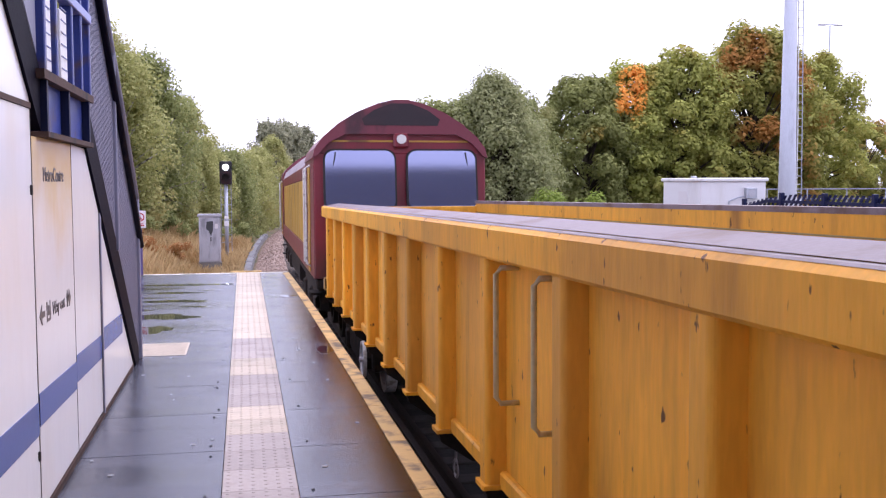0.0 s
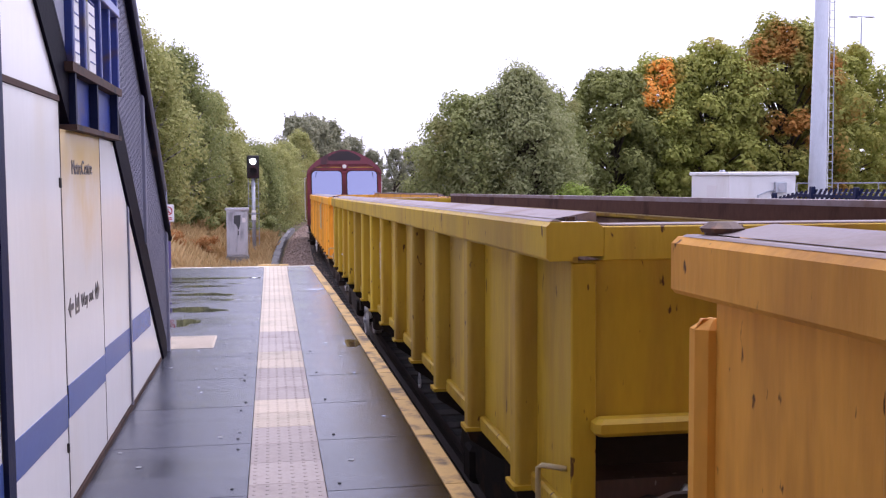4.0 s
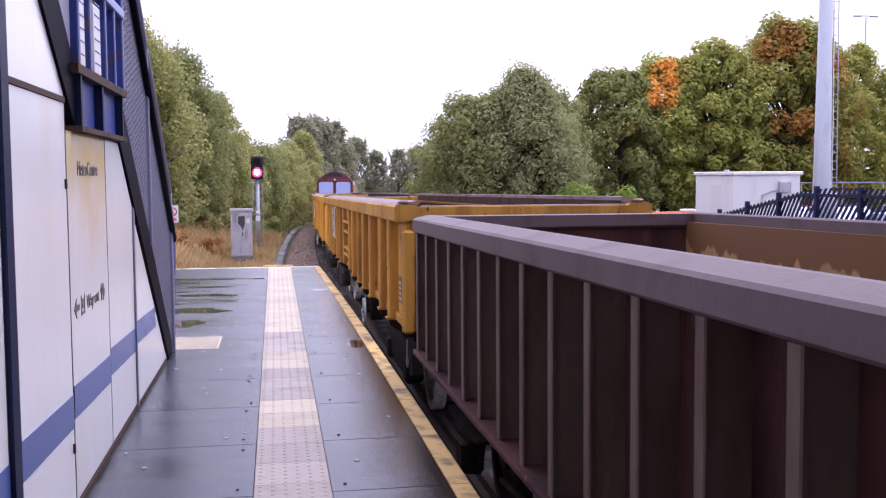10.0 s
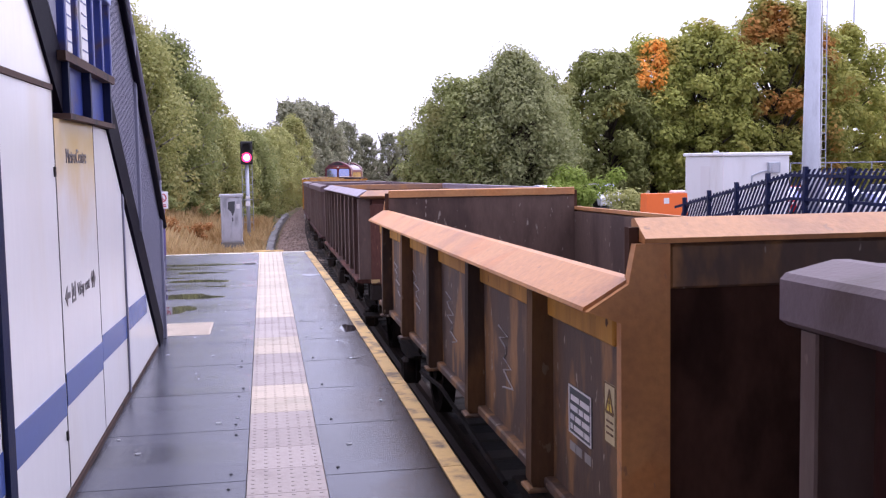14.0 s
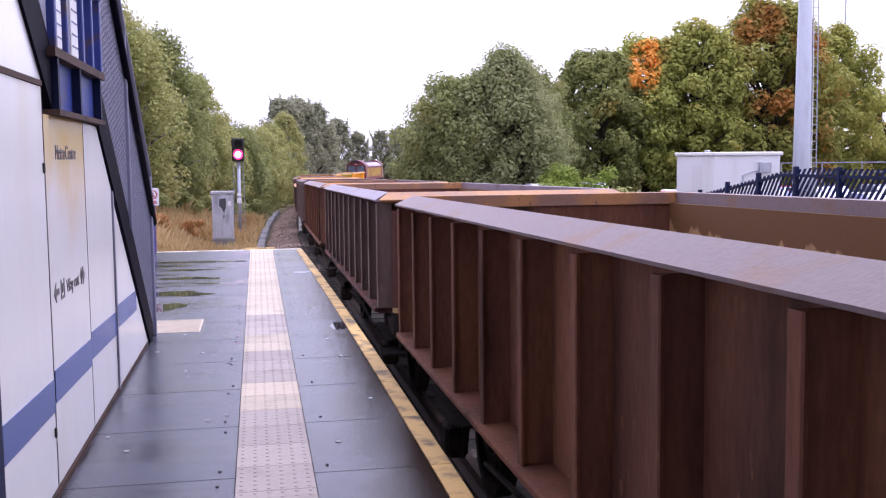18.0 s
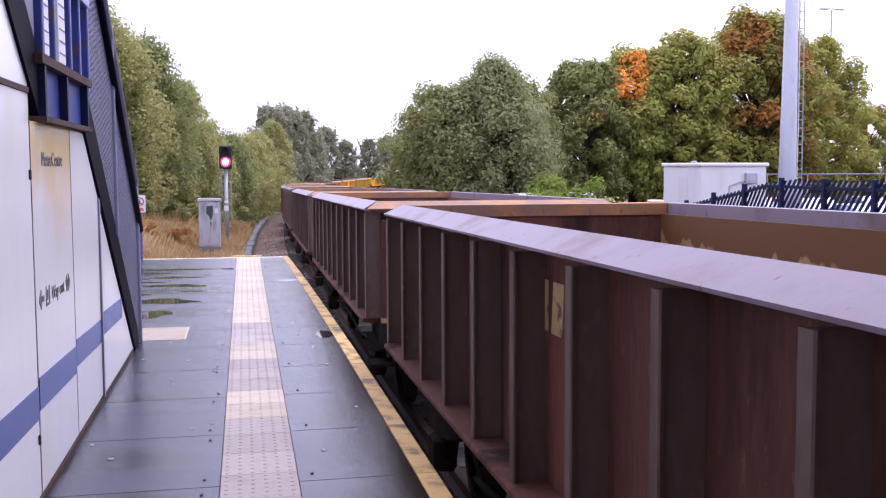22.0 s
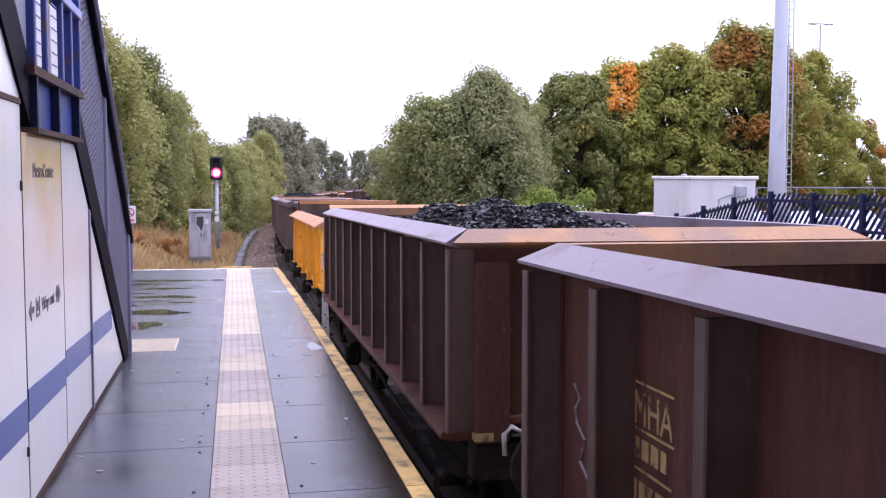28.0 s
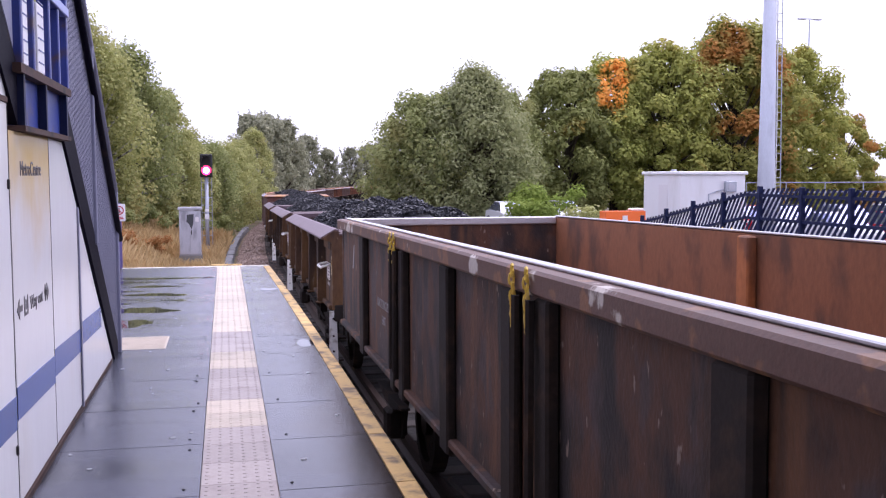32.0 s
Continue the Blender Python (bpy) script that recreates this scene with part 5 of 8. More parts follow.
def bogie_wagon(name, paint, label, group, features):
    """Long yellow box wagon on two bogies."""
    w = thing(name, label, "wagon", group)
    P = M[paint]
    hl = 8.0
    low = features["foot"]      # underside of the rib feet
    for s in (-1, 1):
        x0, x1 = sorted((s * 1.20, s * 1.235))
        part("side_plate", Geo().box(x0, x1, -hl, hl, low + 0.096, 2.23), P, w)
        a0, a1 = sorted((s * 1.165, s * 1.198))
        part("lining", Geo().box(a0, a1, -hl + 0.04, hl - 0.04, 1.2, 2.2), M["pale_inside"], w)
        part("rim", Geo().prism([(s * 1.10, 2.22), (s * 1.10, 2.345), (s * 1.13, 2.37), (s * 1.338, 2.372), (s * 1.36, 2.352), (s * 1.36, 2.215), (s * 1.345, 2.20), (s * 1.24, 2.20), (s * 1.24, 2.22)], "y", -hl - 0.05, hl + 0.05), P, w)
        ridge = 2.412 if s < 0 else 2.44
        part("rim_inner", Geo().prism([(s * 1.085, 2.262), (s * 1.085, ridge - 0.045), (s * 1.0995, ridge - 0.045), (s * 1.0995, 2.262)], "y", -hl + 0.18, hl - 0.18), P if paint == "yellow" else M["dark_rust_shade"], w, "worn inner face of the rim")
        part("rim_edge", Geo().prism([(s * 1.07, 2.25), (s * 1.07, 2.26), (s * 1.0995, 2.26), (s * 1.0995, 2.25)], "y", -hl + 0.18, hl - 0.18), M["sign_dull"], w, "worn lower edge of the rim")
        part("rim_cap", Geo().prism([(s * 1.0995, 2.372), (s * 1.0995, ridge - 0.044), (s * 1.083, ridge - 0.044), (s * 1.083, ridge - 0.004), (s * 1.11, ridge), (s * 1.285, 2.382)], "y", -hl + 0.10, hl - 0.10), M["rim_top"], w, "scraped bare sloping rim top")
        part("rim_ledge", Geo().prism([(s * 1.283, 2.373), (s * 1.287, 2.379), (s * 1.325, 2.379), (s * 1.339, 2.373)], "y", -hl - 0.02, hl + 0.02), M["rim_top"], w, "bare outer ledge of the rim")
        part("sill", Geo().soft(min(s * 1.19, s * 1.27), max(s * 1.19, s * 1.27), -hl, hl, low - 0.004, low + 0.094, 0.012), P, w)
        part("solebar", Geo().soft(min(s * 0.85, s * 1.0), max(s * 0.85, s * 1.0), -hl + 0.2, hl - 0.2, 0.86, 1.058, 0.012), M["underframe"], w)
        rib_at = features["ribs"]
        for y in rib_at:
            o = 1.345
            hw = 0.075
            arc = [(s * (o - 0.03 + 0.03 * math.cos(a)), y - hw + 0.03 - 0.03 * math.sin(a)) for a in (math.pi / 2 * (1 - k / 5) for k in range(6))]
            g = Geo().prism([(s * 1.235, y - hw)] + arc + [(px, 2 * y - py) for px, py in arc[::-1]] + [(s * 1.235, y + hw)], "z", low + 0.026, 2.20)
            part("rib", g, P, w)
            part("rib_foot", Geo().prism([(s * 1.235, y - 0.09), (s * (o + 0.015), y - 0.09), (s * (o + 0.02), y - 0.075), (s * (o + 0.02), y + 0.075), (s * (o + 0.015), y + 0.09), (s * 1.235, y + 0.09)], "z", low, low + 0.024), P, w)
            part("bracket", Geo().prism([(s * 1.0, low - 0.004), (s * (o + 0.0), low - 0.002), (s * (o - 0.02), low - 0.064), (s * 1.12, low - 0.2), (s * 1.0, low - 0.2)], "y", y - 0.05, y + 0.05), M["underframe"], w)
    part("floor", Geo().box(-1.198, 1.198, -hl + 0.03, hl - 0.03, 1.10, 1.19), M["interior_dark"], w)
    for e in (-1, 1):
        y0, y1 = sorted((e * hl, e * (hl - 0.04)))
        part("end_plate", Geo().box(-1.198, 1.198, y0, y1, 1.422 if features.get("plain_end") else 1.2, 2.198), P, w)
        if features.get("plain_end"):
            part("end_recess", Geo().box(-1.12, 1.12, min(e * (hl - 0.30), e * (hl - 0.26)), max(e * (hl - 0.30), e * (hl - 0.26)), 1.0, 1.40).box(-1.12, 1.12, min(e * (hl - 0.30), e * (hl - 0.041)), max(e * (hl - 0.30), e * (hl - 0.041)), 1.401, 1.42), M["underframe"], w, "dark recess below the end plate")
        part("end_rim", Geo().soft(-1.099, 1.099, min(e * (hl + 0.05), e * (hl - 0.17)), max(e * (hl + 0.05), e * (hl - 0.17)), 2.20, 2.352, 0.005), P, w)
        part("end_rim_cap", Geo().soft(-1.08, 1.08, min(e * (hl + 0.03), e * (hl - 0.16)), max(e * (hl + 0.03), e * (hl - 0.16)), 2.351, 2.36, 0.003), M["rim_top"], w)
        for z0, z1 in ((1.42, 1.50),) if features.get("plain_end") else ((1.06, 1.26), (1.42, 1.54), (1.78, 1.90)):
            part("end_rail", Geo().soft(-1.148, 1.148, min(e * (hl + 0.003), e * (hl + 0.11)), max(e * (hl + 0.003), e * (hl + 0.11)), z0, z1, 0.02), P, w)
        for s in (-1, 1):
            if features.get("plain_end"):
                part("corner_plate", Geo().soft(min(s * 1.12, s * 1.236), max(s * 1.12, s * 1.236), min(e * hl, e * (hl + 0.02)), max(e * hl, e * (hl + 0.02)), 1.06, 2.19, 0.006), P, w)
                part("lifting_plate", Geo().soft(min(s * 1.15, s * 1.31), max(s * 1.15, s * 1.31), min(e * (hl - 0.02), e * (hl - 0.1)), max(e * (hl - 0.02), e * (hl - 0.1)), 2.362, 2.372, 0.003), M["bright_steel"], w)
                part("bolt", Geo().cyl((s * 1.22, e * (hl - 0.06), 2.38), "z", 0.03, 0.012, 6), M["rust_trim"], w)
                continue
            part("corner_post", Geo().soft(min(s * 1.16, s * 1.29), max(s * 1.16, s * 1.29), min(e * (hl + 0.001), e * (hl + 0.10)), max(e * (hl + 0.001), e * (hl + 0.10)), 1.06, 2.12, 0.03), P, w)
            part("lug", Geo().cyl((s * 1.25, e * (hl - 0.06), 2.375), "z", 0.05, 0.013, 12).tube([(s * 1.25, e * (hl - 0.06), 2.388), (s * 1.25, e * (hl - 0.06), 2.40), (s * 1.25, e * (hl - 0.06), 2.418)], [0.062, 0.068, 0.04], 8), M["rust_rim"], w, "bolted lifting lug")
        buffers(w, e * hl, e)
        if not features.get("plain_end"):
            warning_label(w, -1.055, 0, 1.935, 0.14, 0.235, e, flat_y=e * hl)
        brake_hose(w, -0.75, e * (hl + 0.08), True)
        bogie(w, e * 5.9, True)
    for y in features.get("ladders", ()):
        for d in (-0.32, 0.32):
            part("grab_rail", Geo().tube([(-1.24, y + d, 2.17), (-1.33, y + d, 2.17), (-1.355, y + d, 2.14), (-1.355, y + d, 1.535), (-1.33, y + d, 1.505), (-1.24, y + d, 1.505)], 0.014, 7), M["white_paint" if features.get("white_ladder") else "sign_pale"], w, "pale painted grab rail", smooth=True)
    if features.get("bars"):
        y = features["bars"]
        for d in (-0.78, 0.78):
            part("recess_frame", Geo().soft(-1.335, -1.236, y + d - 0.07, y + d + 0.07, low + 0.026, 2.20, 0.014), P, w)
        for z in (1.33, 1.45, 1.75, 1.93):
            part("step_bar", Geo().soft(-1.33, -1.24, y - 0.70, y + 0.70, z, z + 0.045, 0.01), P, w)
        part("recess_board", Geo().soft(-1.262, -1.236, y - 0.70, y + 0.70, 2.0, 2.199, 0.006), P, w)
    for y, z in features.get("warn", ()):
        warning_label(w, -1.235, y, z, 0.13, 0.25, face=features.get("warn_face", "sign_tan"))
    for y, z, a, b in features.get("panels", ()):
        data_panel(w, -1.235, y, z, a, b, M["brown_ink" if features.get("dull") else "sign_pale"], P if features.get("dull") else M["plate_grey"], label="faded painted data panel" if features.get("dull") else "dark data panel with unreadable lines")
    if features.get("plain_end"):
        for e in (-1, 1):
            yc = e * (hl - 0.14)
            part("corner_handle", Geo().tube([(-1.24, yc + 0.1 * e, 1.25), (-1.33, yc + 0.02 * e, 1.25), (-1.345, yc, 1.235), (-1.345, yc, 1.085), (-1.33, yc + 0.02 * e, 1.07), (-1.24, yc + 0.1 * e, 1.07)], 0.013, 7), M["sign_pale"], w, "pale steel corner handle", smooth=True)
    for y in features.get("holder", ()):
        hd = part("plate_holder", Geo().prism([(-1.24, 1.10), (-1.30, 1.12), (-1.275, 1.36), (-1.24, 1.38)], "y", y - 0.14, y + 0.14), M["underframe"], w, "dark hinged plate holder")
        part("holder_lid", Geo().prism([(-1.24, 1.385), (-1.31, 1.345), (-1.312, 1.355), (-1.24, 1.397)], "y", y - 0.16, y + 0.16), M["bright_steel"], hd, "bare steel lid")
    if features.get("class_at"):
        class_panel(w, -1.235, features["class_at"], 1.41, 0.50, 0.35)
    if features.get("logo") is not None:
        y, back = features["logo"]
        if not back:
            part("emblem_bar", Geo().box(-1.239, -1.2355, y - 0.20, y + 0.20, 2.03, 2.12), M["plate_grey"], w, "dark bar of an emblem")
            part("emblem_wedge", Geo().prism([(y + 0.18, 1.98), (y - 0.19, 2.0), (y - 0.12, 1.88)], "x", -1.239, -1.2355), M["pink_mark"], w, "red wedge of an emblem")
    if features.get("logo") is not None and features["logo"][1]:
        y, back = features["logo"]
        lg = part("emblem_sheet", Geo().box(-1.2395, -1.2355, y - 0.30, y + 0.30, 1.42, 1.88), M["faded_sheet"] if back else P, w, "pale sheet with an emblem of plain shapes")
        part("emblem_bar", Geo().box(-1.243, -1.2395, y - 0.24, y + 0.22, 1.74, 1.80), M["pink_mark"], lg)
        part("emblem_wedge", Geo().prism([(y + 0.24, 1.68), (y - 0.22, 1.58), (y - 0.12, 1.50)], "x", -1.243, -1.2395).prism([(y - 0.22, 1.54), (y - 0.05, 1.48), (y - 0.12, 1.45)], "x", -1.243, -1.2395), M["pink_mark"], lg)
    hy = features.get("handle", 3.2)
    hw = part("brake_handwheel", Geo().ring((-1.27, hy, 0.70), 0.175, 0.205, -0.018, 0.018, 28), M["white_paint"], w, "white brake handwheel")
    part("handwheel_web", Geo().cyl((-1.262, hy, 0.70), "x", 0.176, 0.006, 24), M["grey_cabinet"], hw)
    part("handwheel_hub", Geo().cyl((-1.285, hy, 0.70), "x", 0.03, 0.03, 10), M["bright_steel"], hw)
    part("handwheel_shaft", Geo().cyl((-1.12, hy, 0.70), "x", 0.025, 0.135, 8), M["underframe"], hw)
    part("handwheel_bracket", Geo().soft(-1.2, -1.0, hy - 0.3, hy - 0.16, 0.6, 1.05, 0.02), M["underframe"], w)
    for d in (0.55, -4.6):
        part("release_ring", Geo().tube([(-1.2, hy + d + 0.06 * math.cos(a), 0.72 + 0.06 * math.sin(a)) for a in (2 * math.pi * k / 14 for k in range(15))], 0.008, 6).tube([(-1.2, hy + d, 0.78), (-1.2, hy + d, 0.95)], 0.008, 6), M["bright_steel"], w, "bare brake release ring")
    return w


def two_axle_running_gear(w, hl, base=2.9, white=False):
    for s in (-1, 1):
        part("solebar", Geo().soft(min(s * 0.9, s * 1.0), max(s * 0.9, s * 1.0), -hl, hl, 0.84, 1.05, 0.015), M["underframe"], w)
        for y in (-base, base):
            part("axle_guard", Geo().prism([(y - 0.42, 0.84), (y - 0.2, 0.40), (y - 0.12, 0.34), (y + 0.12, 0.34), (y + 0.2, 0.40), (y + 0.42, 0.84)], "x", min(s * 1.03, s * 1.06), max(s * 1.03, s * 1.06)), M["underframe"], w)
            part("axle_box", Geo().soft(min(s * 1.0, s * 1.18), max(s * 1.0, s * 1.18), y - 0.13, y + 0.13, 0.34, 0.60, 0.03), M["underframe"], w)
            sp = Geo()
            for k in range(4):
                sp.box(min(s * 1.07, s * 1.15), max(s * 1.07, s * 1.15), y - 0.62 + 0.12 * k, y + 0.62 - 0.12 * k, 0.70 - 0.025 * k, 0.72 - 0.025 * k)
            part("spring", sp, M["underframe"], w)
        part("step", Geo().soft(min(s * 1.0, s * 1.24), max(s * 1.0, s * 1.24), -hl + 0.35, -hl + 0.75, 0.55, 0.58, 0.005).box(min(s * 1.0, s * 1.03), max(s * 1.0, s * 1.03), -hl + 0.5, -hl + 0.55, 0.56, 0.9), M["underframe"], w)
    part("brake_gear", Geo().soft(-0.75, -0.35, -0.8, 0.9, 0.45, 0.80, 0.04).cyl((0.4, 0.2, 0.62), "y", 0.2, 0.5, 14), M["underframe"], w)
    part("brake_lever", Geo().tube([(-1.1, -1.6, 0.55), (-1.12, 0.6, 0.70), (-1.12, 1.7, 0.62)], 0.02, 6), M["underframe"], w)
    part("door_link", Geo().tube([(-1.0, -hl + 0.7, 0.92), (-1.05, -hl + 1.5, 0.5), (-1.0, -hl + 2.2, 0.9)], 0.03, 6), M["underframe"], w)
    for y in (-base, base):
        wheelset(w, y, 0.46, white)
    for e in (-1, 1):
        buffers(w, e * (hl + 0.05), e, 1.0)
        part("headstock", Geo().soft(-1.2, 1.2, min(e * (hl - 0.1), e * (hl + 0.06)), max(e * (hl - 0.1), e * (hl + 0.06)), 0.84, 1.06, 0.015), M["underframe"], w)
        brake_hose(w, -1.02, e * (hl + 0.1))


def ribbed_wagon(name, paint, rim_mat, rim_kind, label, group, inside="interior", writing=(), red_patch=None):
    """Two-axle open wagon with close vertical ribs. rim_kind: sloped or boxed."""
    w = thing(name, label, "wagon", group)
    P, hl = M[paint], 3.99
    for s in (-1, 1):
        part("side_plate", Geo().box(min(s * 1.16, s * 1.19), max(s * 1.16, s * 1.19), -hl, hl, 1.135, 2.205), P, w)
        part("lining", Geo().box(min(s * 1.125, s * 1.158), max(s * 1.125, s * 1.158), -hl + 0.05, hl - 0.05, 1.16, 2.215), M[inside], w)
        if rim_kind == "sloped":
            prof = [(s * 1.36, 2.228), (s * 1.365, 2.242), (s * 1.215, 2.318), (s * 1.185, 2.312), (s * 1.185, 2.21), (s * 1.25, 2.20)]
            g = Geo()
            # mitred at both ends against the end rims
            for e in (-1, 1):
                g.v += [(x, e * (hl - 0.032 + min((abs(x) - 1.215) * 0.9, 0.10)), z) for x, z in prof]
            kk = len(prof)
            g.f += [(i, (i + 1) % kk, kk + (i + 1) % kk, kk + i) for i in range(kk)]
            g.f += [tuple(range(kk)), tuple(range(2 * kk - 1, kk - 1, -1))]
            part("rim", g, M[rim_mat], w)
        else:
            part("rim", Geo().prism([(s * 1.175, 2.17), (s * 1.175, 2.29), (s * 1.19, 2.302), (s * 1.23, 2.302), (s * 1.35, 2.275), (s * 1.365, 2.26), (s * 1.365, 2.165), (s * 1.345, 2.15), (s * 1.24, 2.15)], "y", -hl - 0.05, hl + 0.05), M[rim_mat], w)
        part("sill", Geo().prism([(s * 1.17, 1.075), (s * 1.17, 1.13), (s * 1.37, 1.13), (s * 1.38, 1.115), (s * 1.38, 1.09), (s * 1.30, 1.075)], "y", -hl, hl), P, w)
        rib_at = [0.8 * k for k in range(-5, 6)] if rim_kind == "sloped" else [-3.94, 3.94] + [0.525 * (k + 0.5) for k in range(-7, 7)]
        for y in rib_at:
            o = 1.35
            part("rib", Geo().prism([(s * 1.19, y - 0.014), (s * (o - 0.02), y - 0.014), (s * (o - 0.02), y - 0.032), (s * (o - 0.006), y - 0.036), (s * o, y - 0.03), (s * o, y + 0.03), (s * (o - 0.006), y + 0.036), (s * (o - 0.02), y + 0.032), (s * (o - 0.02), y + 0.014), (s * 1.19, y + 0.014)], "z", 1.131, 2.20 if rim_kind == "sloped" else 2.149), M["rib_worn"] if "maroon" in paint else P, w)
        for y in (-3.66, -2.86, -2.06, 1.94, 2.74, 3.54):
            part("slot", Geo().box(min(s * 1.188, s * 1.194), max(s * 1.188, s * 1.194), y - 0.16, y + 0.12, 1.137, 1.30), M["rubber"], w, "dark drain slot")
    part("floor", Geo().box(-1.124, 1.124, -hl + 0.04, hl - 0.04, 1.09, 1.159), M["interior_dark"], w)
    for e in (-1, 1):
        part("end_plate", Geo().box(-1.198, 1.198, min(e * hl, e * (hl - 0.045)), max(e * hl, e * (hl - 0.045)), 1.16, 2.204 if rim_kind == "sloped" else 2.16), P, w)
        g = Geo()
        if rim_kind == "sloped":
            o = [(0.10, 2.228), (0.105, 2.242), (-0.03, 2.316), (-0.06, 2.311), (-0.06, 2.21), (0.0, 2.20)]
            for s in (-1, 1):
                g.v += [(s * (1.213 + min((d + 0.03) / 0.9, 0.118)), e * (hl + d), z) for d, z in o]
            g.f += [(i, (i + 1) % 6, 6 + (i + 1) % 6, 6 + i) for i in range(6)] + [tuple(range(6)), tuple(range(11, 5, -1))]
        else:
            g.prism([(e * (hl + 0.10), 2.15), (e * (hl + 0.11), 2.25), (e * (hl + 0.08), 2.27), (e * (hl - 0.03), 2.298), (e * (hl - 0.09), 2.29), (e * (hl - 0.09), 2.19), (e * hl, 2.15)], "x", -1.173, 1.173)
        part("end_rim", g, M["end_rust" if rim_kind == "sloped" else rim_mat], w, "worn end rim")
        for s in (-1, 1):
            part("corner_post", Geo().soft(min(s * 0.98, s * 1.19), max(s * 0.98, s * 1.19), min(e * hl, e * (hl + 0.07)), max(e * hl, e * (hl + 0.07)), 1.06, 2.13, 0.015), P, w)
            part("foot_mark", Geo().box(min(s * 1.08, s * 1.193), max(s * 1.08, s * 1.193), min(e * hl, e * (hl + 0.073)), max(e * hl, e * (hl + 0.073)), 1.08, 1.13), M["stencil"], w, "yellow painted foot of the corner post")
        for x in (-0.54, 0.0, 0.54):
            part("end_post", Geo().soft(x - 0.09, x + 0.09, min(e * hl, e * (hl + 0.06)), max(e * hl, e * (hl + 0.06)), 1.06, 2.13, 0.015), P, w)
        part("end_ledge", Geo().soft(-1.0, 1.0, min(e * hl, e * (hl + 0.06)), max(e * hl, e * (hl + 0.06)), 1.17, 1.22, 0.01), P, w)
    two_axle_running_gear(w, hl)
    for item in writing:
        if item[0] == "class":
            _, y = item
            side_text(w, "MHA", 0.17, M["stencil"], -1.1915, y, 1.735)
            for z in (1.875, 1.715, 1.575, 1.42):
                part("stencil_line", Geo().box(-1.194, -1.1905, y - 0.32, y + 0.01, z, z + 0.009), M["stencil"], w)
            rnd = random.Random(len(name))
            for z, tall in ((1.62, 0.07), (1.455, 0.085)):
                a = 0.0
                while a > -0.26:
                    b = a - rnd.uniform(0.035, 0.07)
                    part("stencil_bar", Geo().box(-1.194, -1.1905, y + b, y + a, z, z + tall), M["stencil"], w, "faded stencilled writing")
                    a = b - 0.02
        elif item[0] == "emblem":
            _, y = item
            g = Geo()
            for k, sl in enumerate((0.0, 0.03)):
                yy = y - 0.2 * k
                g.prism([(yy, 1.835), (yy - 0.15, 1.835), (yy - 0.15 - sl, 2.07), (yy - sl, 2.07)], "x", -1.194, -1.1905)
            part("emblem", g, M["stencil"], w, "faded yellow emblem of plain bars")
        elif item[0] == "chalk":
            _, y = item
            pts = [(-1.194, y - 0.05 * math.sin(k * 1.9) - 0.02 * k, 1.75 - 0.05 * k) for k in range(8)]
            part("chalk_scrawl", Geo().tube(pts, 0.008, 5), M["chalk"], w, "illegible chalk scrawl")
        elif item[0] == "label":
            _, y = item
            warning_label(w, -1.19, y, 1.96, 0.12, 0.20)
        elif item[0] == "data":
            _, y = item
            data_panel(w, -1.19, y, 1.34, 0.32, 0.18, M["sign_white"], M["maroon"], 3, label="white ruled data panel")
    if red_patch:
        part("red_patch", Geo().box(-1.1935, -1.1905, red_patch - 0.16, red_patch + 0.16, 1.45, 1.85), material("red_overspray", (0.16, 0.02, 0.02), rough=0.7, dirt=(0.07, 0.03, 0.028), dirt_at=(0.4, 0.6), dirt_scale=6), w, "red overspray patch")
    return w


def step_hanger(w, y):
    """White plate that hangs below the rear corner and carries a footstep."""
    h = part("step_hanger", Geo().prism([(-1.27, 0.30), (-1.15, 0.30), (-1.17, 0.98), (-1.26, 0.98)], "y", y, y + 0.012), M["white_paint"], w, "white step plate below the corner")
    part("footstep", Geo().soft(-1.29, -1.08, y + 0.014, y + 0.20, 0.33, 0.355, 0.005), M["underframe"], h)
    for z in (0.46, 0.66, 0.88):
        part("bolt", Geo().cyl((-1.21, y - 0.006, z), "y", 0.014, 0.006, 7), M["underframe"], h)


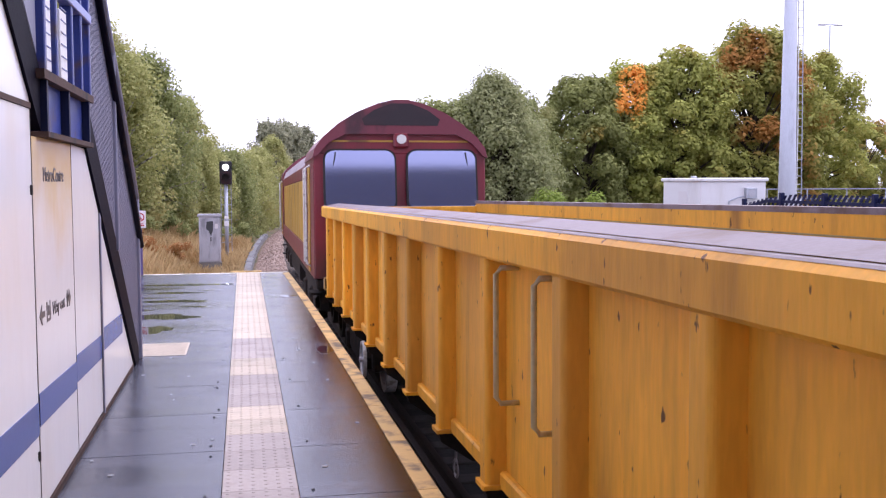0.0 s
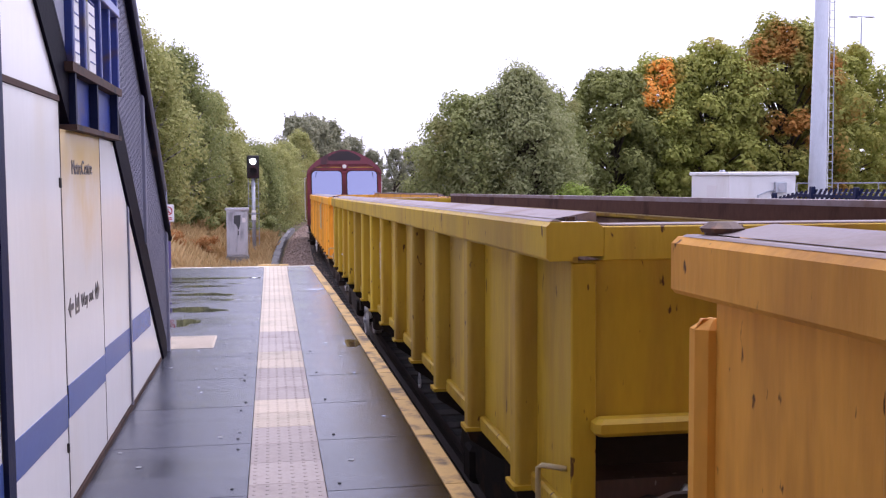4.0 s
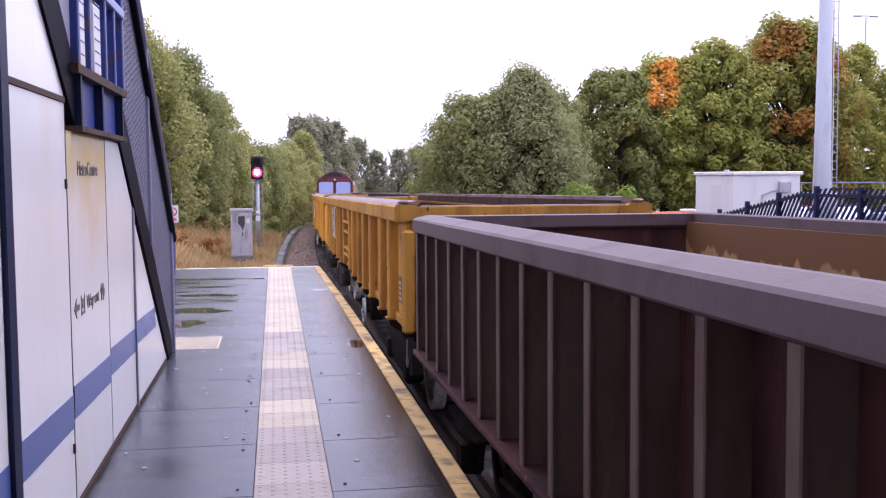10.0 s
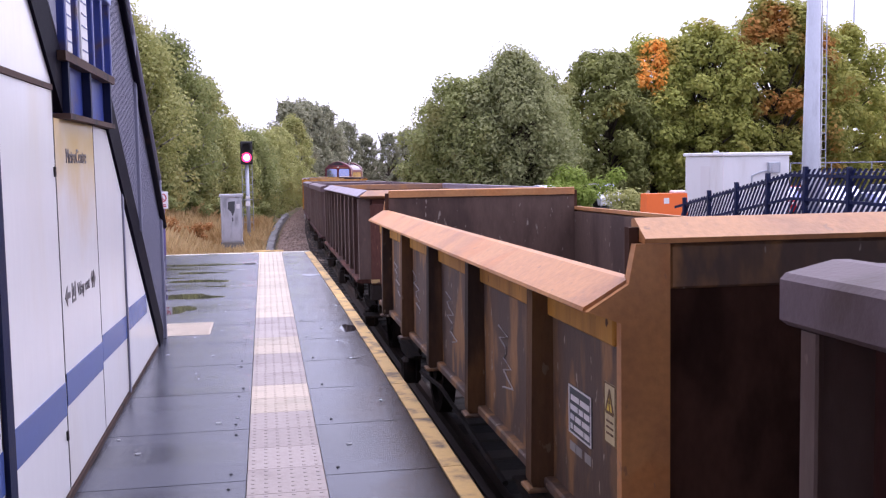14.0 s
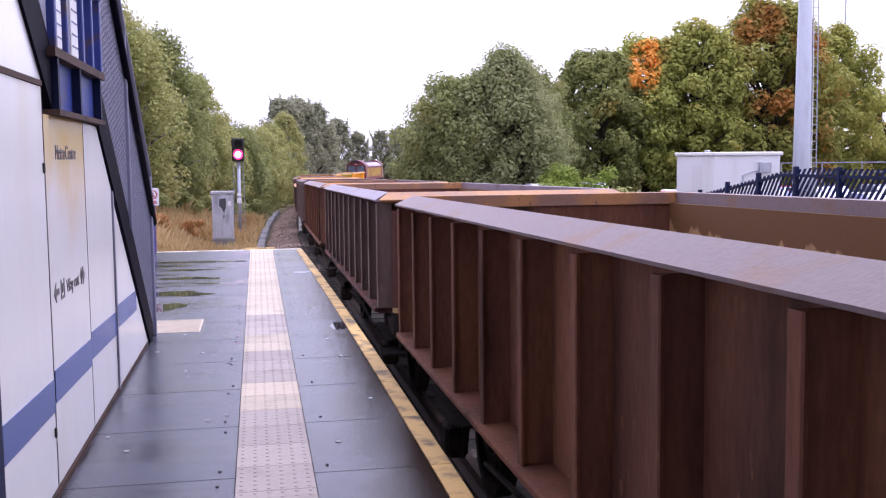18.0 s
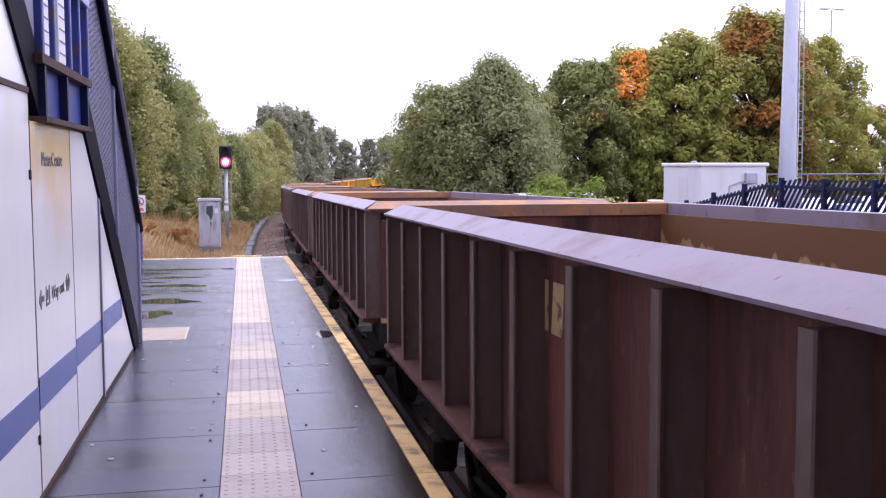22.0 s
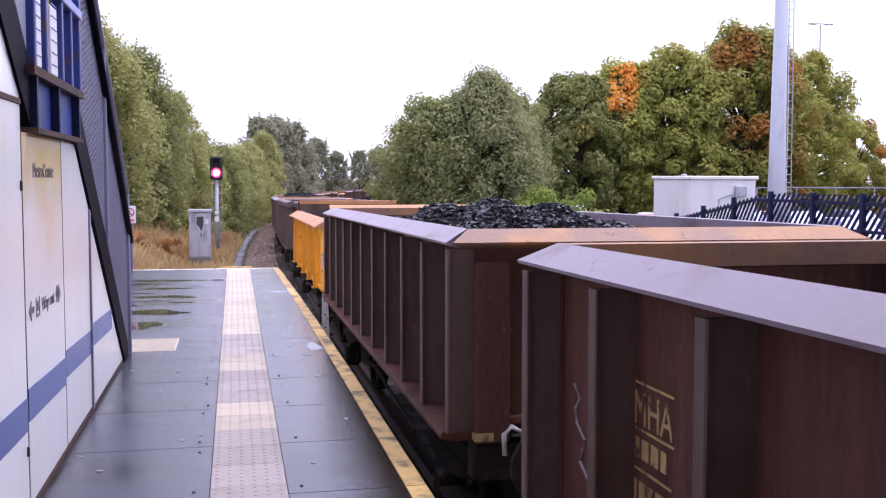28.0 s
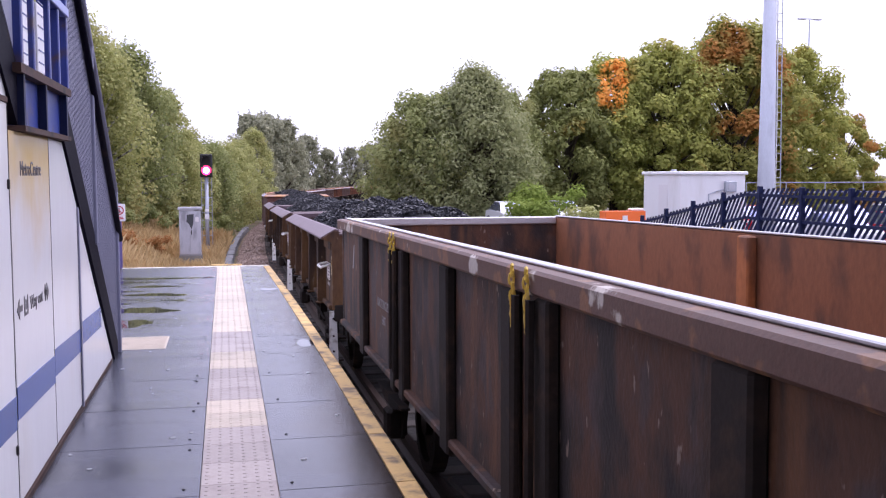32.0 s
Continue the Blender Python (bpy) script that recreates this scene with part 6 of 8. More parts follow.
def lipped_wagon(name, paint, rim_mat, label, group, high_ends, low=1.90, length=7.9, handles=True, red=False):
    """Two-axle open wagon with a broad sloping lip along its low sides."""
    w = thing(name, label, "wagon", group)
    P, hl = M[paint], length / 2
    for s in (-1, 1):
        part("side_plate", Geo().box(min(s * 1.17, s * 1.21), max(s * 1.17, s * 1.21), -hl, hl, 1.05, low + 0.03), P, w)
        part("lining", Geo().box(min(s * 1.135, s * 1.168), max(s * 1.135, s * 1.168), -hl + 0.05, hl - 0.05, 1.12, low + 0.06), M["interior_dark"], w)
        part("lip", Geo().prism([(s * 1.352, low - 0.008), (s * 1.365, low), (s * 1.36, low + 0.015), (s * 1.185, low + 0.118), (s * 1.13, low + 0.118), (s * 1.13, low + 0.08), (s * 1.17, low + 0.07)], "y", -hl - 0.02, hl + 0.02), M[rim_mat], w)
        part("top_band", Geo().soft(min(s * 1.21, s * 1.235), max(s * 1.21, s * 1.235), -hl, hl, low - 0.15, low - 0.02, 0.008), M["tan" if paint == "orange_side" else paint], w)
        part("sill", Geo().soft(min(s * 1.16, s * 1.26), max(s * 1.16, s * 1.26), -hl, hl, 0.99, 1.048, 0.01), P, w)
        for y in (-3.0, -1.49, 0.03, 1.55, 3.07):
            g = Geo().prism([(s * 1.21, 1.0), (s * 1.315, 1.0), (s * 1.325, 1.03), (s * 1.31, low - 0.03), (s * 1.21, low)], "y", y - 0.05, y + 0.05)
            part("rib_foot", Geo().soft(min(s * 1.2, s * 1.345), max(s * 1.2, s * 1.345), y - 0.075, y + 0.075, 0.975, 0.998, 0.006), P, w)
            part("rib", g, M["ochre_rust"] if paint == "orange_side" else P, w)
    part("floor", Geo().box(-1.168, 1.168, -hl + 0.04, hl - 0.04, 1.05, 1.115), M["interior_dark"], w)
    top = 2.30 if high_ends else low + 0.10
    for e in (-1, 1):
        # high end plate and posts: shade under the bridge put into their dark colour
        part("end_plate", Geo().box(-1.168, 1.168, min(e * hl, e * (hl - 0.05)), max(e * hl, e * (hl - 0.05)), 1.05, top), P if not high_ends else M["dark_rust_shade"], w)
        if high_ends:
            part("end_band", Geo().soft(-1.018, 1.018, min(e * (hl + 0.001), e * (hl + 0.047)), max(e * (hl + 0.001), e * (hl + 0.047)), top - 0.24, top - 0.066, 0.01), M["orange_side"], w, "rusted orange band below the end rim")
        part("end_lining", Geo().box(-1.13, 1.13, min(e * (hl - 0.052), e * (hl - 0.065)), max(e * (hl - 0.052), e * (hl - 0.065)), 1.12, top - 0.06), M["interior_dark"], w)
        part("end_rim", Geo().prism([(e * (hl + 0.06), top - 0.06), (e * (hl + 0.065), top - 0.04), (e * (hl - 0.05), top + 0.035), (e * (hl - 0.08), top + 0.03), (e * (hl - 0.08), top - 0.05)], "x", -1.128, 1.128), M[rim_mat], w)
        for s in (-1, 1):
            part("corner_post", Geo().prism([(s * 1.02, 0.99), (s * 1.22, 0.99), (s * 1.22, low - 0.05), (s * 1.355, low), (s * 1.19, low + 0.10), (s * 1.16, max(top - 0.062, low + 0.10)), (s * 1.02, top - 0.062)], "y", min(e * hl, e * (hl + 0.05)), max(e * hl, e * (hl + 0.05))), M["orange_rim" if high_ends else paint], w)
        for x in (-0.3, 0.3) if high_ends else (-0.72, -0.24, 0.24, 0.72):
            part("end_post", Geo().soft(x - 0.06, x + 0.06, min(e * hl, e * (hl + 0.05)), max(e * hl, e * (hl + 0.05)), 1.0, top - (0.242 if high_ends else 0.065), 0.015), M["dark_rust_shade"] if high_ends else P, w)
    two_axle_running_gear(w, hl, 2.6)
    step_hanger(w, -hl - 0.045)
    warning_label(w, -1.21, hl - 0.22, 1.42, 0.14, 0.38)
    warning_label(w, -1.21, -hl + 0.10, 1.42, 0.13, 0.25)
    dp = data_panel(w, -1.21, -hl + 0.48, 1.34, 0.31, 0.22, M["sign_white"], M["plate_grey"], 4)
    for y0, y1, z0, z1 in ((-0.155, 0.155, 0.212, 0.22), (-0.155, 0.155, 0.0, 0.008), (-0.155, -0.147, 0.009, 0.211), (0.147, 0.155, 0.009, 0.211)):
        part("panel_frame", Geo().box(-1.2175, -1.2141, -hl + 0.48 + y0, -hl + 0.48 + y1, 1.34 + z0, 1.34 + z1), M["sign_white"], dp, "white painted frame")
    for a in (-0.14, -0.02, 0.07):
        part("stencil_bar", Geo().box(-1.2135, -1.2105, -hl + 0.48 + a, -hl + 0.56 + a, 1.26, 1.30), M["chalk"], w)
    data_panel(w, -1.21, hl - 0.75, 1.2, 0.4, 0.5, M["stencil"], P, 4, label="faded stencilled writing")
    if handles:
        y = -hl + 0.45
        part("grab_handle", Geo().tube([(-1.21, y - 0.22, 1.55), (-1.32, y - 0.22, 1.53), (-1.335, y - 0.2, 1.515), (-1.335, y + 0.2, 1.515), (-1.32, y + 0.22, 1.53), (-1.21, y + 0.22, 1.55)], 0.017, 8), M["white_paint"], w, "white grab handle", smooth=True)
    for k, y in enumerate((2.75, 1.35, -0.3, -2.0) if paint == "orange_side" else ()):
        rnd = random.Random(k + int(10 * low))
        pts = [(-1.2125, y + 0.13 * math.sin(2.4 * j + k) + rnd.uniform(-0.05, 0.05) - 0.02 * j, 1.62 - 0.035 * j) for j in range(11)]
        part("chalk_scrawl", Geo().tube(pts, 0.006, 5), M["chalk"], w, "illegible chalk scrawl")
    if red:
        part("red_patch", Geo().box(-1.214, -1.2105, 0.5, 1.8, 1.1, 1.78), material("faded_red_side", (0.16, 0.035, 0.04), rough=0.7, dirt=(0.09, 0.04, 0.03), dirt_at=(0.4, 0.55), dirt_scale=3), w, "faded red paint")
    return w


def chained_wagon():
    """Old rusty open wagon with side doors held by chained posts."""
    w = thing("rusty_open_wagon", "heavily rusted open wagon with chained side doors and a flaking rim", "wagon", "train wagons")
    hl = 6.3
    for s in (-1, 1):
        part("side_plate", Geo().box(min(s * 1.22, s * 1.26), max(s * 1.22, s * 1.26), -hl, hl, 1.10, 2.11), M["rusty"], w)
        part("lining", Geo().box(min(s * 1.18, s * 1.218), max(s * 1.18, s * 1.218), -hl + 0.05, hl - 0.05, 1.12, 2.19), M["rusty_in"], w)
        part("rim", Geo().soft(min(s * 1.19, s * 1.33), max(s * 1.19, s * 1.33), -hl - 0.03, hl + 0.03, 2.092, 2.198, 0.014), M["rust_rim"], w, "flaking rust and white rim")
        part("rim_edge", Geo().soft(min(s * 1.185, s * 1.24), max(s * 1.185, s * 1.24), -hl - 0.02, hl + 0.02, 2.199, 2.213, 0.004), M["bright_steel"], w, "worn bright top edge")
        part("sill", Geo().soft(min(s * 1.2, s * 1.31), max(s * 1.2, s * 1.31), -hl, hl, 1.045, 1.098, 0.01), M["rusty"], w)
        for y, b in ((4.5, 0.12), (2.8, 0.08), (2.42, 0.08), (1.0, 0.1), (-0.3, 0.08), (-0.8, 0.08), (-2.3, 0.1), (-3.5, 0.08), (-3.95, 0.08), (-5.3, 0.1)):
            part("door_post", Geo().soft(min(s * 1.26, s * 1.32), max(s * 1.26, s * 1.32), y - b, y + b, 1.0, 2.09, 0.012), M["underframe"], w)
        for y in (2.68, 2.53, -0.5, -0.7, -3.65, -3.85):
            ch = Geo()
            for k in range(7):
                c = Vector((s * 1.345, y + 0.012 * math.sin(k * 2.1), 2.18 - 0.036 * k))
                pts = [c + Vector((0.012 * (k % 2) * math.cos(a), 0.014 * math.cos(a) * (1 - 0.8 * (k % 2)), 0.028 * math.sin(a))) for a in (2 * math.pi * j / 8 for j in range(9))]
                ch.tube(pts, 0.006, 5)
            part("chain", ch, M["sign_yellow"], w, "rusty yellowish chain")
            part("hinge_bar", Geo().tube([(s * 1.345, y - 0.05, 2.08), (s * 1.35, y - 0.05, 1.2)], 0.02, 6), M["underframe"], w)
    for y in (-2.2, 1.94):
        part("inner_stanchion", Geo().soft(1.10, 1.179, y - 0.08, y + 0.08, 1.12, 2.18, 0.012), M["orange_rust"], w)
    part("floor", Geo().box(-1.21, 1.21, -hl + 0.04, hl - 0.04, 1.05, 1.115), M["rusty_in"], w)
    for e in (-1, 1):
        part("end_plate", Geo().box(-1.21, 1.21, min(e * hl, e * (hl - 0.05)), max(e * hl, e * (hl - 0.05)), 1.06, 2.12), M["rusty"], w)
        part("end_rim", Geo().soft(-1.18, 1.18, min(e * (hl + 0.03), e * (hl - 0.07)), max(e * (hl + 0.03), e * (hl - 0.07)), 2.121, 2.205, 0.01), M["bright_steel"], w, "worn bright end edge")
        for s in (-1, 1):
            part("corner_post", Geo().soft(min(s * 1.1, s * 1.27), max(s * 1.1, s * 1.27), min(e * hl, e * (hl + 0.06)), max(e * hl, e * (hl + 0.06)), 1.0, 2.08, 0.012), M["rusty"], w)
    part("white_mark", Geo().prism([(5.53, 1.72), (5.46, 1.72), (5.38, 1.96), (5.42, 1.96)], "x", -1.2635, -1.2605), M["chalk"], w, "white daubed mark")
    side_text(w, "KNOTTINGLEY", 0.105, M["chalk"], -1.2605, 3.86, 1.53)
    side_text(w, "EAST", 0.10, M["chalk"], -1.2605, 3.62, 1.40)
    two_axle_running_gear(w, hl, 4.0)
    return w


def coal_mesh(seed, hl, half, top, shape, lump=1.0):
    """A heap of wet coal: a rough mound set with broken lumps."""

    def h(x, y):
        k = shape(y / hl)
        edge = max(0.0, 1 - abs(x / half) ** 3)
        return 0.15 + top * k * (0.6 + 0.4 * edge) + 0.05 * math.sin(7 * x + 3 * y) * k + 0.04 * math.sin(5 * y - 4 * x)

    nx, ny = 40, 130
    v0 = [(-half + 2 * half * i / nx, -hl + 2 * hl * j / ny, h(-half + 2 * half * i / nx, -hl + 2 * hl * j / ny) - 0.07) for j in range(ny + 1) for i in range(nx + 1)]
    f0 = [(j * (nx + 1) + i, j * (nx + 1) + i + 1, (j + 1) * (nx + 1) + i + 1, (j + 1) * (nx + 1) + i) for j in range(ny) for i in range(nx)]
    rng = np.random.default_rng(seed)
    n = 20000
    x, y = rng.uniform(-half + 0.05, half - 0.05, n), rng.uniform(-hl + 0.06, hl - 0.06, n)
    z = np.array([h(p, q) for p, q in zip(x, y)]) - 0.06 + 0.05 * rng.random(n)
    r = lump * rng.choice((0.011, 0.014, 0.017, 0.021, 0.026, 0.033), n)
    corner = np.array([(i, j, k) for k in (-1, 1) for i, j in ((-1, -1), (1, -1), (1, 1), (-1, 1))], float) * (0.75, 0.75, 0.8)
    pts = corner[None] * r[:, None, None] * rng.uniform(0.55, 1.2, (n, 8, 1)) * rng.uniform(0.7, 1.25, (n, 1, 3))
    pts[:, :, 2] *= rng.uniform(0.35, 0.75, n)[:, None]
    # lumps lie fairly flat: an upright axis that leans, then any turn about it
    up = np.array([0, 0, 1.0]) + 0.3 * rng.normal(size=(n, 3))
    up /= np.linalg.norm(up, axis=1)[:, None]
    a1 = np.cross(up, rng.normal(size=(n, 3)))
    a1 /= np.linalg.norm(a1, axis=1)[:, None]
    turn = np.stack([a1, np.cross(up, a1), up], 2)
    pts = np.einsum("nij,nkj->nki", turn, pts) + np.stack([x, y, z], 1)[:, None, :]
    quad = np.array(((3, 2, 1, 0), (4, 5, 6, 7), (0, 1, 5, 4), (1, 2, 6, 5), (2, 3, 7, 6), (3, 0, 4, 7)))
    faces = (quad[None] + len(v0) + 8 * np.arange(n)[:, None, None]).reshape(-1, 4)
    me = bpy.data.meshes.new("coal_heap")
    me.from_pydata(v0 + pts.reshape(-1, 3).tolist(), [], f0 + faces.tolist())
    me.materials.append(M["coal"])
    return me


# ----- locomotive -----
def locomotive():
    w = thing("diesel_locomotive", "dark red diesel locomotive with gold band and sooty roof", "locomotive")
    hl = 10.1
    part("engine_house", Geo().prism([(-1.30, 1.15), (-1.30, 3.05), (1.30, 3.05), (1.30, 1.15)], "y", -hl + 2.6, hl - 2.6), M["loco_gold"], w, "gold-banded body side")
    # roof base colour is paled to stand for reflected sky
    part("roof", Geo().prism([(-1.31, 3.051), (-1.24, 3.26), (-0.9, 3.55), (-0.3, 3.74), (0.3, 3.74), (0.9, 3.55), (1.24, 3.26), (1.31, 3.051)], "y", -hl + 2.6, hl - 2.6), M["loco_roof_sky"], w, "roof coloured pale for the sky it reflects")
    part("lower_band", Geo().soft(-1.325, 1.325, -hl + 2.6, hl - 2.6, 1.13, 1.55, 0.01), M["loco_red"], w)
    part("upper_band", Geo().soft(-1.32, 1.32, -hl + 2.6, hl - 2.6, 2.80, 3.048, 0.01), M["loco_red"], w)
    for y in range(-6, 7):
        for s in (-1, 1):
            part("body_door", Geo().soft(min(s * 1.301, s * 1.325), max(s * 1.301, s * 1.325), y - 0.44, y + 0.44, 1.58, 2.78, 0.01), M["loco_gold"], w)
    for y in (-5.0, -2.5, 0.5, 3.5):
        part("roof_hatch", Geo().soft(-0.7, 0.7, y - 0.9, y + 0.9, 3.66, 3.80, 0.03), M["loco_roof"], w)
    part("exhaust", Geo().soft(-0.35, 0.35, 1.6, 2.3, 3.74, 3.86, 0.04), M["loco_roof"], w)
    part("underframe", Geo().soft(-1.3, 1.3, -hl, hl, 0.98, 1.149, 0.02), M["underframe"], w)
    part("fuel_tank", Geo().prism([(-1.25, 0.97), (-1.25, 0.55), (-1.05, 0.32), (1.05, 0.32), (1.25, 0.55), (1.25, 0.97)], "y", -2.6, 2.6), M["underframe"], w)
    for e in (-1, 1):
        yi, yo = e * (hl - 2.6), e * hl
        # cab shell between the engine house and the face
        cab = part("cab", Geo().prism([(-1.33, 1.15), (-1.33, 3.10), (-1.25, 3.30), (1.25, 3.30), (1.33, 3.10), (1.33, 1.15)], "y", min(yi, yo), max(yi, yo)), M["loco_red"], w)
        hood = Geo().prism([(-1.345, 3.08), (-1.31, 3.24), (-1.18, 3.42), (-0.95, 3.63), (-0.67, 3.81), (-0.35, 3.95), (-0.1, 4.01), (0.1, 4.01), (0.35, 3.95), (0.67, 3.81), (0.95, 3.63), (1.18, 3.42), (1.31, 3.24), (1.345, 3.08), (1.27, 3.12), (1.1, 3.32), (0.85, 3.46), (-0.85, 3.46), (-1.1, 3.32), (-1.27, 3.12)], "y", min(yi, yo + e * 0.12), max(yi, yo + e * 0.12))
        part("cab_roof", hood, M["cab_maroon"], cab, "dirty maroon cab roof")
        y0, y1 = sorted((yo, yo + e * 0.04))
        part("roof_panel", Geo().prism([(-0.56, 3.60), (-0.60, 3.70), (-0.42, 3.84), (-0.15, 3.95), (0.15, 3.95), (0.42, 3.84), (0.60, 3.70), (0.56, 3.60)], "y", min(yo, yo + e * 0.125), max(yo, yo + e * 0.135)), M["roof_panel"], cab)
        part("face", Geo().soft(-1.325, 1.325, y0, y1, 1.15, 3.16, 0.012), M["loco_red"], cab)
        part("brow", Geo().prism([(-1.27, 3.16), (1.27, 3.16), (1.1, 3.34), (0.85, 3.48), (-0.85, 3.48), (-1.1, 3.34)], "y", y0, y1), M["loco_red"], cab)
        part("gold_line", Geo().soft(-1.05, 1.05, min(yo + e * 0.041, yo + e * 0.05), max(yo + e * 0.041, yo + e * 0.05), 3.335, 3.365, 0.003), M["loco_gold"], cab, "gold line")
        for s in (-1, 1):
            ya, yb = sorted((yo + e * 0.041, yo + e * 0.075))
            def pane(x0, x1, z0, z1, r, d0, d1):
                """A rounded pane that leans back towards its top."""
                o = [(cx + r * math.cos(t), cz + r * math.sin(t)) for cx, cz, k in ((x1 - r, z1 - r, 0), (x0 + r, z1 - r, 1), (x0 + r, z0 + r, 2), (x1 - r, z0 + r, 3)) for t in (math.pi / 2 * (k + q / 4) for q in range(5))]
                g, n = Geo(), len(o)
                g.v = [(x, yo + e * (d + 0.08 - 0.165 * (z - 2.2)), z) for d in (d0, d1) for x, z in o]
                g.f = [tuple(range(n)), tuple(range(2 * n - 1, n - 1, -1))] + [(i, (i + 1) % n, n + (i + 1) % n, n + i) for i in range(n)]
                return g

            xa, xb = sorted((s * 0.075, s * 1.185))
            part("window_seal", pane(xa, xb, 2.22, 3.23, 0.16, 0.04, 0.145), M["rubber"], cab)
            part("windscreen", pane(xa + 0.028, xb - 0.028, 2.25, 3.20, 0.14, 0.10, 0.152), M["cab_glass"], cab, "windscreen reflecting the sky")
            part("wiper", Geo().tube([(s * 1.0, yo + e * 0.08, 3.17), (s * 1.07, yo + e * 0.115, 2.72)], 0.012, 5), M["rubber"], cab)
            part("tail_lamp", Geo().cyl((s * 1.0, yo + e * 0.06, 1.55), "y", 0.09, 0.03, 14), M["sign_red"], cab)
            part("hand_rail", Geo().tube([(s * 1.335, yo - e * 0.9, 1.3), (s * 1.40, yo - e * 0.9, 1.34), (s * 1.40, yo - e * 0.9, 2.95), (s * 1.335, yo - e * 0.9, 2.99)], 0.02, 7), M["white_paint"], w, "white handrail", smooth=True)
            part("hand_rail", Geo().tube([(s * 1.335, yo - e * 1.6, 1.3), (s * 1.40, yo - e * 1.6, 1.34), (s * 1.40, yo - e * 1.6, 2.95), (s * 1.335, yo - e * 1.6, 2.99)], 0.02, 7), M["white_paint"], w, "white handrail", smooth=True)
            part("cab_door", Geo().soft(min(s * 1.331, s * 1.345), max(s * 1.331, s * 1.345), yo - e * 1.25 - 0.28, yo - e * 1.25 + 0.28, 1.2, 2.98, 0.006), M["loco_gold"], w)
            part("steps", Geo().soft(min(s * 1.15, s * 1.34), max(s * 1.15, s * 1.34), yo - e * 1.25 - 0.3, yo - e * 1.25 + 0.3, 0.5, 0.54, 0.006).soft(min(s * 1.15, s * 1.34), max(s * 1.15, s * 1.34), yo - e * 1.25 - 0.3, yo - e * 1.25 + 0.3, 0.8, 0.84, 0.006), M["underframe"], w)
        part("lamp_housing", Geo().soft(-0.12, 0.12, min(yo + e * 0.041, yo + e * 0.13), max(yo + e * 0.041, yo + e * 0.13), 3.24, 3.50, 0.03), M["loco_red"], cab)
        part("head_lamp", Geo().cyl((0, yo + e * 0.14, 3.38), "y", 0.075, 0.02, 20), M["lens"], cab, "round white head lamp")
        buffers(w, yo, e, 1.05)
        bg = part("bogie", Geo().soft(-1.0, 1.0, e * 6.6 - 2.2, e * 6.6 + 2.2, 0.5, 0.9, 0.04), M["underframe"], w)
        for s in (-1, 1):
            part("side_frame", Geo().prism([(e * 6.6 - 2.6, 0.55), (e * 6.6 - 2.5, 0.85), (e * 6.6 + 2.5, 0.85), (e * 6.6 + 2.6, 0.55), (e * 6.6 + 1.9, 0.42), (e * 6.6 - 1.9, 0.42)], "x", s * 1.12 - 0.07, s * 1.12 + 0.07), M["underframe"], bg)
            for d in (-2.0, 0.0, 2.0):
                part("axle_box", Geo().soft(s * 1.15 - 0.1, s * 1.15 + 0.1, e * 6.6 + d - 0.2, e * 6.6 + d + 0.2, 0.34, 0.74, 0.04), M["underframe"], bg)
        for d in (-2.0, 0.0, 2.0):
            wheelset(w, e * 6.6 + d, 0.53, False)
    return w


TRAIN = []      # (thing, distance of its middle behind the train's reference point, half pivot distance)
BODY = {"J": 16.112, "C": 8.111, "M": 7.943, "Y": 7.943, "W": 7.949, "V": 12.66}


def gap_behind(kind, following):
    """Clear distance between a wagon's rim and that of the wagon behind it."""
    if kind == "J":
        return 1.33 if following == "J" else 1.283
    return 1.64 if following == "V" else 1.449


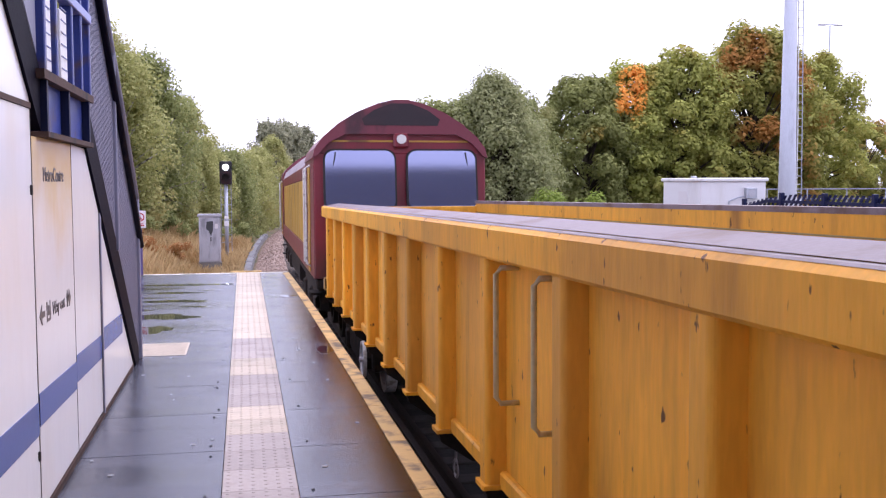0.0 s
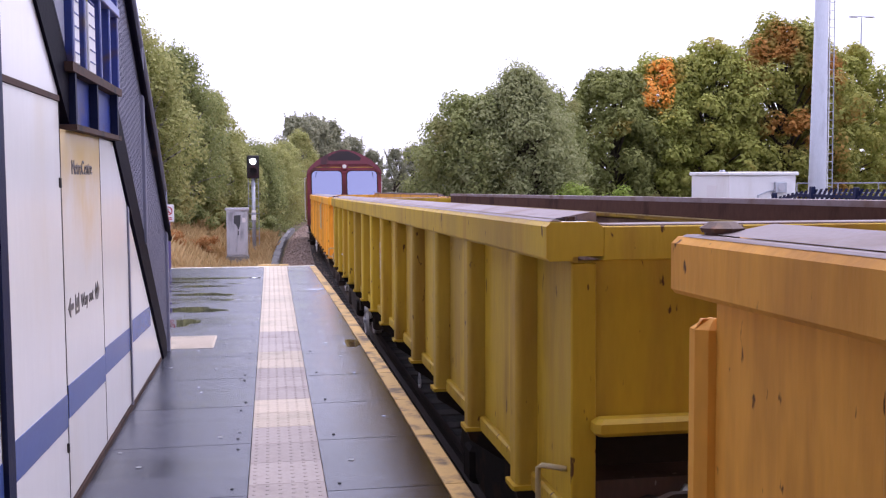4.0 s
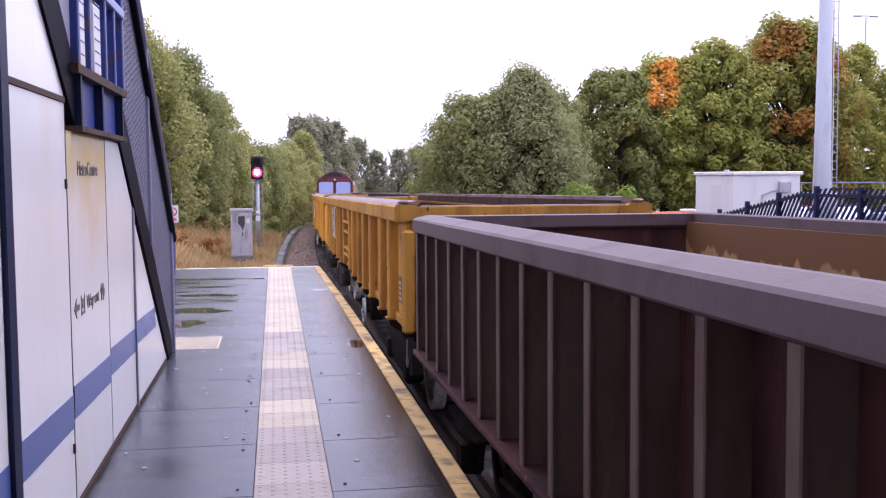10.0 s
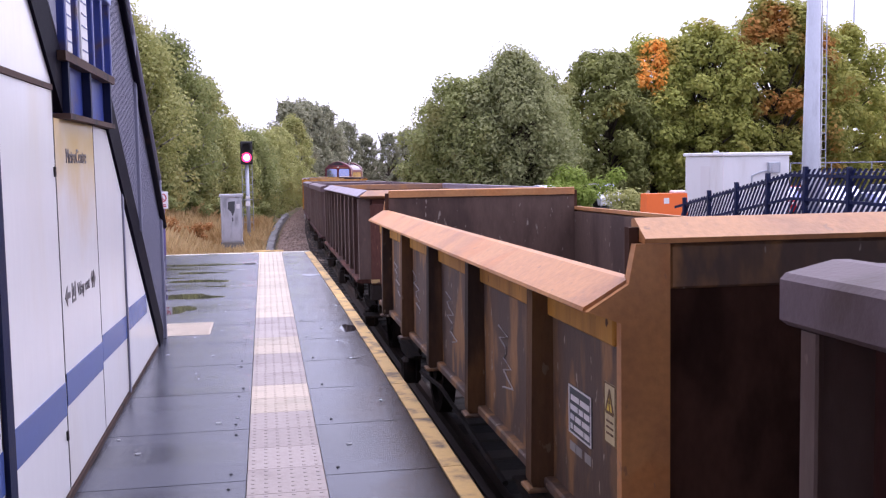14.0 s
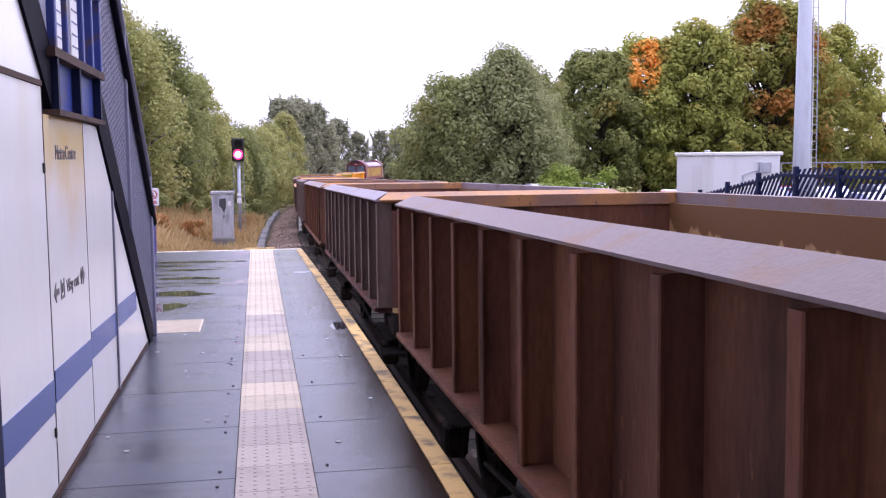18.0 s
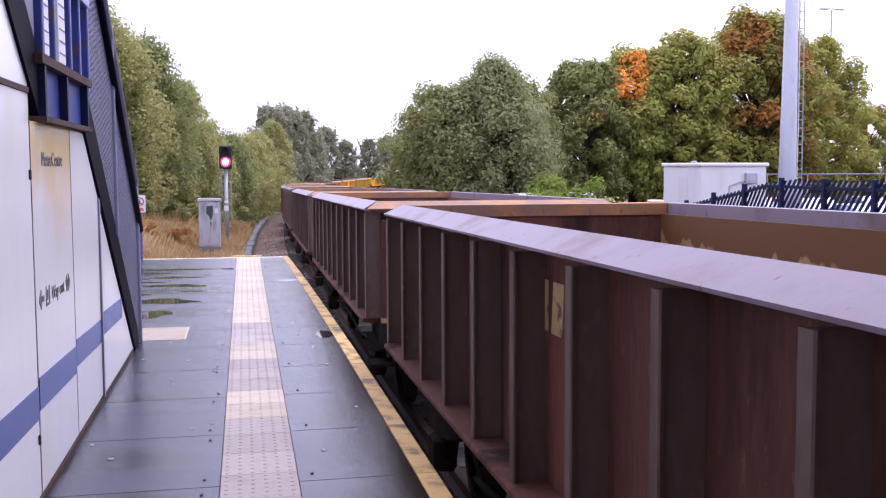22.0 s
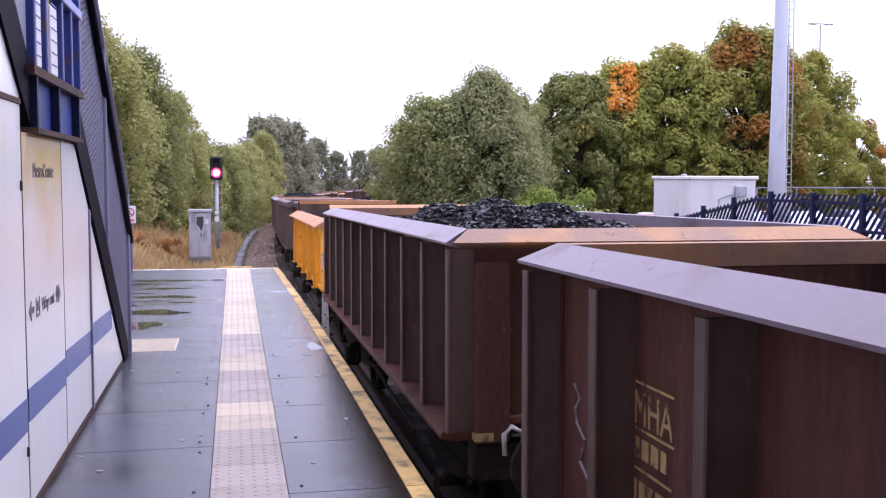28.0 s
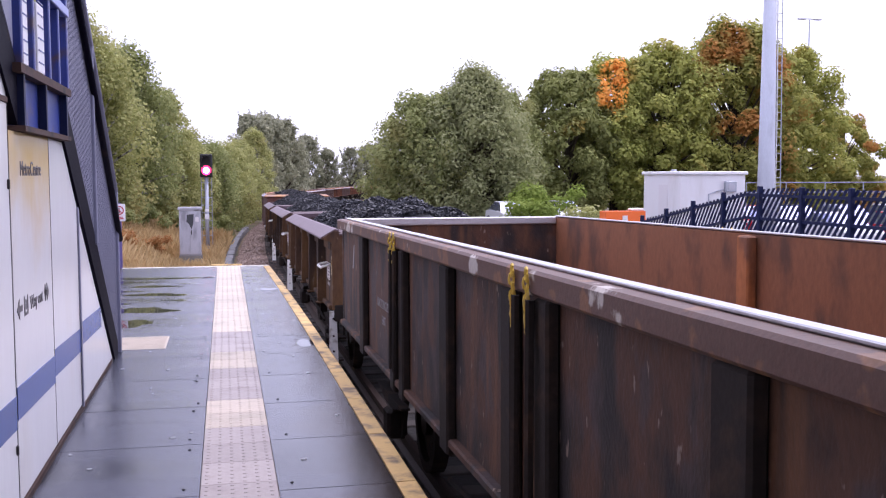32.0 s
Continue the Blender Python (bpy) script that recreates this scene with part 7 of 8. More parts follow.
def build_train():
    lo = locomotive()
    for ob in lo.children_recursive:
        ob.data.transform(Matrix.Diagonal((1.075, 1, 1.02, 1)))
    TRAIN.append((lo, -10.65, 6.6))
    G = "train wagons"
    kinds = []
    close = [0.07 + 1.24 * k for k in range(-6, 7)]
    kinds.append(("J", bogie_wagon("bogie_wagon", "yellow", "long bright yellow ribbed bogie box wagon with steel grab rails", G, {"foot": 1.0, "ribs": [y - 0.13 for y in close], "ladders": (-3.19,), "logo": (-6.3, False), "warn": ((-7.1, 1.78),), "panels": ((-6.3, 1.22, 0.2, 0.2),), "plain_end": True, "handle": 3.4})))
    kinds.append(("J", bogie_wagon("bogie_wagon", "olive", "long greenish yellow ribbed bogie box wagon with a pale emblem sheet", G, {"foot": 1.0, "ribs": close, "logo": (-0.35, True), "panels": ((6.2, 1.45, 0.25, 0.3),), "holder": (5.7,), "warn": ((6.75, 1.93), (7.85, 1.42)), "plain_end": True, "dull": True, "handle": 1.48})))
    kinds.append(("J", bogie_wagon("bogie_wagon", "amber", "long dirty amber ribbed bogie box wagon with white grab rails", G, {"foot": 1.11, "ribs": [6.96, 5.57, 4.23, 2.75, 1.63, -2.08, -3.27, -4.35, -5.4, -6.4, -7.12], "ladders": (3.49,), "white_ladder": True, "bars": 0.03, "logo": (1.2, False), "warn": ((-3.6, 1.50), (-7.5, 1.87)), "warn_face": "sign_pale", "panels": ((-7.55, 1.30, 0.22, 0.24),), "handle": 2.57})))
    kinds.append(("J", bogie_wagon("bogie_wagon", "tan", "long dirty tan ribbed bogie box wagon with dark data panel", G, {"foot": 1.11, "ribs": [6.86, 5.87, 4.9, 4.1, 2.9, 1.75, -1.66, -2.85, -3.78, -4.9, -6.26, -7.2], "ladders": (3.5,), "white_ladder": True, "bars": 0.03, "logo": (1.25, False), "warn": ((-3.72, 1.58), (-7.55, 1.85), (7.56, 1.86)), "class_at": 7.57, "panels": ((-7.46, 1.32, 0.24, 0.28),), "holder": (6.62,), "handle": -3.1})))
    box_a = ribbed_wagon("ribbed_wagon", "dark_maroon", "rim_dark", "boxed", "dark maroon open wagon with close ribs and a boxed rim", G, writing=(("class", 3.2), ("chalk", 1.15), ("label", 3.65)))
    slope = ribbed_wagon("ribbed_wagon", "maroon", "rim_grey", "sloped", "dark maroon open wagon with ribs and a sloping grey rim", G, writing=(("class", 3.2), ("emblem", 0.09), ("chalk", 3.8)))
    rust = ribbed_wagon("ribbed_wagon", "brown", "rim_rust", "sloped", "rust-brown open wagon with ribs and a worn sloping rim", G, writing=(("label", -3.45), ("data", -3.36), ("chalk", 0.4)))
    plain = ribbed_wagon("ribbed_wagon", "maroon", "rim_grey", "sloped", "dark maroon open wagon with ribs and an oxide red patch", G, writing=(("class", 3.2), ("chalk", -3.4)), red_patch=1.3)
    orange = lipped_wagon("lipped_wagon", "orange_side", "orange_rim", "flaking orange open wagon with a broad sloping lip and high ends", G, True, 1.985, handles=False)
    kinds += [("C", box_a), ("C", copy_thing(box_a, Matrix())), ("C", slope), ("M", orange), ("C", copy_thing(box_a, Matrix())), ("C", copy_thing(rust, Matrix())),
              ("C", copy_thing(slope, Matrix())), ("C", rust), ("C", copy_thing(box_a, Matrix())), ("C", copy_thing(slope, Matrix())), ("C", copy_thing(slope, Matrix())),
              ("C", copy_thing(slope, Matrix())), ("C", plain), ("C", copy_thing(slope, Matrix())), ("C", copy_thing(plain, Matrix())), ("C", copy_thing(box_a, Matrix())),
              ("Y", lipped_wagon("lipped_wagon", "yellow", "orange_rim", "orange-yellow open wagon with a broad sloping lip and high ends", G, True, 1.985, handles=False)),
              ("C", copy_thing(slope, Matrix())), ("C", copy_thing(slope, Matrix()))]
    lip = lipped_wagon("lipped_wagon", "ochre_rust", "rim_dark", "rust-brown open wagon with a broad sloping grey lip and white handle", G, False)
    lip_red = lipped_wagon("lipped_wagon", "ochre_rust", "rim_dark", "rust-brown open wagon with faded red side and sloping lip", G, False, red=True)
    kinds += [("W", lip_red), ("W", lip), ("W", copy_thing(lip, Matrix())), ("V", chained_wagon())]
    y = 0.0
    heaps = {16: (2, 1.30), 17: (0, 1.33), 18: (2, 1.08), 19: (2, 1.08), 21: (0, 1.24), 22: (1, 1.26), 23: (3, 1.16), 24: (4, 1.18), 25: (5, 1.10)}
    shapes = {0: lambda u: 0.55 + 0.45 * math.cos(1.5 * u), 1: lambda u: max(0.05, min(1.0, (1.15 - u) * 0.92, (u + 1.25) * 1.3)), 2: lambda u: max(0.05, min(1.0, (0.2 - u) * 1.3, (u + 1.3) * 1.3)), 3: lambda u: max(0.05, min(1.0, (1.18 - u) * 1.25, (u + 1.15) * 1.8)),
              4: lambda u: max(0.05, min(0.90 + 0.1 * min(0.0, u), (1.13 - u) * 0.92, (u + 1.25) * 1.3)), 5: lambda u: 1.1 - 0.32 * max(0.0, u + 0.12) - 0.9 * max(0.0, u - 0.55) + 0.16 * min(0.0, u + 0.12)}
    meshes = {}
    for i, (k, w) in enumerate(kinds):
        mid = y + BODY[k] / 2
        pivot = {"J": 5.9, "V": 4.0}.get(k, 2.8)
        TRAIN.append((w, mid, pivot))
        if i in heaps:
            sh, top = heaps[i]
            key = (sh, k == "W")
            if key not in meshes:
                meshes[key] = coal_mesh(20 + sh, 3.85, 1.12 if k == "W" else 1.11, 1.0, shapes[sh], 0.7 if sh == 3 else 1.0)
            c = tagged(new("coal_heap", meshes[key]), "heap of wet black coal in an open wagon", "coal", "coal heaps", "stuff")
            TRAIN.append((c, mid, pivot, top))
        y += BODY[k] + gap_behind(k, kinds[i + 1][0] if i + 1 < len(kinds) else "")


# ================= lineside =================
SIGNAL = []


def build_signal():
    s = thing("railway_signal", "two-aspect railway signal on a grey post turning from white to red", "signal", at=pose(-0.68, 40, -1.15))
    part("post", Geo().tube([(0, 0, -0.8), (0, 0, 2.75)], 0.075, 12), M["galvanised"], s, smooth=True)
    part("base", Geo().soft(-0.25, 0.25, -0.25, 0.25, -0.85, -0.5, 0.02), M["concrete"], s)
    hd = part("head", Geo().soft(-0.24, 0.24, -0.16, 0.16, 2.70, 3.62, 0.04), M["rubber"], s, "black signal head")
    for z, lit in ((2.98, True), (3.38, False)):
        part("hood", Geo().add([(r * math.cos(a), y, z + r * math.sin(a)) for y in (-0.225, -0.46) for r in (0.16, 0.175) for a in (math.pi * (-0.15 + 1.3 * k / 14) for k in range(15))],
                               [(a + k, a + k + 1, b + k + 1, b + k) for a, b in ((0, 30), (15, 45), (0, 15), (30, 45)) for k in range(14)]), M["rubber"], hd)
        # red disc is oversized to hold the glare halo, pale core the overexposed middle
        lens = part("lens", Geo().cyl((0, -0.17, z), "y", 0.19 if lit else 0.12, 0.02, 24), M["red_glow" if lit else "cream_glow"], hd, "glowing red lens widened by its glare halo" if lit else "glowing white lens")
        if lit:
            part("core", Geo().cyl((0, -0.195, z), "y", 0.115, 0.004, 24), M["white_glow"], lens)
    # added disc standing in for switching: hides one glowing lens and then the other
    SIGNAL.append(part("blind", Geo().cyl((0, 0, 0), "y", 0.195, 0.005, 24), M["rubber"], s, "added black disc hiding the lens meant to be off", at=pose(0, -0.21, 2.98)))
    part("plate", Geo().soft(-0.09, 0.09, -0.10, -0.08, 1.05, 1.25, 0.005), M["sign_white"], s)
    part("plate", Geo().soft(-0.08, 0.08, -0.10, -0.08, 1.35, 1.45, 0.005), M["sign_white"], s)
    for k in range(8):
        part("rung", Geo().tube([(-0.2, 0.12, 0.4 + 0.3 * k), (0.2, 0.12, 0.4 + 0.3 * k)], 0.012, 5), M["galvanised"], s)
    for x in (-0.2, 0.2):
        part("ladder_rail", Geo().tube([(x, 0.12, 0), (x, 0.12, 2.7)], 0.015, 5), M["galvanised"], s)


def build_cabinet():
    c = thing("trackside_cabinet", "pale grey metal equipment cabinet with a peeled dark patch", "cabinet", at=pose(-1.2, 36, -1.25))
    part("body", Geo().soft(-0.37, 0.37, -0.3, 0.3, 0.05, 1.68, 0.02), M["grey_cabinet"], c)
    part("lid", Geo().prism([(-0.42, 1.68), (0.42, 1.68), (0.40, 1.76), (-0.40, 1.76)], "y", -0.35, 0.35), M["grey_cabinet"], c)
    part("plinth", Geo().soft(-0.4, 0.4, -0.33, 0.33, -0.6, 0.05, 0.01), M["concrete"], c)
    for x0, x1 in ((-0.35, -0.005), (0.005, 0.35)):
        part("door", Geo().soft(x0, x1, -0.315, -0.3, 0.1, 1.62, 0.006), M["grey_cabinet"], c)
    part("patch", Geo().prism([(-0.1, 1.5), (0.13, 1.52), (0.12, 1.2), (0.05, 0.98), (-0.02, 1.15), (-0.12, 1.25)], "y", -0.3205, -0.3155), M["plate_grey"], c, "dark peeled patch")
    part("handle", Geo().soft(0.03, 0.06, -0.335, -0.316, 0.8, 0.95, 0.006), M["underframe"], c)
    part("label_plate", Geo().soft(0.18, 0.3, -0.322, -0.316, 1.25, 1.42, 0.003), M["sign_white"], c)


# ================= far platform, fence, car park =================
FENCE_X = 10.5


def far_deck(y):
    return 0.0 if y < 18.4 else max(-0.90, -(y - 18.4) * 0.158)


def build_far_platform():
    g = Geo()
    ys = [-60, 0, 10, 18.4, 21, 24.1, 24.12]
    for y in ys:
        z = far_deck(y) if y != 24.12 else -1.4
        g.v += [(7.45, y, -1.6), (7.45, y, z), (FENCE_X + 0.4, y, z), (FENCE_X + 0.4, y, -1.6)]
    g.f = [(j * 4 + i, j * 4 + (i + 1) % 4, (j + 1) * 4 + (i + 1) % 4, (j + 1) * 4 + i) for j in range(len(ys) - 1) for i in range(4)] + [(0, 1, 2, 3), (27, 26, 25, 24)]
    tagged(new("far_platform", g.mesh("far_platform", M["platform"])), "opposite platform with a ramp at its end", "platform", kind="structure")
    fe = thing("railing_fence", "navy steel railing fence with raked pales along the opposite platform", "fence")
    post = Geo().soft(-0.045, 0.045, -0.045, 0.045, -0.05, 1.40, 0.008).mesh("post", M["navy"])
    y = 6.0
    while y < 24.3:
        part("post", post, None, fe, at=pose(FENCE_X, y, far_deck(y)))
        y += 1.48 if y < 18 else 1.4
    seg = [6.0, 18.4, 24.1]
    for a, b in zip(seg, seg[1:]):
        for h in (0.14, 0.72, 1.19):
            r = Geo()
            za, zb = far_deck(a), far_deck(b)
            r.add([(FENCE_X + dx, yy, zz + h + dz) for yy, zz in ((a, za), (b, zb)) for dx, dz in ((-0.02, 0), (0.02, 0), (0.02, 0.06), (-0.02, 0.06))],
                  [(0, 1, 5, 4), (1, 2, 6, 5), (2, 3, 7, 6), (3, 0, 4, 7), (0, 1, 2, 3), (7, 6, 5, 4)])
            part("rail", r, M["navy"], fe)
    # raked pales
    pale = Geo().add([(dx, dy - 1.04 * k, 0.10 + 1.27 * k) for k in (0, 1) for dx, dy in ((-0.004, -0.045), (0.004, -0.045), (0.004, 0.045), (-0.004, 0.045))],
                     [(0, 1, 5, 4), (1, 2, 6, 5), (2, 3, 7, 6), (3, 0, 4, 7), (0, 1, 2, 3), (7, 6, 5, 4)]).mesh("pale", M["navy"])
    y = 7.2
    while y < 24.6:
        m = pose(FENCE_X + 0.035, y, far_deck(y))
        m[2][1] = (far_deck(y) - far_deck(y - 1.0)) if y < 24.2 else 0.0
        part("pale", pale, None, fe, at=m)
        y += 0.165


def build_shed():
    sh = thing("relay_hut", "white flat-roofed equipment hut behind the railing fence", "hut", at=pose(0, 0, 0))
    zb = ground_z(18, 40) - 0.1
    part("wall", Geo().soft(18.63, 21.6, 38.0, 41.7, zb, 1.62, 0.02), M["white_clad"], sh)
    part("roof", Geo().soft(18.55, 21.68, 37.9, 41.8, 1.62, 1.77, 0.03), M["white_clad"], sh, "flat roof edge")
    part("corner_trim", Geo().box(18.615, 18.67, 37.985, 37.998, zb, 1.6), M["sign_white"], sh)
    part("roof_bracket", Geo().soft(18.7, 18.85, 38.8, 39.1, 1.77, 1.85, 0.02), M["galvanised"], sh)
    part("door", Geo().soft(18.615, 18.628, 39.2, 40.1, zb + 0.1, 1.2, 0.004), M["sign_white"], sh)
    part("vent", Geo().soft(20.6, 21.1, 37.8, 37.998, 0.9, 1.35, 0.02), M["galvanised"], sh, "grey wall unit")
    part("vent_grille", Geo().cyl((20.85, 37.79, 1.12), "y", 0.16, 0.01, 16), M["grey_cabinet"], sh)
    part("conduit", Geo().tube([(19.9, 37.96, 0.2), (19.9, 37.96, 0.8), (20.3, 37.96, 0.95), (20.6, 37.96, 1.0)], 0.03, 6), M["galvanised"], sh)
    m = thing("lighting_mast", "tall tapered galvanised steel mast with a side ladder", "mast", at=pose(20.2, 34, ground_z(20, 34)))
    top = 15.0
    part("shaft", Geo().tube([(0, 0, 0), (0, 0, 2.2), (0, 0, top)], [0.33, 0.33, 0.17], 18), M["galvanised"], m, smooth=True)
    part("base_box", Geo().soft(0.25, 0.55, -0.2, 0.2, 1.3, 2.35, 0.02), M["galvanised"], m)
    for x in (0.42, 0.62):
        part("ladder_rail", Geo().tube([(x, 0, 1.5), (x - 0.16, 0, top)], 0.022, 6), M["galvanised"], m)
    for k in range(42):
        z = 2.0 + 0.31 * k
        part("rung", Geo().tube([(0.44 - 0.16 * z / top, 0, z), (0.62 - 0.16 * z / top, 0, z)], 0.014, 5), M["galvanised"], m)
    part("cable", Geo().tube([(0.34, -0.1, 0.5), (0.34, -0.1, 5), (0.2, -0.1, top)], 0.02, 5), M["white_paint"], m)
    part("base_flange", Geo().cyl((0, 0, 0.03), "z", 0.5, 0.03, 18), M["galvanised"], m)
    gr = thing("guard_rail", "galvanised guard rail by the mast", "guard rail")
    zg = ground_z(20, 36)
    for x in (20.8, 22.6, 24.4, 26.2, 28.0, 29.8):
        part("post", Geo().tube([(x, 36.5, zg), (x, 36.5, 1.32)], 0.025, 6), M["galvanised"], gr)
    for z in (0.9, 1.3):
        part("bar", Geo().tube([(20.8, 36.5, z), (29.8, 36.5, z)], 0.025, 6), M["mesh_steel"], gr)
    ob = thing("orange_barrier", "orange plastic barrier box beside the hut", "barrier")
    zo = ground_z(14, 34)
    part("body", Geo().prism([(13.5, zo), (15.15, zo), (15.1, 0.30), (13.55, 0.30)], "y", 33.6, 34.2), M["orange_plastic"], ob)
    part("cap", Geo().soft(14.6, 15.1, 33.7, 34.1, 0.301, 0.40, 0.03), M["sign_white"], ob)
    part("mark", Geo().box(14.2, 14.4, 33.594, 33.599, -0.06, 0.14), M["sign_white"], ob)
    gb = thing("grey_box", "small grey lineside box on a post", "box", at=pose(11.2, 37, ground_z(11.2, 37)))
    part("post", Geo().tube([(0, 0, 0), (0, 0, 1.2)], 0.05, 8), M["galvanised"], gb)
    part("case", Geo().soft(-0.22, 0.22, -0.15, 0.15, 1.15, 1.45, 0.03).cyl((0, 0, 1.5), "z", 0.06, 0.08, 10), M["grey_cabinet"], gb)
    lp = thing("car_park_lamp", "tall slender twin-arm car park lamp", "street lamp", at=pose(61, 95, -1.8))
    part("column", Geo().tube([(0, 0, 0), (0, 0, 19.8)], [0.16, 0.07], 8), M["galvanised"], lp)
    part("arm", Geo().tube([(-1.1, 0, 19.9), (1.1, 0, 19.9)], 0.06, 6), M["galvanised"], lp)
    for x in (-0.95, 0.95):
        part("lantern", Geo().soft(x - 0.45, x + 0.45, -0.15, 0.15, 19.78, 19.95, 0.04), M["grey_cabinet"], lp)
    tagged(new("car_park", Geo().prism([(12.6, 26), (60, 26), (60, 64), (12.6, 64)], "z", -1.9, ground_z(30, 40) + 0.05).mesh("car_park", M["asphalt"])), "dark asphalt car park surface", "road", kind="structure")


def car(paint, label):
    c = thing("parked_car", label, "car", "parked cars")
    P = M[paint]
    part("body", Geo().prism([(-2.05, 0.25), (-2.1, 0.62), (-1.95, 0.82), (-1.15, 0.92), (1.35, 0.95), (2.0, 0.86), (2.08, 0.5), (2.0, 0.25)], "y", -0.86, 0.86), P, c)
    part("cabin", Geo().add([(x, s * w, z) for x, w, z in ((-1.2, 0.8, 0.92), (-0.5, 0.64, 1.42), (0.85, 0.64, 1.42), (1.6, 0.78, 0.94)) for s in (-1, 1)],
                            [(0, 1, 3, 2), (2, 3, 5, 4), (4, 5, 7, 6), (0, 2, 4, 6), (1, 7, 5, 3), (0, 6, 7, 1)]), M["cab_glass"], c, "dark car windows")
    part("roof", Geo().soft(-0.5, 0.85, -0.63, 0.63, 1.41, 1.46, 0.02), P, c)
    for x in (-1.3, 1.25):
        for s in (-1, 1):
            part("wheel", Geo().cyl((x, s * 0.8, 0.31), "y", 0.31, 0.1, 16), M["rubber"], c)
    for s in (-1, 1):
        part("headlight", Geo().soft(-2.09, -1.9, s * 0.62 - 0.16, s * 0.62 + 0.16, 0.6, 0.74, 0.03), M["lens"], c)
        part("tail_light", Geo().soft(1.95, 2.06, s * 0.66 - 0.12, s * 0.66 + 0.12, 0.66, 0.84, 0.02), M["sign_red"], c)
    return c


def build_cars():
    rnd = random.Random(9)
    protos = [car("car_white", "white parked hatchback behind the fence"), car("car_red", "red parked hatchback behind the fence"), car("car_dark", "dark blue parked car in the car park"), car("car_silver", "silver parked car in the car park")]
    spots = [(16.4, 56, 90), (20.0, 57, 95), (26.5, 44, 80)] + [(23.6 + 2.7 * i, 47 - 0.4 * i, 88) for i in range(9)] + [(25 + 2.8 * i, 36.5 - 0.3 * i, 85) for i in range(5)]
    for i, (x, y, r) in enumerate(spots):
        m = pose(x, y, ground_z(30, 40) + 0.05, 0, 0, r + rnd.uniform(-4, 4))
        k = i % 4 if i > 2 else 0
        if i in (0, 4, 5, 6):
            protos[{0: 0, 4: 1, 5: 2, 6: 3}[i]].matrix_basis = m
        else:
            copy_thing(protos[k], m)


# ================= trees and grass =================
def leaf_cloud(rng, centres, radii, count, size, flat=0.8, droop=0.0, fuzz=0.75):
    """Many small leaf blades spread over clumps; returns vertex and face arrays."""
    k = rng.choice(len(centres), count, p=radii ** 2 / (radii ** 2).sum())
    d = rng.normal(size=(count, 3))
    d /= np.linalg.norm(d, axis=1)[:, None]
    r = radii[k] * (0.35 + (0.65 + 0.9 * max(fuzz - 0.75, 0)) * rng.random(count) ** (0.6 / (fuzz / 0.75)))
    p = centres[k] + d * r[:, None] * np.array([1, 1, flat])
    p[:, 2] -= droop * rng.random(count) ** 2
    nrm = d + np.array([0, 0, 0.6]) + 0.45 * fuzz * rng.normal(size=(count, 3))
    a = np.cross(nrm, rng.normal(size=(count, 3)))
    a /= np.maximum(np.linalg.norm(a, axis=1), 1e-6)[:, None]
    b = np.cross(nrm, a)
    b /= np.maximum(np.linalg.norm(b, axis=1), 1e-6)[:, None]
    s = size * (0.6 + 0.8 * rng.random(count))[:, None]
    v = np.stack([p - a * s * 0.7, p + b * s * 0.45, p + a * s * 0.7, p - b * s * 0.45], 1).reshape(-1, 3)
    return v


def quads_mesh(name, v, mat):
    me = bpy.data.meshes.new(name)
    n = len(v)
    me.vertices.add(n)
    me.vertices.foreach_set("co", v.astype(np.float32).ravel())
    me.loops.add(n)
    me.loops.foreach_set("vertex_index", np.arange(n, dtype=np.int32))
    me.polygons.add(n // 4)
    me.polygons.foreach_set("loop_start", np.arange(0, n, 4, dtype=np.int32))
    me.update(calc_edges=True)
    me.materials.append(mat)
    return me


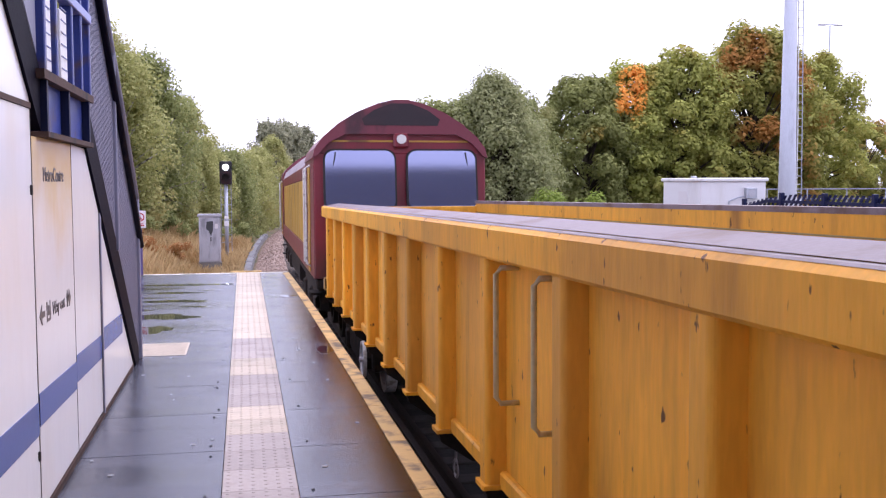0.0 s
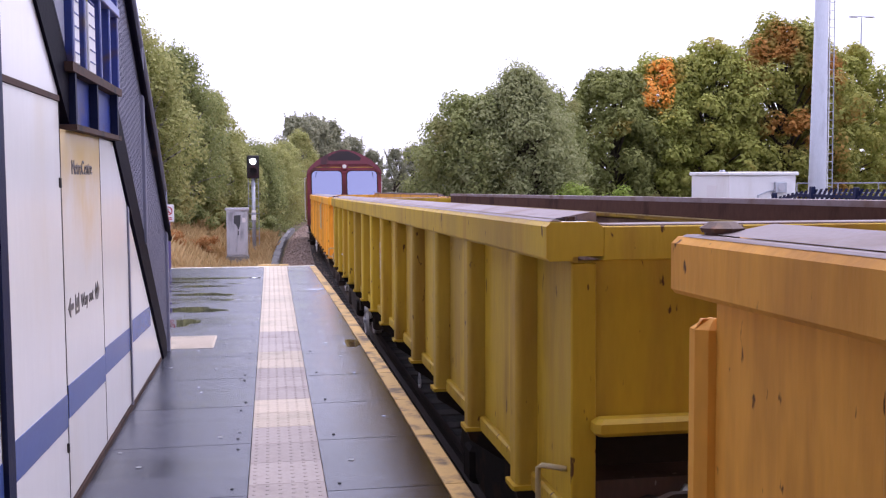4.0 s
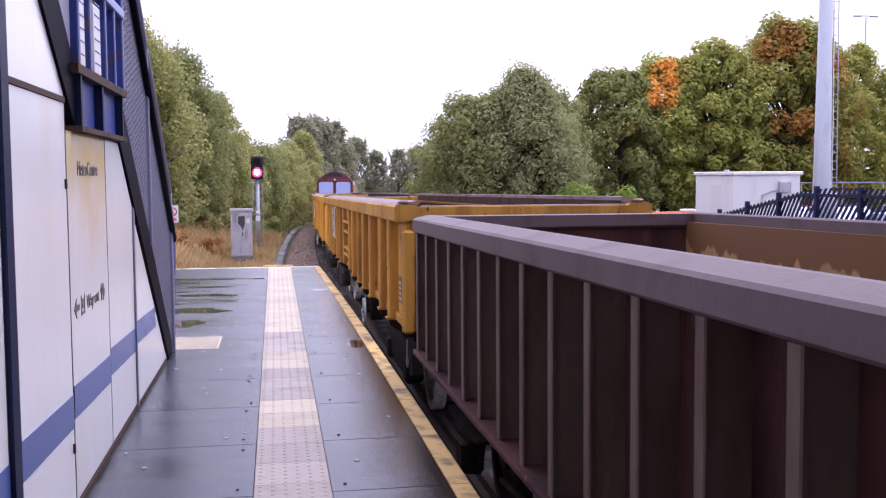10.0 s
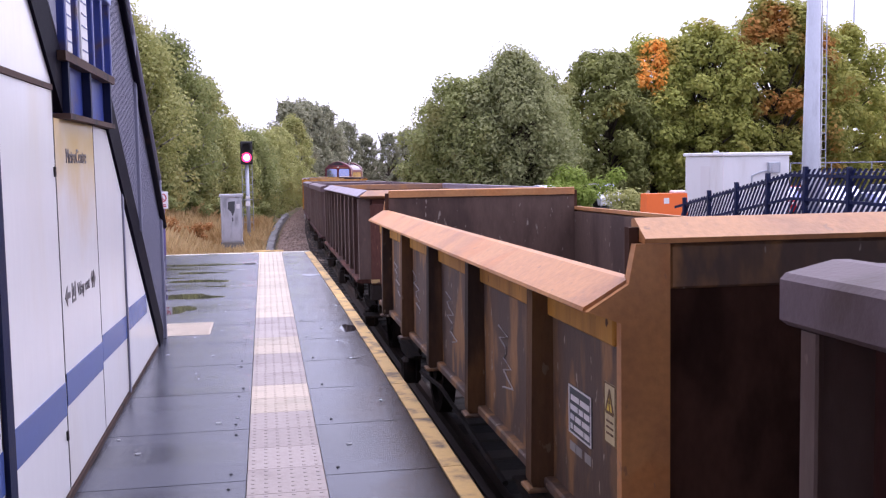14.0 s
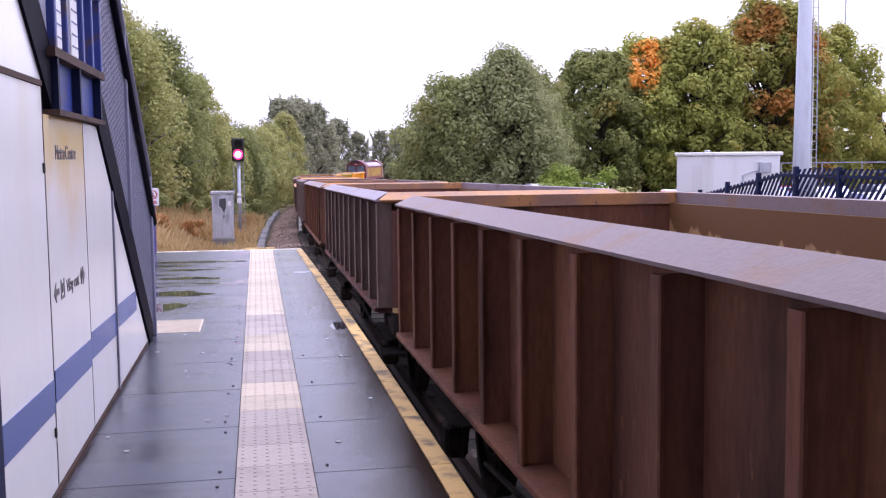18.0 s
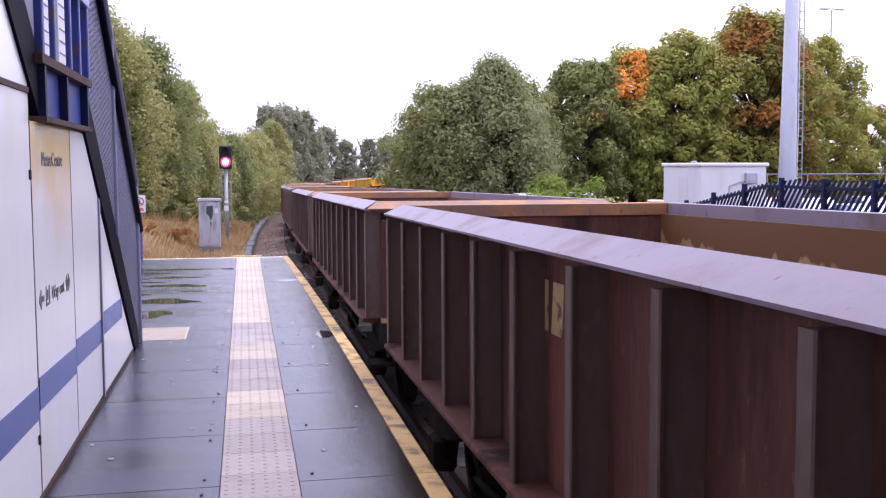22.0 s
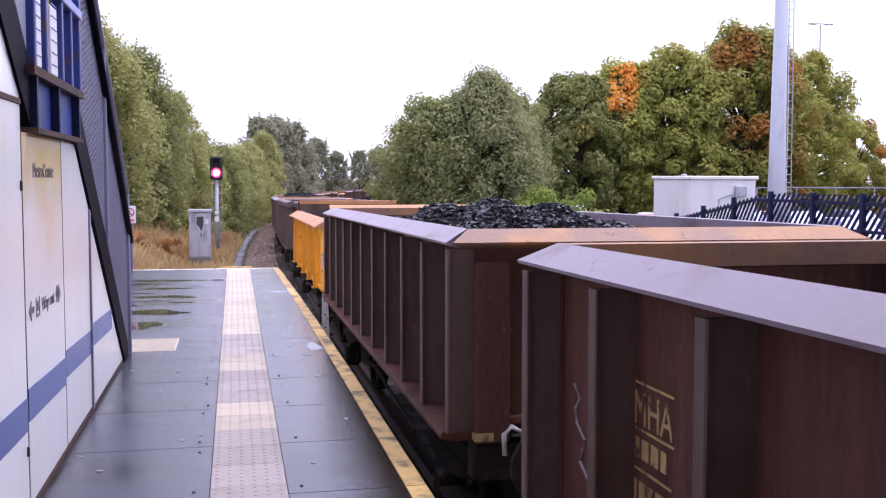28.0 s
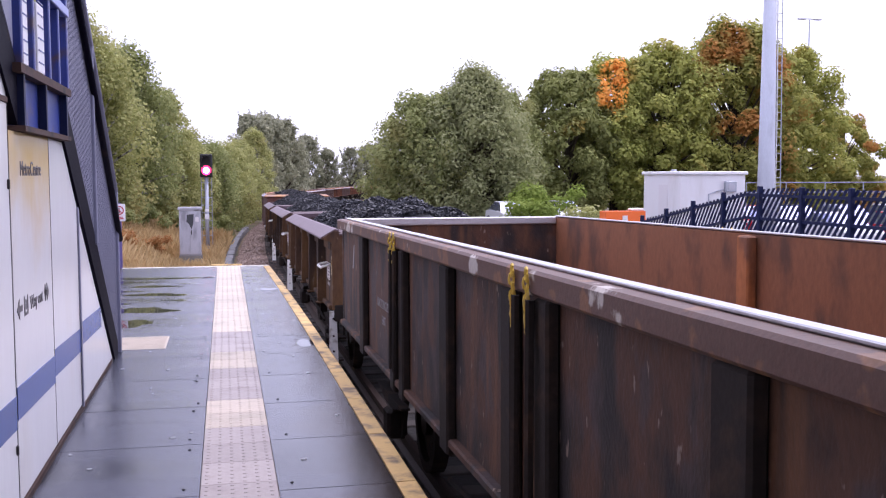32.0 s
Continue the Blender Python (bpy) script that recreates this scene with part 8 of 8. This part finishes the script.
def tree(name, label, height, radius, leaf, seed, bark="bark", count=9000, size=0.26, shape="round", bare=0.18, group="", clumps=70, spires=0):
    """Tapered trunk, limbs, and a crown of leaf clumps with an uneven outline and gaps."""
    rng = np.random.default_rng(seed)
    rnd = random.Random(seed)
    t = thing(name, label, "tree", group)
    lean = rnd.uniform(-0.4, 0.4)
    trunk = Geo().tube([(lean * (k / 6) ** 2, 0.1 * math.sin(k), height * 0.85 * k / 6 - 0.3 * (k == 0)) for k in range(7)], [0.028 * height * (1 - 0.14 * k) + 0.015 for k in range(7)], 9)
    part("trunk", trunk, M[bark], t, smooth=True)
    cs, rs = [], []
    for i in range(clumps):
        u = (i + 0.5) / clumps
        z = bare + (1 - bare) * u
        if shape == "round":
            w = math.sin(math.pi * min(1, (z - bare) / (1 - bare) * 0.82 + 0.14)) ** 0.6
        elif shape == "cone":
            w = (1 - (z - bare) / (1 - bare)) ** 0.5 * 0.95 + 0.07
        else:
            w = math.sin(math.pi * min(1, (z - bare) / (1 - bare) * 0.72 + 0.25)) ** 0.75
        a = i * 2.39996 + rnd.uniform(-0.4, 0.4)
        q = radius * w * rnd.uniform(0.55, 1.0) * (1 + 0.18 * math.sin(3 * a + seed))
        cs.append((q * math.cos(a) + lean * z, q * math.sin(a), z * height - rnd.uniform(0, 0.06) * height))
        rs.append(radius * rnd.uniform(0.13, 0.25) * (0.8 if shape == "cone" else 1))
    for i in range(spires):
        # thin leafy shoots that stand up from the crown
        c = cs[rnd.randrange(len(cs) // 2, len(cs))]
        for k in range(5):
            cs.append((c[0] * (1 + 0.05 * k) + rnd.uniform(-0.1, 0.1), c[1] * (1 + 0.05 * k) + rnd.uniform(-0.1, 0.1), c[2] + 0.2 * k))
            rs.append(0.20 - 0.03 * k)
    cs, rs = np.array(cs), np.array(rs)
    limbs = Geo()
    for i in range(0, clumps, 3):
        c = cs[i]
        z0 = max(height * 0.15, c[2] * 0.62 - 0.4)
        limbs.tube([(lean * (z0 / height) ** 2, 0, z0), (c[0] * 0.5, c[1] * 0.5, (z0 + c[2]) / 2 + 0.2), tuple(c)], [0.009 * height, 0.006 * height, 0.01], 5)
    part("branchwork", limbs, M[bark], t)
    v = leaf_cloud(rng, cs, rs, count, size, 0.85, 0.5 if shape == "willow" else 0.1, 0.8 if "maple" in leaf else 1.1)
    part("crown", quads_mesh("crown", v, M[leaf]), None, t)
    return t


def bush(name, label, width, height, leaf, seed, count=2500, size=0.16):
    rng = np.random.default_rng(seed)
    b = thing(name, label, "bush")
    n = 16
    cs = np.stack([rng.uniform(-width / 2, width / 2, n), rng.uniform(-width / 3, width / 3, n), height * (0.25 + 0.5 * rng.random(n))], 1)
    rs = height * (0.22 + 0.15 * rng.random(n))
    part("stems", Geo().tube([(0, 0, -0.2), (0.1, 0, height * 0.6)], [0.05, 0.02], 6).tube([(0.1, 0.1, -0.2), (-0.4, 0.1, height * 0.6)], [0.04, 0.02], 6), M["bark"], b)
    part("leaves", quads_mesh("leaves", leaf_cloud(rng, cs, rs, count, size), M[leaf]), None, b)
    return b


def put(ob, x, y, turn=0.0):
    ob.matrix_basis = pose(x, y, ground_z(x, y) - 0.05, 0, 0, turn)
    return ob


def build_trees():
    # maples beyond the car park
    G = "autumn maples beyond the car park"
    put(tree("maple_tree", "dark green broad maple with dense foliage", 11.2, 4.0, "dark_maple", 1, count=26000, size=0.21, group=G, bare=0.1, clumps=150), 25.2, 70)
    put(tree("maple_tree", "green maple with a bright orange bough", 12.5, 4.4, "maple_bough", 2, count=32000, size=0.22, group=G, bare=0.08, clumps=190), 29.6, 72)
    put(tree("maple_tree", "green and yellowing broad maple", 13.3, 4.3, "maple", 3, count=32000, size=0.22, group=G, bare=0.08, clumps=190), 33.2, 71)
    put(tree("maple_tree", "tall maple turning orange and rust", 15.3, 5.0, "maple_orange", 4, count=40000, size=0.24, group=G, bare=0.08, clumps=230), 40.0, 72)
    put(tree("maple_tree", "green and yellowing broad maple", 14.0, 5.0, "maple", 5, count=34000, size=0.22, group=G, bare=0.1, clumps=130), 46.2, 75)
    put(tree("maple_tree", "low green maple with orange leaves", 8.5, 4.0, "maple_orange", 6, count=14000, size=0.24, group=G, bare=0.08), 55.0, 80)
    put(tree("maple_tree", "green maple in the second row", 11.0, 4.6, "maple", 7, count=14000, size=0.26, group=G, bare=0.08), 36.5, 80)
    # willows beside the line
    G = "willows beside the line"
    put(tree("willow_tree", "tall grey-green willow with feathery foliage", 10.1, 3.6, "willow", 11, count=52000, size=0.15, shape="willow", bare=0.06, clumps=260, group=G, spires=16), 16.0, 62)
    put(tree("willow_tree", "rounded green willow with dense foliage", 8.9, 3.5, "willow_green", 12, count=40000, size=0.155, shape="round", bare=0.04, clumps=200, group=G), 13.0, 63.5)
    put(tree("willow_tree", "rounded olive-green willow beside the line", 9.2, 3.4, "willow_green", 13, count=32000, size=0.155, shape="round", bare=0.05, clumps=180, group=G, spires=6), 18.5, 66)
    # birches on the bank beside the signal
    G = "birches on the bank"
    spec = [(-7.6, 41, 10.9, 3.0, "willow"), (-5.3, 43, 10.3, 2.6, "willow"), (-4.2, 47, 9.4, 2.2, "willow"), (-6.6, 50, 10.2, 2.8, "willow"), (-3.3, 54, 8.1, 1.9, "round"), (-2.5, 61, 6.6, 1.9, "round"),
            (-1.2, 70, 6.4, 2.3, "willow"), (0.2, 79, 6.5, 2.4, "round"), (1.2, 88, 7.2, 2.6, "cone"), (-9.5, 47, 11.2, 3.0, "willow"), (-11.0, 38, 10.8, 2.8, "cone"), (-4.6, 66, 7.4, 2.6, "round"),
            (3.0, 99, 9.0, 2.6, "cone"), (-5.6, 58, 8.6, 2.6, "willow")]
    for i, (x, y, h, r, sh) in enumerate(spec):
        put(tree("birch_tree", "yellowing green birch with a pale trunk" if i % 3 else "slender green birch with a thin crown", h - bank(x, y), r, "birch_dark" if i % 4 == 2 else "birch_leaf", 30 + i, bark="birch",
                 count=26000, size=0.105, shape=sh, bare=0.08, clumps=150, group=G, spires=7), x, y, 37 * i)
    # farther trees where the line bends away; their leaf colour carries the haze
    far = tree("distant_tree", "olive tree far along the line, leaf colour greyed for haze", 10.0, 3.2, "far_wood", 60, count=14000, size=0.18, shape="cone", bare=0.06, clumps=120, group="distant wood", spires=26)
    far2 = tree("distant_tree", "yellowing tree far along the line, leaf colour greyed for haze", 9.0, 3.0, "far_wood", 61, count=14000, size=0.18, shape="cone", bare=0.06, clumps=120, group="distant wood", spires=26)
    spots = [(3.2, 112, 1.15), (5.0, 120, 1.32), (7.6, 131, 1.22), (5.2, 135, 1.25), (10.5, 150, 1.0)]
    spots += [(13 + 4.2 * i, 205 + 3 * (i % 3), 1.2 + 0.14 * math.sin(i * 1.7)) for i in range(9)]
    spots += [(52 + 5 * i, 200 - 8 * i, 0.95) for i in range(6)]
    for i, (x, y, k) in enumerate(spots):
        src = (far, far2)[i % 2]
        m = pose(x, y, ground_z(x, y) - 0.05, 0, 0, 61 * i)
        if i < 2:
            src.matrix_basis = m @ Matrix.Scale(k, 4)
        else:
            o = copy_thing(src, m)
            o.scale = (k, k, k)
    # bushes
    put(bush("bush", "bright green bush beside the hut", 3.6, 3.0, "lime_bush", 70, 5200, 0.15), 19.0, 57)
    put(bush("bush", "bright green bush beside the hut", 2.6, 2.0, "lime_bush", 71, 3000, 0.15), 17.2, 54)
    put(bush("bush", "small green bush by the orange barrier", 1.6, 1.9, "birch_leaf", 72, 2400, 0.11), 17.6, 46)
    for i, (x, y) in enumerate(((-6.8, 38.0), (-5.0, 40.8), (-8.4, 38), (-3.6, 45), (-3.0, 51), (-2.2, 58), (-1.2, 66))):
        put(bush("bramble_bush", "dark green bramble bush at the foot of the birches", 2.6, 1.3, "birch_dark", 80 + i, 3800, 0.09), x, y)
    for i, (x, y, sz) in enumerate(((-3.6, 33.5, 0.9), (-4.4, 36.0, 1.0), (-2.6, 37.0, 0.8), (-1.8, 42.5, 0.7))):
        put(bush("bracken_clump", "rust-coloured dying bracken on the bank", 1.8 * sz, 0.95 * sz, "bracken", 90 + i, 2600, 0.06), x, y)


def grass_patch(name, label, n, area, mat, seed, h0, h1):
    rng = np.random.default_rng(seed)
    x0, x1, y0, y1 = area
    x = rng.uniform(x0, x1, n)
    y = y0 + (y1 - y0) * rng.random(n) ** 1.2
    keep = (x < np.array([line_x(b) for b in y]) - 2.95)
    x, y = x[keep], y[keep]
    z = np.array([ground_z(a, b) for a, b in zip(x, y)])
    k = len(x)
    h = (h0 + (h1 - h0) * rng.random(k)) * (0.7 + 0.5 * np.sin(x * 1.3 + y * 0.8) * np.sin(y * 0.45))
    h = np.maximum(h, 0.15)
    a = rng.random(k) * 6.283
    w = 0.010 + 0.012 * rng.random(k)
    dx, dy = np.cos(a), np.sin(a)
    bend = rng.normal(size=(k, 2)) * 0.22 * h[:, None]
    p = np.stack([x, y, z], 1)
    s = np.stack([dx * w, dy * w, np.zeros(k)], 1)
    mid = p + np.stack([bend[:, 0] * 0.35, bend[:, 1] * 0.35, h * 0.6], 1)
    tip = p + np.stack([bend[:, 0], bend[:, 1], h], 1)
    v = np.stack([p - s - np.array([0, 0, 0.05]), p + s - np.array([0, 0, 0.05]), tip + 0.35 * s, mid - s * 1.3], 1).reshape(-1, 3)
    tagged(new(name, quads_mesh(name, v, M[mat])), label, "grass", kind="stuff")


def build_grass():
    grass_patch("dry_grass", "tall dry tan and rust grass on the bank", 75000, (-7.5, 0.2, 18.4, 62), "grass_dry", 1, 0.3, 0.8)
    grass_patch("green_grass", "green grass mixed into the dry bank", 16000, (-7.5, 0.6, 18.4, 90), "grass_green", 2, 0.2, 0.5)


# ================= build =================
build_ground()
build_stair()
build_trespass_sign()
build_train()
build_signal()
build_cabinet()
build_far_platform()
build_shed()
build_cars()
build_trees()
build_grass()
build_trough()
build_track()
build_platform()


def motions():
    """The train draws away along the line; its wheels roll; the signal goes to red behind it."""
    walk(SIGNAL[0], [(0, pose(0, -0.21, 2.98)), (4.4, pose(0, -0.21, 2.98)), (4.6, pose(0, -0.21, 3.38)), (32, pose(0, -0.21, 3.38))])
    for w, mid, pivot, *up in TRAIN:
        lift = pose(0, 0, up[0] if up else 0)
        walk(w, [(0.5 * k, seat(head_of_train(0.5 * k) - mid - pivot, head_of_train(0.5 * k) - mid + pivot) @ lift) for k in range(65)])
        for ax in w.children:
            r = ax.get("radius")
            if r:
                home = ax.location.copy()
                start = head_of_train(0)
                walk(ax, [(k / 15, Matrix.Translation(home) @ Matrix.Rotation(-(head_of_train(k / 15) - start) / r, 4, "X")) for k in range(481)])


motions()
